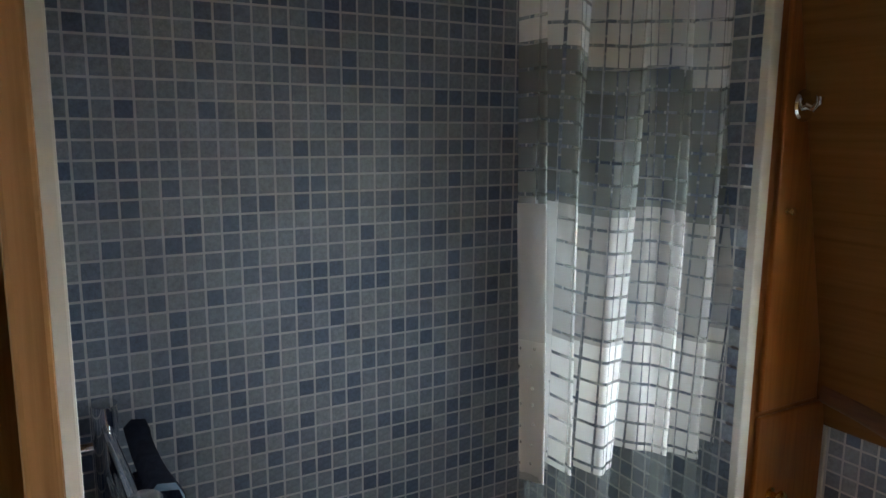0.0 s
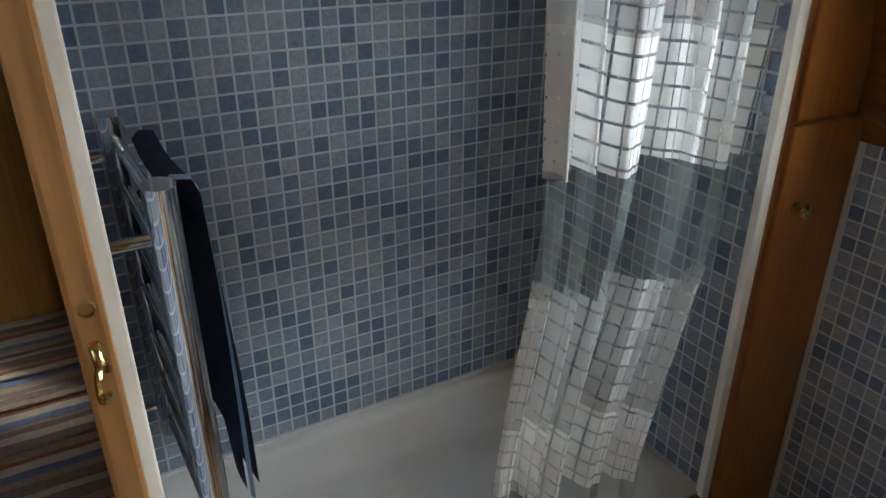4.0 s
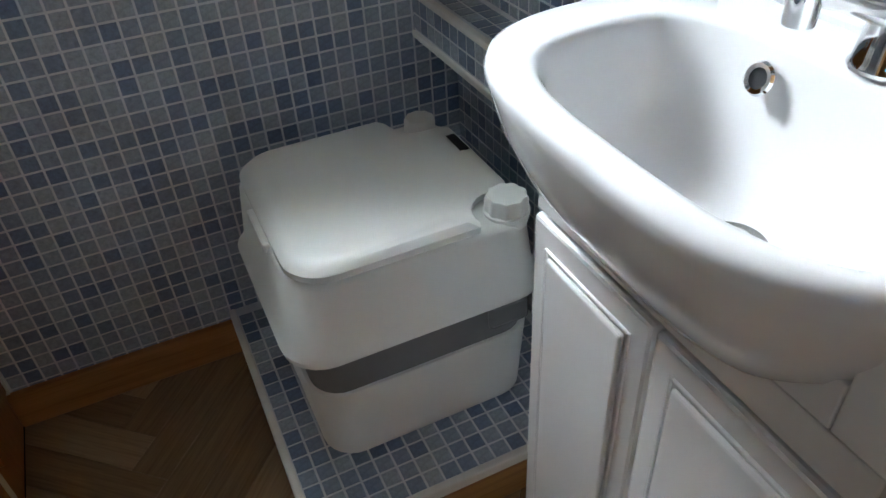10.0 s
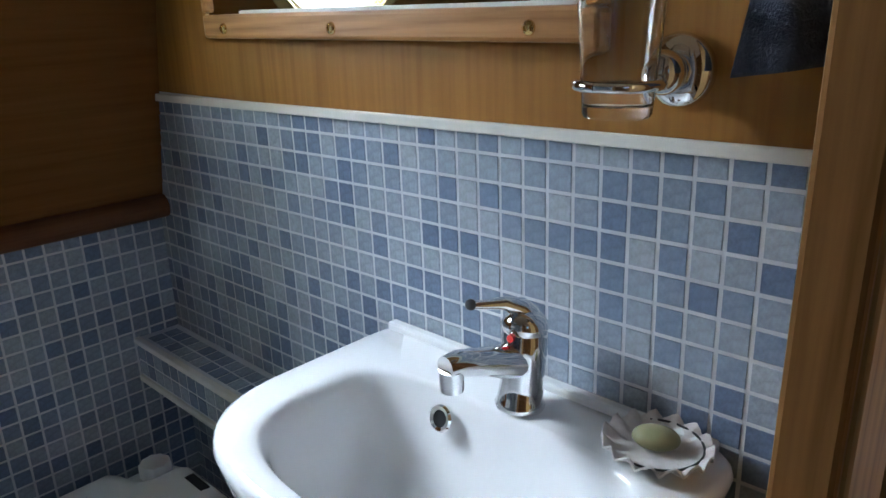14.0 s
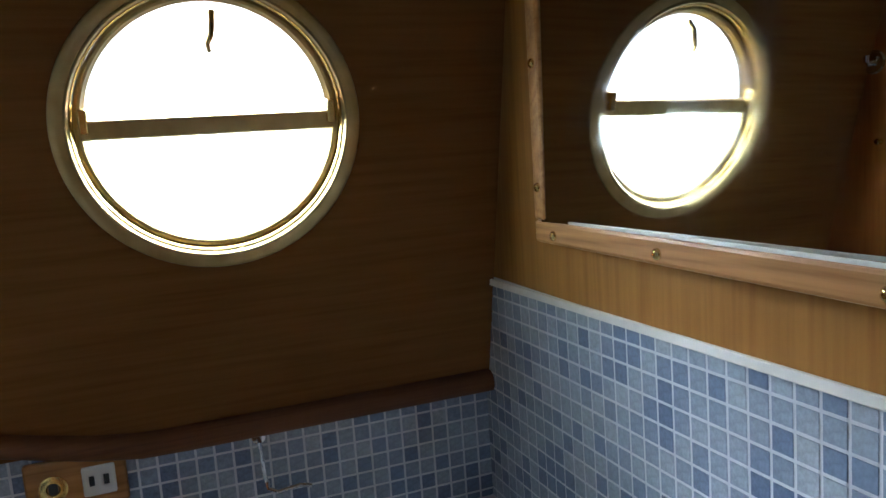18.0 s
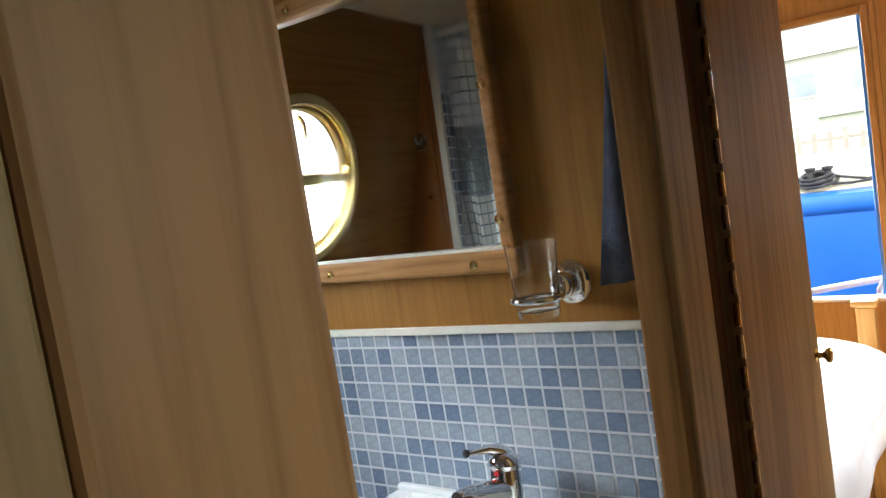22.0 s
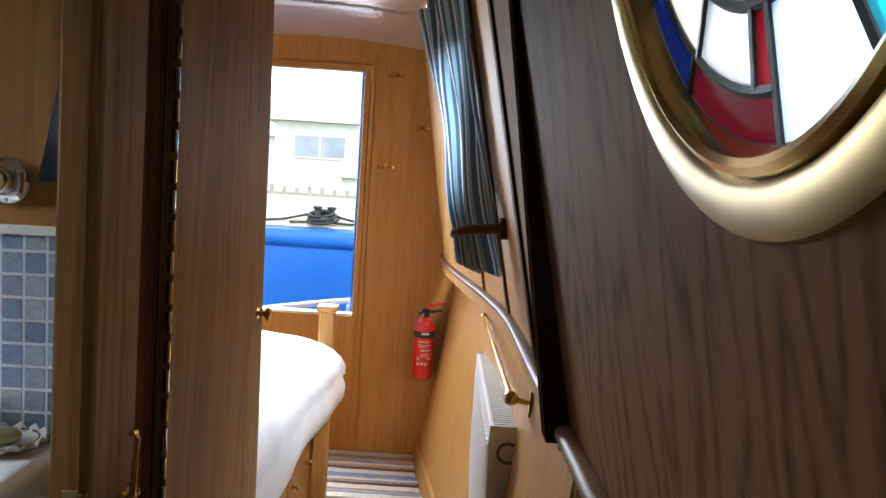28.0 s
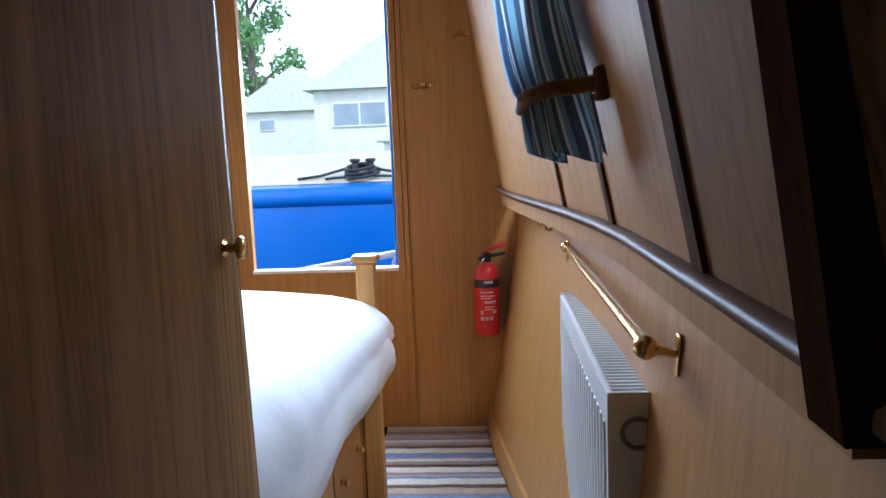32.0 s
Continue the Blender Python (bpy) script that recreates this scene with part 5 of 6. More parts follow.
TINTS = {nm: glass_mat("glass_" + nm, c, 0.15, 0.9, f) for nm, c, f in (("white", (0.9, 0.93, 0.95), 0.25), ("rough_white", (0.75, 0.85, 0.95), 0.6), ("cyan", (0.12, 0.68, 0.82), 0.25), ("teal", (0.04, 0.52, 0.56), 0.25), ("cream", (0.82, 0.78, 0.64), 0.5), ("dark_blue", (0.02, 0.04, 0.20), 0.25), ("blue", (0.05, 0.17, 0.78), 0.25), ("red", (0.45, 0.03, 0.05), 0.25), ("plum", (0.30, 0.05, 0.12), 0.3), ("green", (0.12, 0.55, 0.30), 0.25), ("lilac", (0.75, 0.72, 0.85), 0.3), ("dark_red", (0.22, 0.02, 0.035), 0.3))}


def wedge(r0, r1, a0, a1, z, inset=0.0016, seg=10):
    """A ring-sector pane, angles in degrees from straight down, anticlockwise as seen from inside."""
    pts = []
    for i in range(seg + 1):
        a = radians(-90 + a0 + (a1 - a0) * i / seg)
        pts.append(((r1 - inset) * math.cos(a), (r1 - inset) * math.sin(a)))
    for i in range(seg, -1, -1):
        a = radians(-90 + a0 + (a1 - a0) * i / seg)
        pts.append(((r0 + inset) * math.cos(a), (r0 + inset) * math.sin(a)))
    return prism(pts, z, z + 0.003)


def came(r0, r1, a0, a1, parent, z=-0.012):
    n = max(2, int(abs(a1 - a0) / 6) + 1)
    pts = []
    for i in range(n + 1):
        t = i / n
        a, r = radians(-90 + a0 + (a1 - a0) * t), r0 + (r1 - r0) * t
        pts.append((r * math.cos(a), r * math.sin(a), z))
    ob = smooth(part("lead_came", tube(pts, 0.0036, 6), LEADMAT, parent))
    ob.matrix_local = SM


RINGS = (
    (0.150, 0.1765, ((-38, 0, "dark_red"), (-66, -38, "dark_blue"), (-112, -66, "green"), (-150, -112, "cyan"), (-205, -150, "blue"), (-250, -205, "green"), (-308, -250, "cyan"))),
    (0.112, 0.150, ((-8, 0, "red"), (-36, -8, "white"), (-74, -36, "cream"), (-100, -74, "red"), (-135, -100, "dark_blue"), (-175, -135, "white"), (-215, -175, "cyan"), (-255, -215, "lilac"), (-308, -255, "white"))),
    (0.052, 0.112, ((-52, -31, "cyan"), (-31, -8, "lilac"), (-8, 11, "teal"), (11, 29, "blue"), (29, 88, "cyan"), (88, 130, "white"), (130, 165, "cyan"), (165, 200, "lilac"), (200, 240, "blue"), (240, 278, "white"), (278, 308, "red"))),
    (0.024, 0.052, ((-40, 12, "plum"), (12, 70, "white"), (70, 130, "blue"), (130, 200, "cyan"), (200, 260, "lilac"), (260, 320, "white"))),
    (0.002, 0.024, ((0, 120, "lilac"), (120, 240, "white"), (240, 360, "plum"))),
)
for r0, r1, cells in RINGS:
    for a0, a1, c in cells:
        g = part("glass_piece", wedge(r0, r1, a0, a1, -0.0135), TINTS[c], sport, c.replace("_", " ") + " glass")
        g.matrix_local = SM
        g.visible_shadow = False
        came(r0, r1, a0, a0, sport)
        came(r1, r1, a0, a1, sport)
# one large rough pane and its neighbours fill both outer rings
for a0, a1, c in ((0, 27, "rough_white"), (27, 52, "cyan")):
    g = part("glass_piece", wedge(0.112, 0.1765, a0, a1, -0.0135), TINTS[c], sport, c.replace("_", " ") + " glass")
    g.matrix_local = SM
    g.visible_shadow = False
    came(0.112, 0.1765, a0, a0, sport)
    came(0.112, 0.112, a0, a1, sport)
came(0.1765, 0.1765, 0, 360, sport)

# ---- corridor ----
STRIPES = [noisy("rug_" + nm, c, d, 60, 0.95, 0, 0.9, 0.004) for nm, c, d in (("cream", (0.50, 0.44, 0.36), (0.62, 0.56, 0.47)), ("brown", (0.20, 0.15, 0.13), (0.29, 0.22, 0.19)), ("blue", (0.13, 0.17, 0.29), (0.20, 0.25, 0.39)), ("tan", (0.34, 0.25, 0.17), (0.44, 0.34, 0.25)), ("rust", (0.28, 0.10, 0.05), (0.36, 0.15, 0.08)))]


def rug(name, x0, x1, y_in, label, order, seed):
    """A flat-woven carpet runner: each stripe across it is a strip of its own."""
    th = thing(name, label, "carpet")
    rnd = random.Random(seed)
    x, k = x0, 0
    while x < x1 - 0.004:
        w = min(rnd.choice((0.018, 0.026, 0.034, 0.044)), x1 - x)
        bm = bmesh.new()
        n = 8
        top = []
        for i in range(n + 1):
            for xx in (x, x + w):
                lo = side_low(min(max(xx, 0.82), X_END), 0.0) + 0.016
                y = lo + (y_in - lo) * i / n
                top.append(bm.verts.new((xx, y, 0.008 + 0.0012 * math.sin(40 * y + k))))
        for i in range(n):
            bm.faces.new((top[2 * i], top[2 * i + 1], top[2 * i + 3], top[2 * i + 2]))
        bmesh.ops.recalc_face_normals(bm, faces=bm.faces)
        bmesh.ops.solidify(bm, geom=bm.faces[:], thickness=0.01)
        part("stripe", bm, STRIPES[order[k % len(order)]], th)
        x += w + 0.0004
        k += 1
    return th


rug("striped_carpet", 0.82, X_END - 0.004, 0.035, "flat-woven carpet striped in cream, brown and blue", (0, 1, 0, 3, 2, 0, 1, 3, 0, 2, 3, 1), 3)
rug("striped_carpet_aft", X_BACK + 0.01, -0.02, Y_PW - 0.004, "flat-woven carpet striped in cream, brown and blue", (0, 1, 3, 4, 0, 2, 3, 1), 4)
rug("striped_carpet_hall", -0.019, 0.819, -0.125, "flat-woven carpet striped in cream, brown and blue", (0, 1, 0, 3, 2, 0, 1, 3), 5)

closet = thing("closet_door", "oak closet door on a piano hinge, standing slightly proud", "door", (0, 0, 0))
CD = -0.088


def warped_door():
    bm = bmesh.new()
    xs, zs = [0.744, 0.84, 0.94, 1.04, 1.14, 1.20, 1.235, 1.252, 1.257], span(0.02, Z_CEIL - 0.06, 14)
    rows = [[], []]
    for o, off in enumerate((0.0, 0.02)):
        for x in xs:
            k = (x - 0.744) / 0.513
            rows[o].append([bm.verts.new((x + 0.05 * max(0.0, 1.1 - z) * k * k, CD + off + (0.004 if k > 0.99 and o == 0 else 0) + 0.008 * k * ((z - 1.0) / 0.9) ** 2, z)) for z in zs])
    a, b = rows
    for i in range(len(xs) - 1):
        for j in range(len(zs) - 1):
            bm.faces.new((a[i][j], a[i + 1][j], a[i + 1][j + 1], a[i][j + 1]))
            bm.faces.new((b[i][j + 1], b[i + 1][j + 1], b[i + 1][j], b[i][j]))
    for i in range(len(xs) - 1):
        bm.faces.new((a[i + 1][0], a[i][0], b[i][0], b[i + 1][0]))
        bm.faces.new((a[i][-1], a[i + 1][-1], b[i + 1][-1], b[i][-1]))
    for j in range(len(zs) - 1):
        bm.faces.new((a[0][j], a[0][j + 1], b[0][j + 1], b[0][j]))
        bm.faces.new((a[-1][j + 1], a[-1][j], b[-1][j], b[-1][j + 1]))
    bmesh.ops.recalc_face_normals(bm, faces=bm.faces)
    return bm


part("leaf", warped_door(), DOORWOOD, closet)
knob((1.205, CD + 0.001, 0.995), (0, -1, 0), closet, BRASS, 1.0)
for i in range(44):
    z = 0.06 + i * 0.041
    smooth(part("hinge_knuckle", tube([(0.737, CD + 0.002, z), (0.737, CD + 0.002, z + 0.030)], 0.0042, 8), BRASS if i % 2 else CHROME, closet, "brass piano hinge knuckle"))

hooked = thing("cabin_hook", "brass cabin hook on the oak door jamb", "hook")
HX, HY = 0.60, Y_PE
smooth(part("plate", lathe([(0, 0), (0.013, 0), (0.013, 0.002), (0.009, 0.006), (0, 0.007)], 18, turned((HX, HY, 0.865), (0, -1, 0))), BRASS, hooked))
smooth(part("eye", ball(0.008, turned((HX, HY - 0.012, 0.868), (0, -1, 0)), 14), BRASS, hooked))
smooth(part("arm", tube([(HX, HY - 0.014, 0.868), (HX + 0.010, HY - 0.012, 0.905), (HX + 0.020, HY - 0.010, 0.936), (HX + 0.016, HY - 0.009, 0.946), (HX + 0.004, HY - 0.009, 0.948)], 0.0038, 10), BRASS, hooked, "bent brass arm"))
smooth(part("staple", torus((HX + 0.018, HY - 0.006, 0.872), (1, 0, 0), 0.008, 0.0025, 16, 6), BRASS, hooked))

for z in (0.88, 1.62):
    leaf = box("hinge_leaf", 0.5095, 0.5118, -0.084, -0.064, z - 0.035, z + 0.035, DULL_BRASS, lining_j, "brass hinge leaf", 0.001)
    smooth(part("hinge_pin", tube([(0.507, -0.088, z - 0.036), (0.507, -0.088, z + 0.036)], 0.005, 10), BRASS, leaf, "brass hinge pin"))
    for dz in (-0.02, 0.02):
        screw_cap("screw", (0.5095, -0.074, z + dz), (-1, 0, 0), leaf, DARK, 0.003)

keep = thing("door_lock_keep", "brass lock keep and hook staple on the oak doorway edge", "lock")
EDGE = -0.0240
smooth(part("rose", lathe([(0, 0.001), (0.005, 0.001), (0.006, 0.005), (0.0058, 0.005), (0.0062, 0.003), (0.0062, 0)], 22, turned((EDGE, -0.148, 1.115), (1, 0, 0))), DULL_BRASS, keep))
smooth(part("staple_plate", tube([(EDGE + 0.002, -0.148, 1.085), (EDGE + 0.012, -0.148, 1.084), (EDGE + 0.016, -0.1475, 1.076)], [0.005, 0.0045, 0.004], 10), BRASS, keep))
smooth(part("hook_ring", torus((EDGE + 0.014, -0.1475, 1.062), (0.3, 1, 0), 0.014, 0.0028, 22, 8, 0.8), BRASS, keep, "curved brass hook"))
catch = thing("door_catch", "small round brass catch on the doorway lining", "catch")
smooth(part("rose", lathe([(0, 0), (0.012, 0), (0.012, 0.002), (0.008, 0.005), (0, 0.006)], 20, turned((0.5118, -0.064, 0.80), (-1, 0, 0))), DULL_BRASS, catch))
for k in range(4):
    a = k * math.pi / 2 + 0.4
    smooth(part("prong", tube([(0.507, -0.064, 0.80), (0.503, -0.064 + 0.007 * math.cos(a), 0.80 + 0.007 * math.sin(a)), (0.500, -0.064 + 0.010 * math.cos(a), 0.80 + 0.010 * math.sin(a))], 0.0022, 6), DULL_BRASS, catch))

# ---- bedroom ----
bed = thing("bed", "fixed oak bed with drawers and a white duvet", "bed")
BED_X0, BED_X1, BED_Y = 1.29, 2.46, 0.008
DUVET = noisy("white_cotton", (0.80, 0.81, 0.83), (0.86, 0.87, 0.89), 5, 0.85, 0, 0.25, 0.004)
box("base", BED_X0, BED_X1 + 0.02, BED_Y + 0.02, YN - 0.002, 0.0, 0.44, OAK_X, bed, "oak base", 0.003)
for i, (a, b) in enumerate(((1.30, 1.68), (1.70, 2.07), (2.09, 2.44))):
    d = box("drawer_front", a, b, BED_Y, BED_Y + 0.019, 0.06, 0.40, OAK_X, bed, "oak drawer front", 0.004)
    knob((a + 0.06, BED_Y, 0.24), (0, -1, 0), d, BRASS, 0.85)
    knob((b - 0.06, BED_Y, 0.24), (0, -1, 0), d, BRASS, 0.85)
box("bed_end", BED_X1 + 0.015, BED_X1 + 0.045, 0.001, YN - 0.002, 0.0, 0.64, OAK, bed, "oak foot board", 0.004)
post = box("bed_post", BED_X1 + 0.005, BED_X1 + 0.055, -0.056, 0.0, 0.0, 0.79, OAK, bed, "square oak post", 0.004)
box("post_cap", BED_X1 - 0.006, BED_X1 + 0.066, -0.068, 0.012, 0.79, 0.814, OAK_X, post, "moulded cap", 0.008)


def duvet_mesh():
    """A plump quilt over the mattress, hanging over the side."""
    bm = bmesh.new()
    nx, ns = 44, 44
    rows = []
    for i in range(nx + 1):
        u = i / nx
        x = BED_X0 + 0.004 + (BED_X1 - BED_X0 + 0.0) * u
        row = []
        for j in range(ns + 1):
            v = j / ns
            lump = noise.noise(Vector((x * 5.5, v * 6, 0.3))) * 0.012 + noise.noise(Vector((x * 14, v * 13, 2.3))) * 0.005
            hang = 0.42 - 0.12 * smoothstep(1.4, 2.4, x) + 0.03 * math.sin(6 * x)
            bulge = 0.055 * smoothstep(1.6, 2.3, x)
            if v < 0.45:
                t = v / 0.45
                z = 0.69 - hang + hang * t - 0.055 * (1 - t) * 0
                y = BED_Y - 0.012 - (0.09 + bulge) * math.sin(math.pi * min(1, t * 1.02)) ** 0.8 * (0.5 + 0.5 * t) + lump * 1.6
                if t > 0.72:
                    a = (t - 0.72) / 0.28 * math.pi / 2
                    y = BED_Y - 0.082 - bulge + (0.122 + bulge) * (1 - math.cos(a)) + lump
                    z = 0.69 - hang + hang * 0.72 + (0.28 * hang + 0.02) * math.sin(a)
            else:
                t = (v - 0.45) / 0.55
                y = BED_Y + 0.04 + (YN - BED_Y - 0.06) * t
                z = 0.71 + 0.03 * math.sin(math.pi * t) + lump * 1.4
            edge = 0.055 * (1 - smoothstep(0.0, 0.10, 1 - u))
            row.append(bm.verts.new((x, y + 0.3 * edge, z - edge)))
        rows.append(row)
    for a, b in zip(rows, rows[1:]):
        for j in range(ns):
            bm.faces.new((a[j], b[j], b[j + 1], a[j + 1]))
    bmesh.ops.recalc_face_normals(bm, faces=bm.faces)
    bmesh.ops.solidify(bm, geom=bm.faces[:], thickness=0.025)
    return bm


smooth(part("mattress", bm_box(BED_X0 + 0.005, BED_X1, BED_Y + 0.04, YN - 0.01, 0.44, 0.66, 0.03, 3), LINEN, bed, "white mattress"))
duvet = thing("duvet", "plump white duvet hanging over the side of the bed", "duvet")
cover = smooth(part("cover", duvet_mesh(), DUVET, duvet), 80)
edge_pts = [v.co.copy() for v in cover.data.vertices if v.index < 45 * 45 and v.index % 45 == 0]
smooth(part("hem", tube([p + Vector((0, -0.004, 0.002)) for p in edge_pts], 0.006, 8), LINEN, duvet, "stitched white hem"))

rad = thing("radiator", "white double-panel radiator below the gunwale", "radiator")
RX0, RX1, RZ0, RZ1, RY = 1.33, 2.09, 0.16, 0.757, -0.582
box("front_panel", RX0, RX1, RY - 0.012, RY, RZ0, RZ1 - 0.004, RADIATOR, rad, "fluted white panel", 0.004)
for i in range(22):
    x = RX0 + 0.03 + i * (RX1 - RX0 - 0.06) / 21
    box("flute", x - 0.008, x + 0.008, RY - 0.001, RY + 0.0035, RZ0 + 0.03, RZ1 - 0.05, RADIATOR, rad, "", 0.003)
box("back_panel", RX0, RX1, RY - 0.082, RY - 0.072, RZ0, RZ1 - 0.004, RADIATOR, rad, "", 0.003)
for x in (RX0 - 0.002, RX1 - 0.001):
    side_ = box("side_cover", x, x + 0.003, RY - 0.084, RY + 0.001, RZ0, RZ1, RADIATOR, rad, "white side cover", 0.001)
    smooth(part("emblem_ring", torus((x - 0.0005, RY - 0.042, RZ1 - 0.06), (1, 0, 0), 0.022, 0.004, 26, 6), PLASTIC_GREY, side_, "grey ring"))
for i in range(46):
    x = RX0 + 0.012 + i * (RX1 - RX0 - 0.024) / 45
    box("grille_bar", x - 0.003, x + 0.003, RY - 0.076, RY - 0.008, RZ1 - 0.008, RZ1 - 0.003, RADIATOR, rad, "", 0)
box("grille_shadow", RX0 + 0.004, RX1 - 0.004, RY - 0.074, RY - 0.01, RZ1 - 0.05, RZ1 - 0.045, PLASTIC_GREY, rad, "shaded fins", 0)
smooth(part("valve_body", lathe([(0, 0), (0.012, 0), (0.012, 0.05), (0, 0.05)], 16, pose(RX0 - 0.03, RY - 0.03, 0.13)), CHROME, rad, "chrome valve"))
smooth(part("valve_head", lathe([(0, 0), (0.019, 0), (0.021, 0.006), (0.021, 0.05), (0.018, 0.058), (0, 0.06)], 22, pose(RX0 - 0.03, RY - 0.03, 0.18)), WHITE_TRIM, rad, "white thermostat head"))
smooth(part("valve_tail", tube([(RX0 - 0.03, RY - 0.03, 0.15), (RX0 + 0.02, RY - 0.035, 0.19)], 0.009, 10), CHROME, rad))
smooth(part("pipe", tube([(RX0 - 0.03, RY - 0.03, 0.14), (RX0 - 0.03, RY - 0.03, 0.0)], 0.0075, 10), CHROME, rad, "pipe tail"))
smooth(part("pipe", tube([(RX1 + 0.02, RY - 0.03, 0.28), (RX1 + 0.02, RY - 0.03, 0.1), (RX1 + 0.02, RY - 0.02, 0.0)], 0.0075, 10), CHROME, rad, "pipe tail"))
smooth(part("lockshield", ball(0.02, pose(RX1 + 0.02, RY - 0.028, 0.11), 16, 1.2), CHROME, rad))
for x in (RX0 + 0.12, RX1 - 0.12):
    box("wall_bracket", x - 0.015, x + 0.015, side_low(x, 0.5) - 0.01, RY - 0.08, 0.3, 0.66, RADIATOR, rad, "", 0.002)

bar_ = thing("towel_rail", "brass towel rail on the hull lining above the radiator", "towel rail")
smooth(part("rail", tube([(1.2, -0.61, 0.857), (2.19, -0.608, 0.857)], 0.0085, 14), BRASS, bar_))
for x in (1.2, 2.19):
    yw = side_low(x, 0.85)
    smooth(part("finial", ball(0.0155, pose(x, -0.609, 0.857), 18), BRASS, bar_))
    smooth(part("stem", tube([(x, -0.612, 0.857), (x, yw + 0.002, 0.847)], [0.006, 0.005], 10), BRASS, bar_))
    pl = part("plate", bm_box(-0.009, 0.009, -0.002, 0.003, -0.026, 0.026, 0.002, 2), BRASS, bar_)
    pl.matrix_local = pose(x, yw + 0.003, 0.847, 4, 0, 0)


def cup_hook(at, inward, name, label):
    th = thing(name, label, "hook", (0, 0, 0), "brass cup hooks")
    x, y, z = at
    smooth(part("base", lathe([(0, 0), (0.008, 0), (0.007, 0.003), (0, 0.004)], 14, turned(at, inward)), BRASS, th))
    d = Vector(inward)
    c = Vector(at)
    pts = [c + d * 0.003 + Vector((0, 0, 0.012)), c + d * 0.006, c + d * 0.010 + Vector((0, 0, -0.022)), c + d * 0.02 + Vector((0, 0, -0.032)), c + d * 0.032 + Vector((0, 0, -0.026)), c + d * 0.036 + Vector((0, 0, -0.006))]
    smooth(part("hook", tube(pts, [0.003, 0.003, 0.0035, 0.004, 0.0035, 0.003], 8), BRASS, th))
    return th


for x in (2.50, 2.36):
    cup_hook((x, side_low(x, 0.915) + 0.002, 0.915), (0, 1, 0), "cup_hook", "brass cup hook on the hull lining below the gunwale rail")


def coat_hook(y, z):
    th = thing("coat_hook", "small three-armed brass coat hook on the end bulkhead", "coat hook", (0, 0, 0), "brass coat hooks")
    x = X_END - 0.001
    part("plate", bm_box(x - 0.004, x, y - 0.012, y + 0.012, z - 0.006, z + 0.012, 0.0015, 2), BRASS, th)
    for s in (-1, 0, 1):
        smooth(part("arm", tube([(x - 0.003, y + 0.008 * s, z), (x - 0.018, y + 0.02 * s, z - 0.012), (x - 0.030, y + 0.032 * s, z - 0.010), (x - 0.034, y + 0.036 * s, z + 0.004)], [0.0035, 0.003, 0.003, 0.0036], 8), BRASS, th))


for y, z in ((-0.182, 1.797), (-0.311, 1.562), (-0.159, 1.375)):
    coat_hook(y, z)

ext = thing("fire_extinguisher", "small red fire extinguisher on the end bulkhead", "fire extinguisher")
EX, EY, EZ = 3.08, -0.385, 0.415
ER = 0.048
smooth(part("cylinder", lathe([(0, 0), (ER * 0.92, 0), (ER, 0.008), (ER, 0.225), (ER * 0.92, 0.25), (ER * 0.62, 0.268), (ER * 0.42, 0.274), (ER * 0.42, 0.28), (0, 0.28)], 36, pose(EX, EY, EZ)), RED, ext), 45)
smooth(part("collar", lathe([(ER * 1.005, 0.185), (ER * 1.012, 0.187), (ER * 1.012, 0.215), (ER * 1.005, 0.217)], 36, pose(EX, EY, EZ)), BLACK, ext, "dark blue-black label band"))
LABELP = noisy("label_print", (0.78, 0.70, 0.68), (0.86, 0.80, 0.78), 30, 0.5)
for k, (z, h, a0, a1) in enumerate(((0.165, 0.006, -38, 22), (0.152, 0.004, -38, 30), (0.143, 0.004, -38, 12), (0.125, 0.010, -20, 34), (0.110, 0.004, -20, 30), (0.100, 0.004, -20, 24), (0.086, 0.012, 18, 40), (0.082, 0.016, -40, -26), (0.060, 0.014, -40, -24), (0.060, 0.014, -18, -2), (0.060, 0.014, 4, 20), (0.202, 0.010, -20, 22))):
    bm = bmesh.new()
    ro = ER * 1.004 if z < 0.19 else ER * 1.016
    seg = 6
    lo_, hi_ = [], []
    for i in range(seg + 1):
        a = radians(188 + a0 + (a1 - a0) * i / seg)
        lo_.append(bm.verts.new((EX + ro * math.cos(a), EY + ro * math.sin(a), EZ + z)))
        hi_.append(bm.verts.new((EX + ro * math.cos(a), EY + ro * math.sin(a), EZ + z + h)))
    for i in range(seg):
        bm.faces.new((lo_[i], lo_[i + 1], hi_[i + 1], hi_[i]))
    bmesh.ops.solidify(bm, geom=bm.faces[:], thickness=0.0004)
    part("label_bar", bm, LABELP, ext, "pale printed bar")
smooth(part("valve", lathe([(0, 0.28), (0.016, 0.28), (0.018, 0.285), (0.018, 0.31), (0.012, 0.318), (0, 0.318)], 18, pose(EX, EY, EZ)), BLACK, ext, "black valve head"))
smooth(part("lever", tube([(EX, EY + 0.005, EZ + 0.318), (EX - 0.01, EY - 0.03, EZ + 0.335), (EX - 0.015, EY - 0.085, EZ + 0.352)], [0.008, 0.008, 0.006], 10), RED, ext, "red lever"))
smooth(part("lever", tube([(EX, EY + 0.005, EZ + 0.30), (EX - 0.01, EY - 0.03, EZ + 0.305), (EX - 0.015, EY - 0.075, EZ + 0.315)], [0.007, 0.007, 0.006], 10), BLACK, ext, "black carrying lever"))
smooth(part("gauge", lathe([(0, 0.02), (0.010, 0.02), (0.012, 0.017), (0.012, 0)], 20, turned((EX, EY + 0.012, EZ + 0.296), (-1, 0.2, 0))), CHROME, ext, "pressure gauge"))
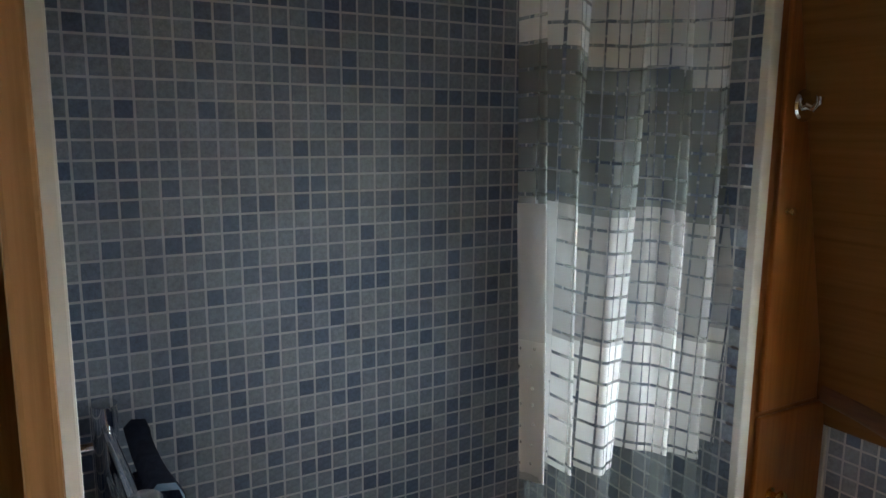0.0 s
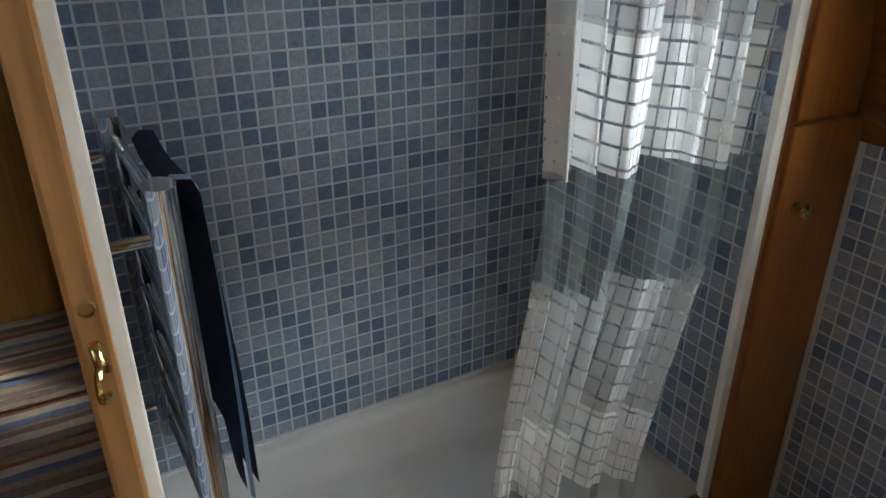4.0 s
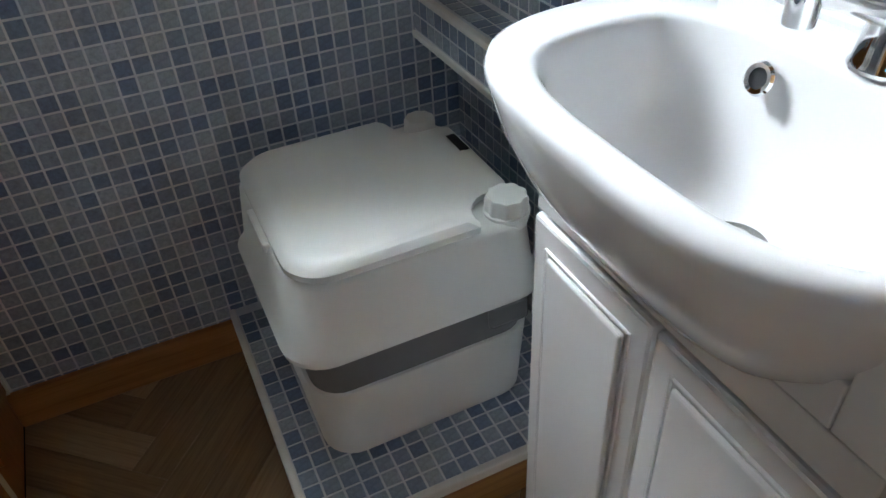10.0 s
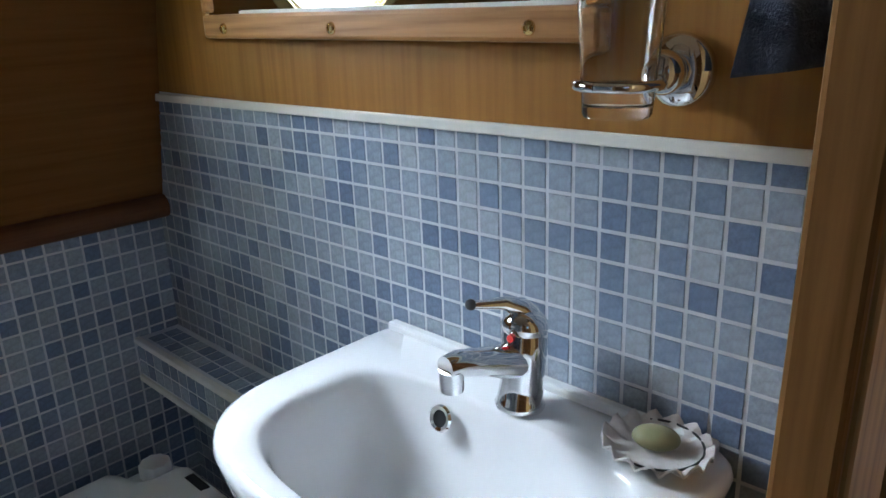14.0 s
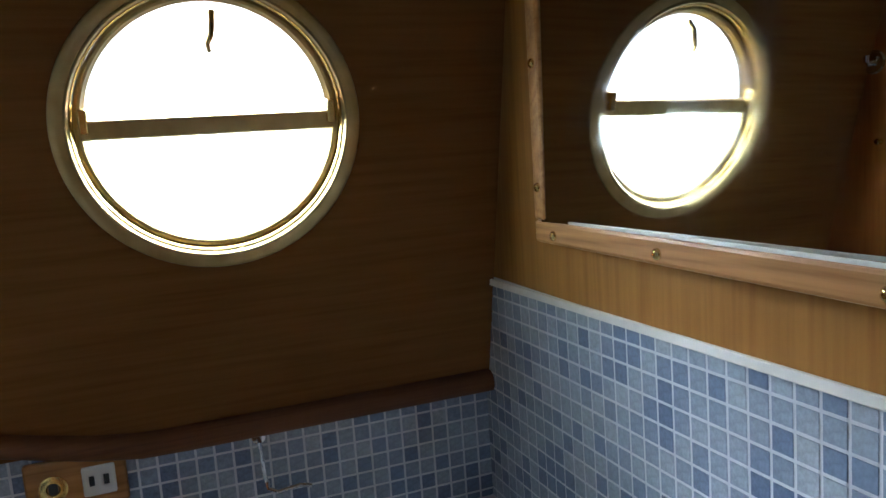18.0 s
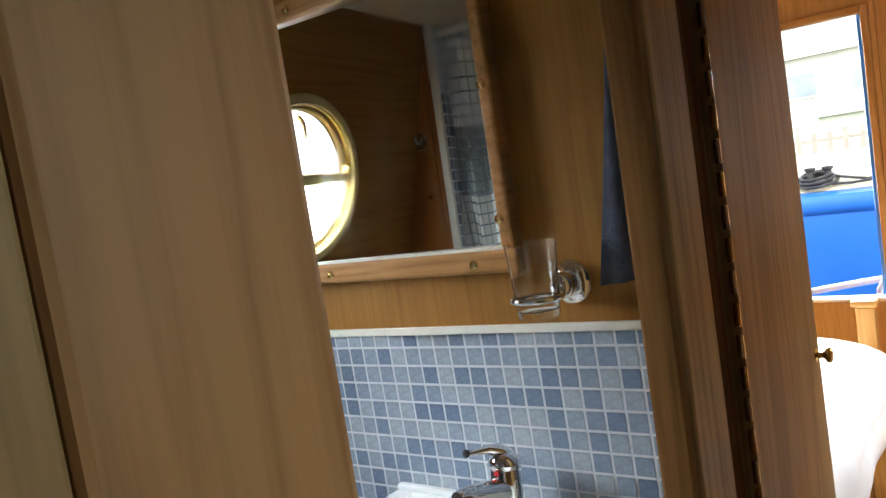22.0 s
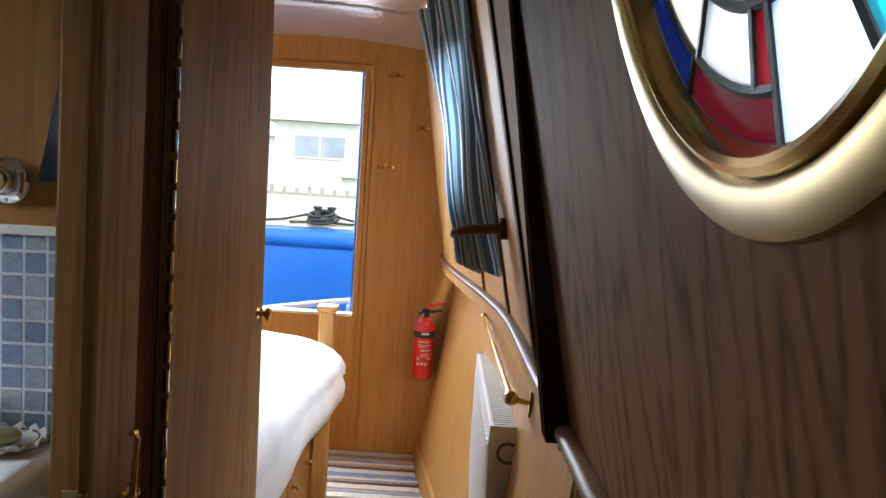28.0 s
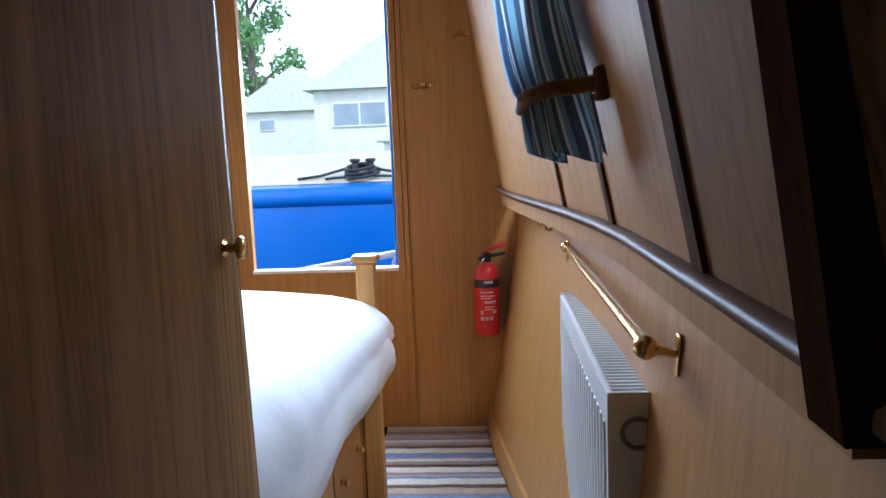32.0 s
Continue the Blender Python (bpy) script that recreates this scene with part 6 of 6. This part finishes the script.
smooth(part("nozzle", tube([(EX - 0.015, EY + 0.012, EZ + 0.30), (EX - 0.04, EY + 0.02, EZ + 0.298)], [0.007, 0.009], 10), BLACK, ext, "black nozzle"))
box("wall_bracket", EX + 0.03, X_END - 0.001, EY - 0.02, EY + 0.02, EZ + 0.02, EZ + 0.30, BLACK, ext, "black bracket", 0.003)

# window and curtain on the cabin side
win = thing("window_cabin", "rounded cabin window behind the curtain", "window", (0, 0, 0), "", "structure")
gl = part("pane", sheet(lambda x, z: side_up(x, z) - 0.035, span(WIN[0], WIN[1], 6), span(WIN[2], WIN[3], 2), -0.004), GLASS, win, "clear glass")
gl.visible_shadow = False
for nm, xs, zs in (("frame_bottom", (WIN[0], WIN[1]), (WIN[2] - 0.012, WIN[2] + 0.012)), ("frame_top", (WIN[0], WIN[1]), (WIN[3] - 0.012, WIN[3] + 0.012)), ("frame_side", (WIN[0] - 0.012, WIN[0] + 0.012), (WIN[2] + 0.0125, WIN[3] - 0.0125)), ("frame_side", (WIN[1] - 0.012, WIN[1] + 0.012), (WIN[2] + 0.0125, WIN[3] - 0.0125))):
    part(nm, sheet(lambda x, z: side_up(x, z) + 0.008, span(xs[0], xs[1], 6), span(zs[0], zs[1], 1), -0.05), PINE, win, "oak window frame")


def cloth_stripes(name):
    m, nt, b = mat(name, 0.9)
    uv = nt.nodes.new("ShaderNodeUVMap")
    sep = nt.nodes.new("ShaderNodeSeparateXYZ")
    nt.links.new(uv.outputs[0], sep.inputs[0])
    sn = nt.nodes.new("ShaderNodeMath")
    sn.operation = "FRACT"
    nt.links.new(sep.outputs[0], sn.inputs[0])
    r = ramp(nt, sn.outputs[0], (0.0, (0.05, 0.08, 0.13)), (0.26, (0.18, 0.31, 0.40)), (0.40, (0.55, 0.64, 0.68)), (0.47, (0.07, 0.11, 0.16)), (0.60, (0.24, 0.38, 0.46)), (0.78, (0.06, 0.09, 0.13)), (0.90, (0.50, 0.58, 0.60)))
    r.color_ramp.interpolation = "CONSTANT"
    nt.links.new(r.outputs[0], b.inputs["Base Color"])
    n = node(nt, "ShaderNodeTexNoise", Scale=900.0)
    nt.links.new(coords(nt), n.inputs[0])
    bump(nt, b, n.outputs[0], 0.3, 0.001)
    tl = nt.nodes.new("ShaderNodeBsdfTranslucent")
    nt.links.new(r.outputs[0], tl.inputs[0])
    mx = nt.nodes.new("ShaderNodeMixShader")
    mx.inputs[0].default_value = 0.36
    nt.links.new(b.outputs[0], mx.inputs[1])
    nt.links.new(tl.outputs[0], mx.inputs[2])
    nt.links.new(mx.outputs[0], nt.nodes["Material Output"].inputs[0])
    return m


STRIPED = cloth_stripes("blue_striped_curtain")
drape = thing("window_curtain", "blue and grey striped curtain gathered by a wooden tie-back", "curtain")
TIE_X, TIE_Z = 1.42, 1.18


def drape_mesh():
    bm = bmesh.new()
    uv = bm.loops.layers.uv.new("UVMap")
    nu, nv = 60, 34
    rows = []
    for j in range(nv + 1):
        z = Z_CEIL - 0.13 - (Z_CEIL - 0.13 - 1.09) * j / nv
        if z > TIE_Z:
            k = ((z - TIE_Z) / (Z_CEIL - 0.13 - TIE_Z)) ** 0.75
            x0, x1, depth = TIE_X - 0.05 + 0.06 * k, TIE_X + 0.06 + 0.66 * k ** 0.8, 0.020 + 0.006 * min(1.0, 2 * k)
        else:
            k = (TIE_Z - z) / (TIE_Z - 1.09)
            x0, x1, depth = TIE_X - 0.05 - 0.02 * k, TIE_X + 0.06 + 0.03 * k, 0.020 + 0.004 * k
        row = []
        for i in range(nu + 1):
            s = i / nu
            x = x0 + (x1 - x0) * s
            away = smoothstep(0.0, 0.55, s)
            y = side_up(x, z) + 0.020 + (0.038 + 0.034 * (1 - smoothstep(TIE_Z, TIE_Z + 0.3, z))) * away + depth * (0.35 + 0.65 * away) * math.sin(s * 24 + 0.6 * math.sin(6 * z)) + 0.005 * math.sin(9 * z + 12 * s)
            row.append((bm.verts.new((x, y, z + (0.009 * math.sin(s * 24) if j == nv else 0))), s * 9.0, z))
        rows.append(row)
    for a, b in zip(rows, rows[1:]):
        for i in range(nu):
            q = (a[i], a[i + 1], b[i + 1], b[i])
            f = bm.faces.new([v for v, *_ in q])
            f.smooth = True
            for loop, (_, p, h) in zip(f.loops, q):
                loop[uv].uv = (p, h)
    return bm


part("cloth", drape_mesh(), STRIPED, drape, "striped cotton")
smooth(part("curtain_pole", tube([(1.34, side_up(1.4, 1.82) + 0.056, 1.835), (2.3, side_up(2.2, 1.82) + 0.056, 1.835)], 0.009, 12), BRASS, drape, "brass pole"))
tie = part("tie_back", tube([(TIE_X - 0.065, side_up(TIE_X, TIE_Z) + 0.002, TIE_Z + 0.012), (TIE_X - 0.07, side_up(TIE_X, TIE_Z) + 0.08, TIE_Z + 0.005), (TIE_X - 0.045, side_up(TIE_X, TIE_Z) + 0.112, TIE_Z - 0.005), (TIE_X + 0.05, side_up(TIE_X, TIE_Z) + 0.116, TIE_Z - 0.015)], [0.012, 0.0115, 0.011, 0.008], 12), RAILWOOD, drape, "wooden tie-back bar")
smooth(tie, 50)
box("tie_bracket", TIE_X - 0.085, TIE_X - 0.045, side_up(TIE_X, TIE_Z) - 0.002, side_up(TIE_X, TIE_Z) + 0.016, TIE_Z - 0.012, TIE_Z + 0.034, WALNUT, drape, "dark wooden bracket", 0.003)

# ---- outside ----
WATER = noisy("canal_water", (0.03, 0.035, 0.03), (0.06, 0.065, 0.055), 2, 0.08, 0, 0.4, 0.02)
GRASS = noisy("mown_grass", (0.06, 0.12, 0.02), (0.16, 0.24, 0.05), 1.5, 0.9, 0, 0.5, 0.05)
GRAVEL = noisy("pale_gravel", (0.40, 0.36, 0.30), (0.55, 0.50, 0.43), 8, 0.95, 0, 0.6, 0.03)
RENDERW = noisy("pale_render", (0.66, 0.64, 0.60), (0.76, 0.74, 0.70), 3, 0.8)
SLATE = noisy("roof_slate", (0.60, 0.58, 0.56), (0.70, 0.68, 0.65), 6, 0.7)
PANE = noisy("dark_window_pane", (0.22, 0.26, 0.30), (0.35, 0.40, 0.44), 0.8, 0.08)
ROPE = noisy("white_rope", (0.68, 0.66, 0.60), (0.80, 0.78, 0.73), 200, 0.9, 0, 1.0, 0.004)
STEEL = noisy("black_steel", (0.02, 0.02, 0.022), (0.05, 0.05, 0.052), 20, 0.5, 0.3, 0.1)


def ground_mesh():
    bm = bmesh.new()
    vs = [bm.verts.new(p) for p in ((-400, -400, -0.75), (400, -400, -0.75), (400, 400, -0.75), (-400, 400, -0.75))]
    bm.faces.new(vs)
    return bm


SKYGLOW = bpy.data.materials.new("overcast_sky")
SKYGLOW.use_nodes = True
_e = SKYGLOW.node_tree.nodes.new("ShaderNodeEmission")
_e.inputs[0].default_value = (0.93, 0.97, 1.0, 1)
_e.inputs[1].default_value = 3.0
SKYGLOW.node_tree.links.new(_e.outputs[0], SKYGLOW.node_tree.nodes["Material Output"].inputs[0])
skyring = bmesh.new()
loft([[(180 * k * math.cos(2 * math.pi * i / 48), 180 * k * math.sin(2 * math.pi * i / 48), z) for i in range(48)] for k, z in ((1.0, -4), (1.0, 50), (0.9, 90), (0.7, 125))], False, False, skyring)
tagged(part("backdrop", skyring, SKYGLOW), "bright white overcast sky", "sky", "", "structure")
tagged(part("water", ground_mesh(), WATER), "dark still canal water around the boat", "water", "", "structure")
tagged(part("ground", bm_box(10.0, 400, -300, 300, -1.2, 0.35, 0.05, 1), GRASS), "grassy bank of the marina", "ground", "", "structure")
tagged(part("pavement", bm_box(10.0, 15, -200, 200, 0.351, 0.40, 0.02, 1), GRAVEL), "pale gravel towpath along the bank", "pavement", "", "structure")

boat = thing("moored_boat", "bright blue steel boat bow moored across the end", "boat", (0, 0, 0))
XB = 5.2


def hull_mesh():
    """A long hull side with a flare and a rounded rubbing band."""
    bm = bmesh.new()
    prof = [(0.25, -0.9), (0.06, 0.1), (0.0, 0.55), (0.0, 0.80), (-0.02, 0.82), (-0.03, 0.85), (-0.03, 0.90), (-0.01, 0.93), (0.05, 0.945), (1.6, 0.99), (1.6, -0.9)]
    rows = []
    for y in span(-7, 9, 24):
        rows.append([bm.verts.new((XB + x + 0.006 * y * y * 0.2, y, z)) for x, z in prof])
    n = len(prof)
    for a, b in zip(rows, rows[1:]):
        for i in range(n):
            bm.faces.new((a[i], a[(i + 1) % n], b[(i + 1) % n], b[i]))
    bm.faces.new(rows[0])
    bm.faces.new(rows[-1][::-1])
    bmesh.ops.recalc_face_normals(bm, faces=bm.faces)
    return bm


smooth(part("hull", hull_mesh(), BLUE, boat, "bright blue painted steel side"), 40)
DECK = noisy("cream_deck", (0.55, 0.50, 0.36), (0.68, 0.62, 0.45), 4, 0.6)
smooth(part("foredeck", loft([[(XB + 0.1, -2.5, 0.95), (XB + 1.5, -2.5, 0.99), (XB + 1.5, 4.5, 0.99), (XB + 0.1, 4.5, 0.95)], [(XB + 0.55, -1.2, 1.14), (XB + 1.3, -1.2, 1.17), (XB + 1.3, 3.4, 1.17), (XB + 0.55, 3.4, 1.14)]]), DECK, boat, "cream painted foredeck"))
for dy in (0.44, 0.55):
    smooth(part("bollard", lathe([(0, 0), (0.03, 0), (0.026, 0.01), (0.024, 0.10), (0.036, 0.108), (0.036, 0.125), (0, 0.13)], 18, pose(XB + 0.2, dy, 0.985)), STEEL, boat, "black steel mooring bollard"))
coil = bmesh.new()
for k in range(3):
    torus((XB + 0.19, 0.5 + 0.01 * k, 1.012 + 0.022 * k), (-0.25, 0.08, 1), 0.12 - 0.014 * k, 0.011, 26, 8, 1.0, coil)
smooth(part("rope_coil", coil, STEEL, boat, "dark coiled rope"))
smooth(part("rope_end", tube([(XB + 0.14, 0.95, 0.985), (XB + 0.17, 0.8, 1.0), (XB + 0.19, 0.62, 1.045), (XB + 0.2, 0.5, 1.08), (XB + 0.19, 0.36, 1.03), (XB + 0.16, 0.2, 1.0), (XB + 0.18, 0.0, 1.03)], 0.010, 8), STEEL, boat, "dark mooring rope"))
smooth(part("rope_end", tube([(XB + 0.12, 0.75, 0.98), (XB + 0.15, 0.5, 0.995), (XB + 0.13, 0.3, 0.985), (XB + 0.15, 0.1, 1.0)], 0.009, 8), STEEL, boat, "dark mooring rope"))

rope = tagged(smooth(part("mooring_rope", tube([(3.32, 0.62, 0.60), (3.40, 0.40, 0.635), (3.44, 0.18, 0.665), (3.48, -0.05, 0.695), (3.52, -0.25, 0.715)], 0.016, 10), ROPE)), "white mooring rope lying outside the half door", "rope")
stern = thing("fore_well", "blue painted well deck outside the half door", "deck")
box("deck", X_END + 0.04, 4.3, -0.9, 1.2, 0.30, 0.36, BLUE, stern, "blue steel deck", 0.01)
box("coaming", 3.30, 3.36, -0.9, 1.2, 0.36, 0.585, BLUE, stern, "blue steel coaming", 0.012)
box("side_plate", X_END + 0.04, 4.3, -0.95, -0.91, -0.6, 0.62, BLUE, stern, "blue steel side", 0.01)
fluff = thing("rope_knot", "frayed white rope end beside the doorway", "rope")
for k in range(6):
    a = k * 1.05
    smooth(part("strand", tube([(3.36, -0.01 + 0.01 * math.cos(a), 0.70), (3.37, -0.015 + 0.02 * math.cos(a), 0.685 + 0.01 * math.sin(a)), (3.38, -0.01 + 0.028 * math.cos(a), 0.66), (3.39, 0.02 * math.cos(a), 0.62)], 0.006, 6), ROPE, fluff))


def house(name, x, y, w, d, h, roof, label, wins):
    th = thing(name, label, "house", (0, 0, 0))
    box("wall", x, x + d, y - w / 2, y + w / 2, 0.3, h, RENDERW, th, "pale rendered walls", 0.02)
    bm = bmesh.new()
    prism([(y - w / 2 - 0.3, h), (y + w / 2 + 0.3, h), (y, h + roof)], x - 0.3, x + d + 0.3, "X", 0, bm)
    part("roof", bm, SLATE, th, "grey slate roof")
    for wy, wz, ww, wh in wins:
        wn_ = box("window", x - 0.06, x - 0.01, y + wy - ww / 2, y + wy + ww / 2, wz - wh / 2, wz + wh / 2, WHITE_TRIM, th, "white window frame", 0.01)
        n = 2 if ww > 1 else 1
        for k in range(n):
            a = y + wy - ww / 2 + 0.06 + k * (ww - 0.06) / n
            box("pane", x - 0.075, x - 0.061, a, a + (ww - 0.06) / n - 0.06, wz - wh / 2 + 0.06, wz + wh / 2 - 0.06, PANE, wn_, "window glass", 0.003)
    return th


house("house", 24.0, 2.4, 6.0, 8, 3.4, 2.0, "pale rendered marina building with wide windows", ((-1.2, 2.6, 1.9, 0.8), (1.5, 2.6, 1.8, 0.8)))
house("cottage", 34.0, 8.7, 6.0, 6, 3.5, 2.0, "small pale cottage with one little window", ((1.4, 2.9, 0.8, 0.55),))
shed = thing("shed", "low pale boathouse beside the towpath", "shed")
box("wall", 19.0, 22.0, 0.2, 2.4, 0.35, 1.55, RENDERW, shed, "pale boarded walls", 0.02)
box("roof", 18.8, 22.2, 0.0, 2.6, 1.551, 1.64, SLATE, shed, "flat felt roof", 0.02)
fence = thing("fence", "low grey paling fence along the towpath", "fence")
PALE = noisy("weathered_pale", (0.28, 0.25, 0.21), (0.40, 0.36, 0.31), 10, 0.9)
for k in range(26):
    y = -3.0 + k * 0.28
    box("pale", 15.98, 16.01, y, y + 0.09, 0.35, 1.25 + 0.03 * math.sin(k * 1.7), PALE, fence, "", 0.004)
for z in (0.6, 1.05):
    box("rail", 16.011, 16.05, -3.1, 4.2, z, z + 0.07, PALE, fence, "", 0.004)

LEAF = [noisy("leaf_" + nm, c, d, 6, 0.6, 0, 0.1) for nm, c, d in (("green", (0.10, 0.22, 0.06), (0.22, 0.38, 0.13)), ("dull", (0.06, 0.10, 0.04), (0.12, 0.17, 0.08)), ("bare", (0.16, 0.14, 0.10), (0.26, 0.23, 0.18)))]
BARK = noisy("bark", (0.10, 0.08, 0.06), (0.20, 0.16, 0.12), 12, 0.9, 0, 0.8, 0.02)


def tree(x, y, h, spread, leaves, material, seed, label, limbs=9):
    th = thing("tree", label, "tree", (0, 0, 0))
    rnd = random.Random(seed)
    bm = bmesh.new()
    tube([(x, y, 0.3), (x + 0.1, y + 0.05, h * 0.35), (x - 0.05, y, h * 0.7), (x, y + 0.1, h * 0.95)], [0.16 * h / 6, 0.12 * h / 6, 0.07 * h / 6, 0.02], 8, bm)
    tips = []
    for i in range(limbs):
        t = 0.3 + 0.6 * i / limbs
        a = i * 2.4 + rnd.uniform(-0.3, 0.3)
        r = spread * (1.1 - 0.6 * t) * rnd.uniform(0.7, 1.1)
        p0 = Vector((x, y, h * t))
        p1 = p0 + Vector((math.cos(a) * r * 0.5, math.sin(a) * r * 0.5, h * 0.08))
        p2 = p0 + Vector((math.cos(a) * r, math.sin(a) * r, h * 0.14 * rnd.uniform(0.6, 1.4)))
        tube([p0, p1, p2], [0.06 * h / 6, 0.04 * h / 6, 0.012], 6, bm)
        tips += [p1, p2, (p1 + p2) / 2]
        for k in range(3):
            q = p1 + (p2 - p1) * rnd.random()
            e = q + Vector((rnd.uniform(-0.5, 0.5), rnd.uniform(-0.5, 0.5), rnd.uniform(0.1, 0.6))) * spread * 0.4
            tube([q, (q + e) / 2 + Vector((0.05, 0, 0.05)), e], [0.02 * h / 6, 0.014, 0.006], 5, bm)
            tips.append(e)
    smooth(part("trunk", bm, BARK, th))
    vs, fs = [], []
    for i in range(leaves):
        c = rnd.choice(tips) + Vector((rnd.gauss(0, 0.22), rnd.gauss(0, 0.22), rnd.gauss(0, 0.2))) * spread * 0.5
        q = Euler((rnd.uniform(0, 6), rnd.uniform(0, 6), rnd.uniform(0, 6))).to_matrix()
        s = rnd.uniform(0.05, 0.13) * h / 6
        k = len(vs)
        vs += [tuple(c + q @ Vector(p) * s) for p in ((-1, 0, 0), (0, -0.45, 0.1), (1, 0, 0), (0, 0.45, 0.1))]
        fs.append((k, k + 1, k + 2, k + 3))
    me = bpy.data.meshes.new("crown")
    me.from_pydata(vs, [], fs)
    me.materials.append(material)
    cr = new("crown", me)
    cr.parent = th
    return th


tree(44, -4.0, 14, 4.2, 260, LEAF[2], 3, "almost bare tall tree behind the roofs", 12)
tree(46, 16.5, 13, 3.4, 1800, LEAF[0], 4, "green leafy tree behind the roofs", 12)
tree(40, 12.6, 12.0, 2.8, 2400, LEAF[0], 5, "green leafy tree beside the cottage")
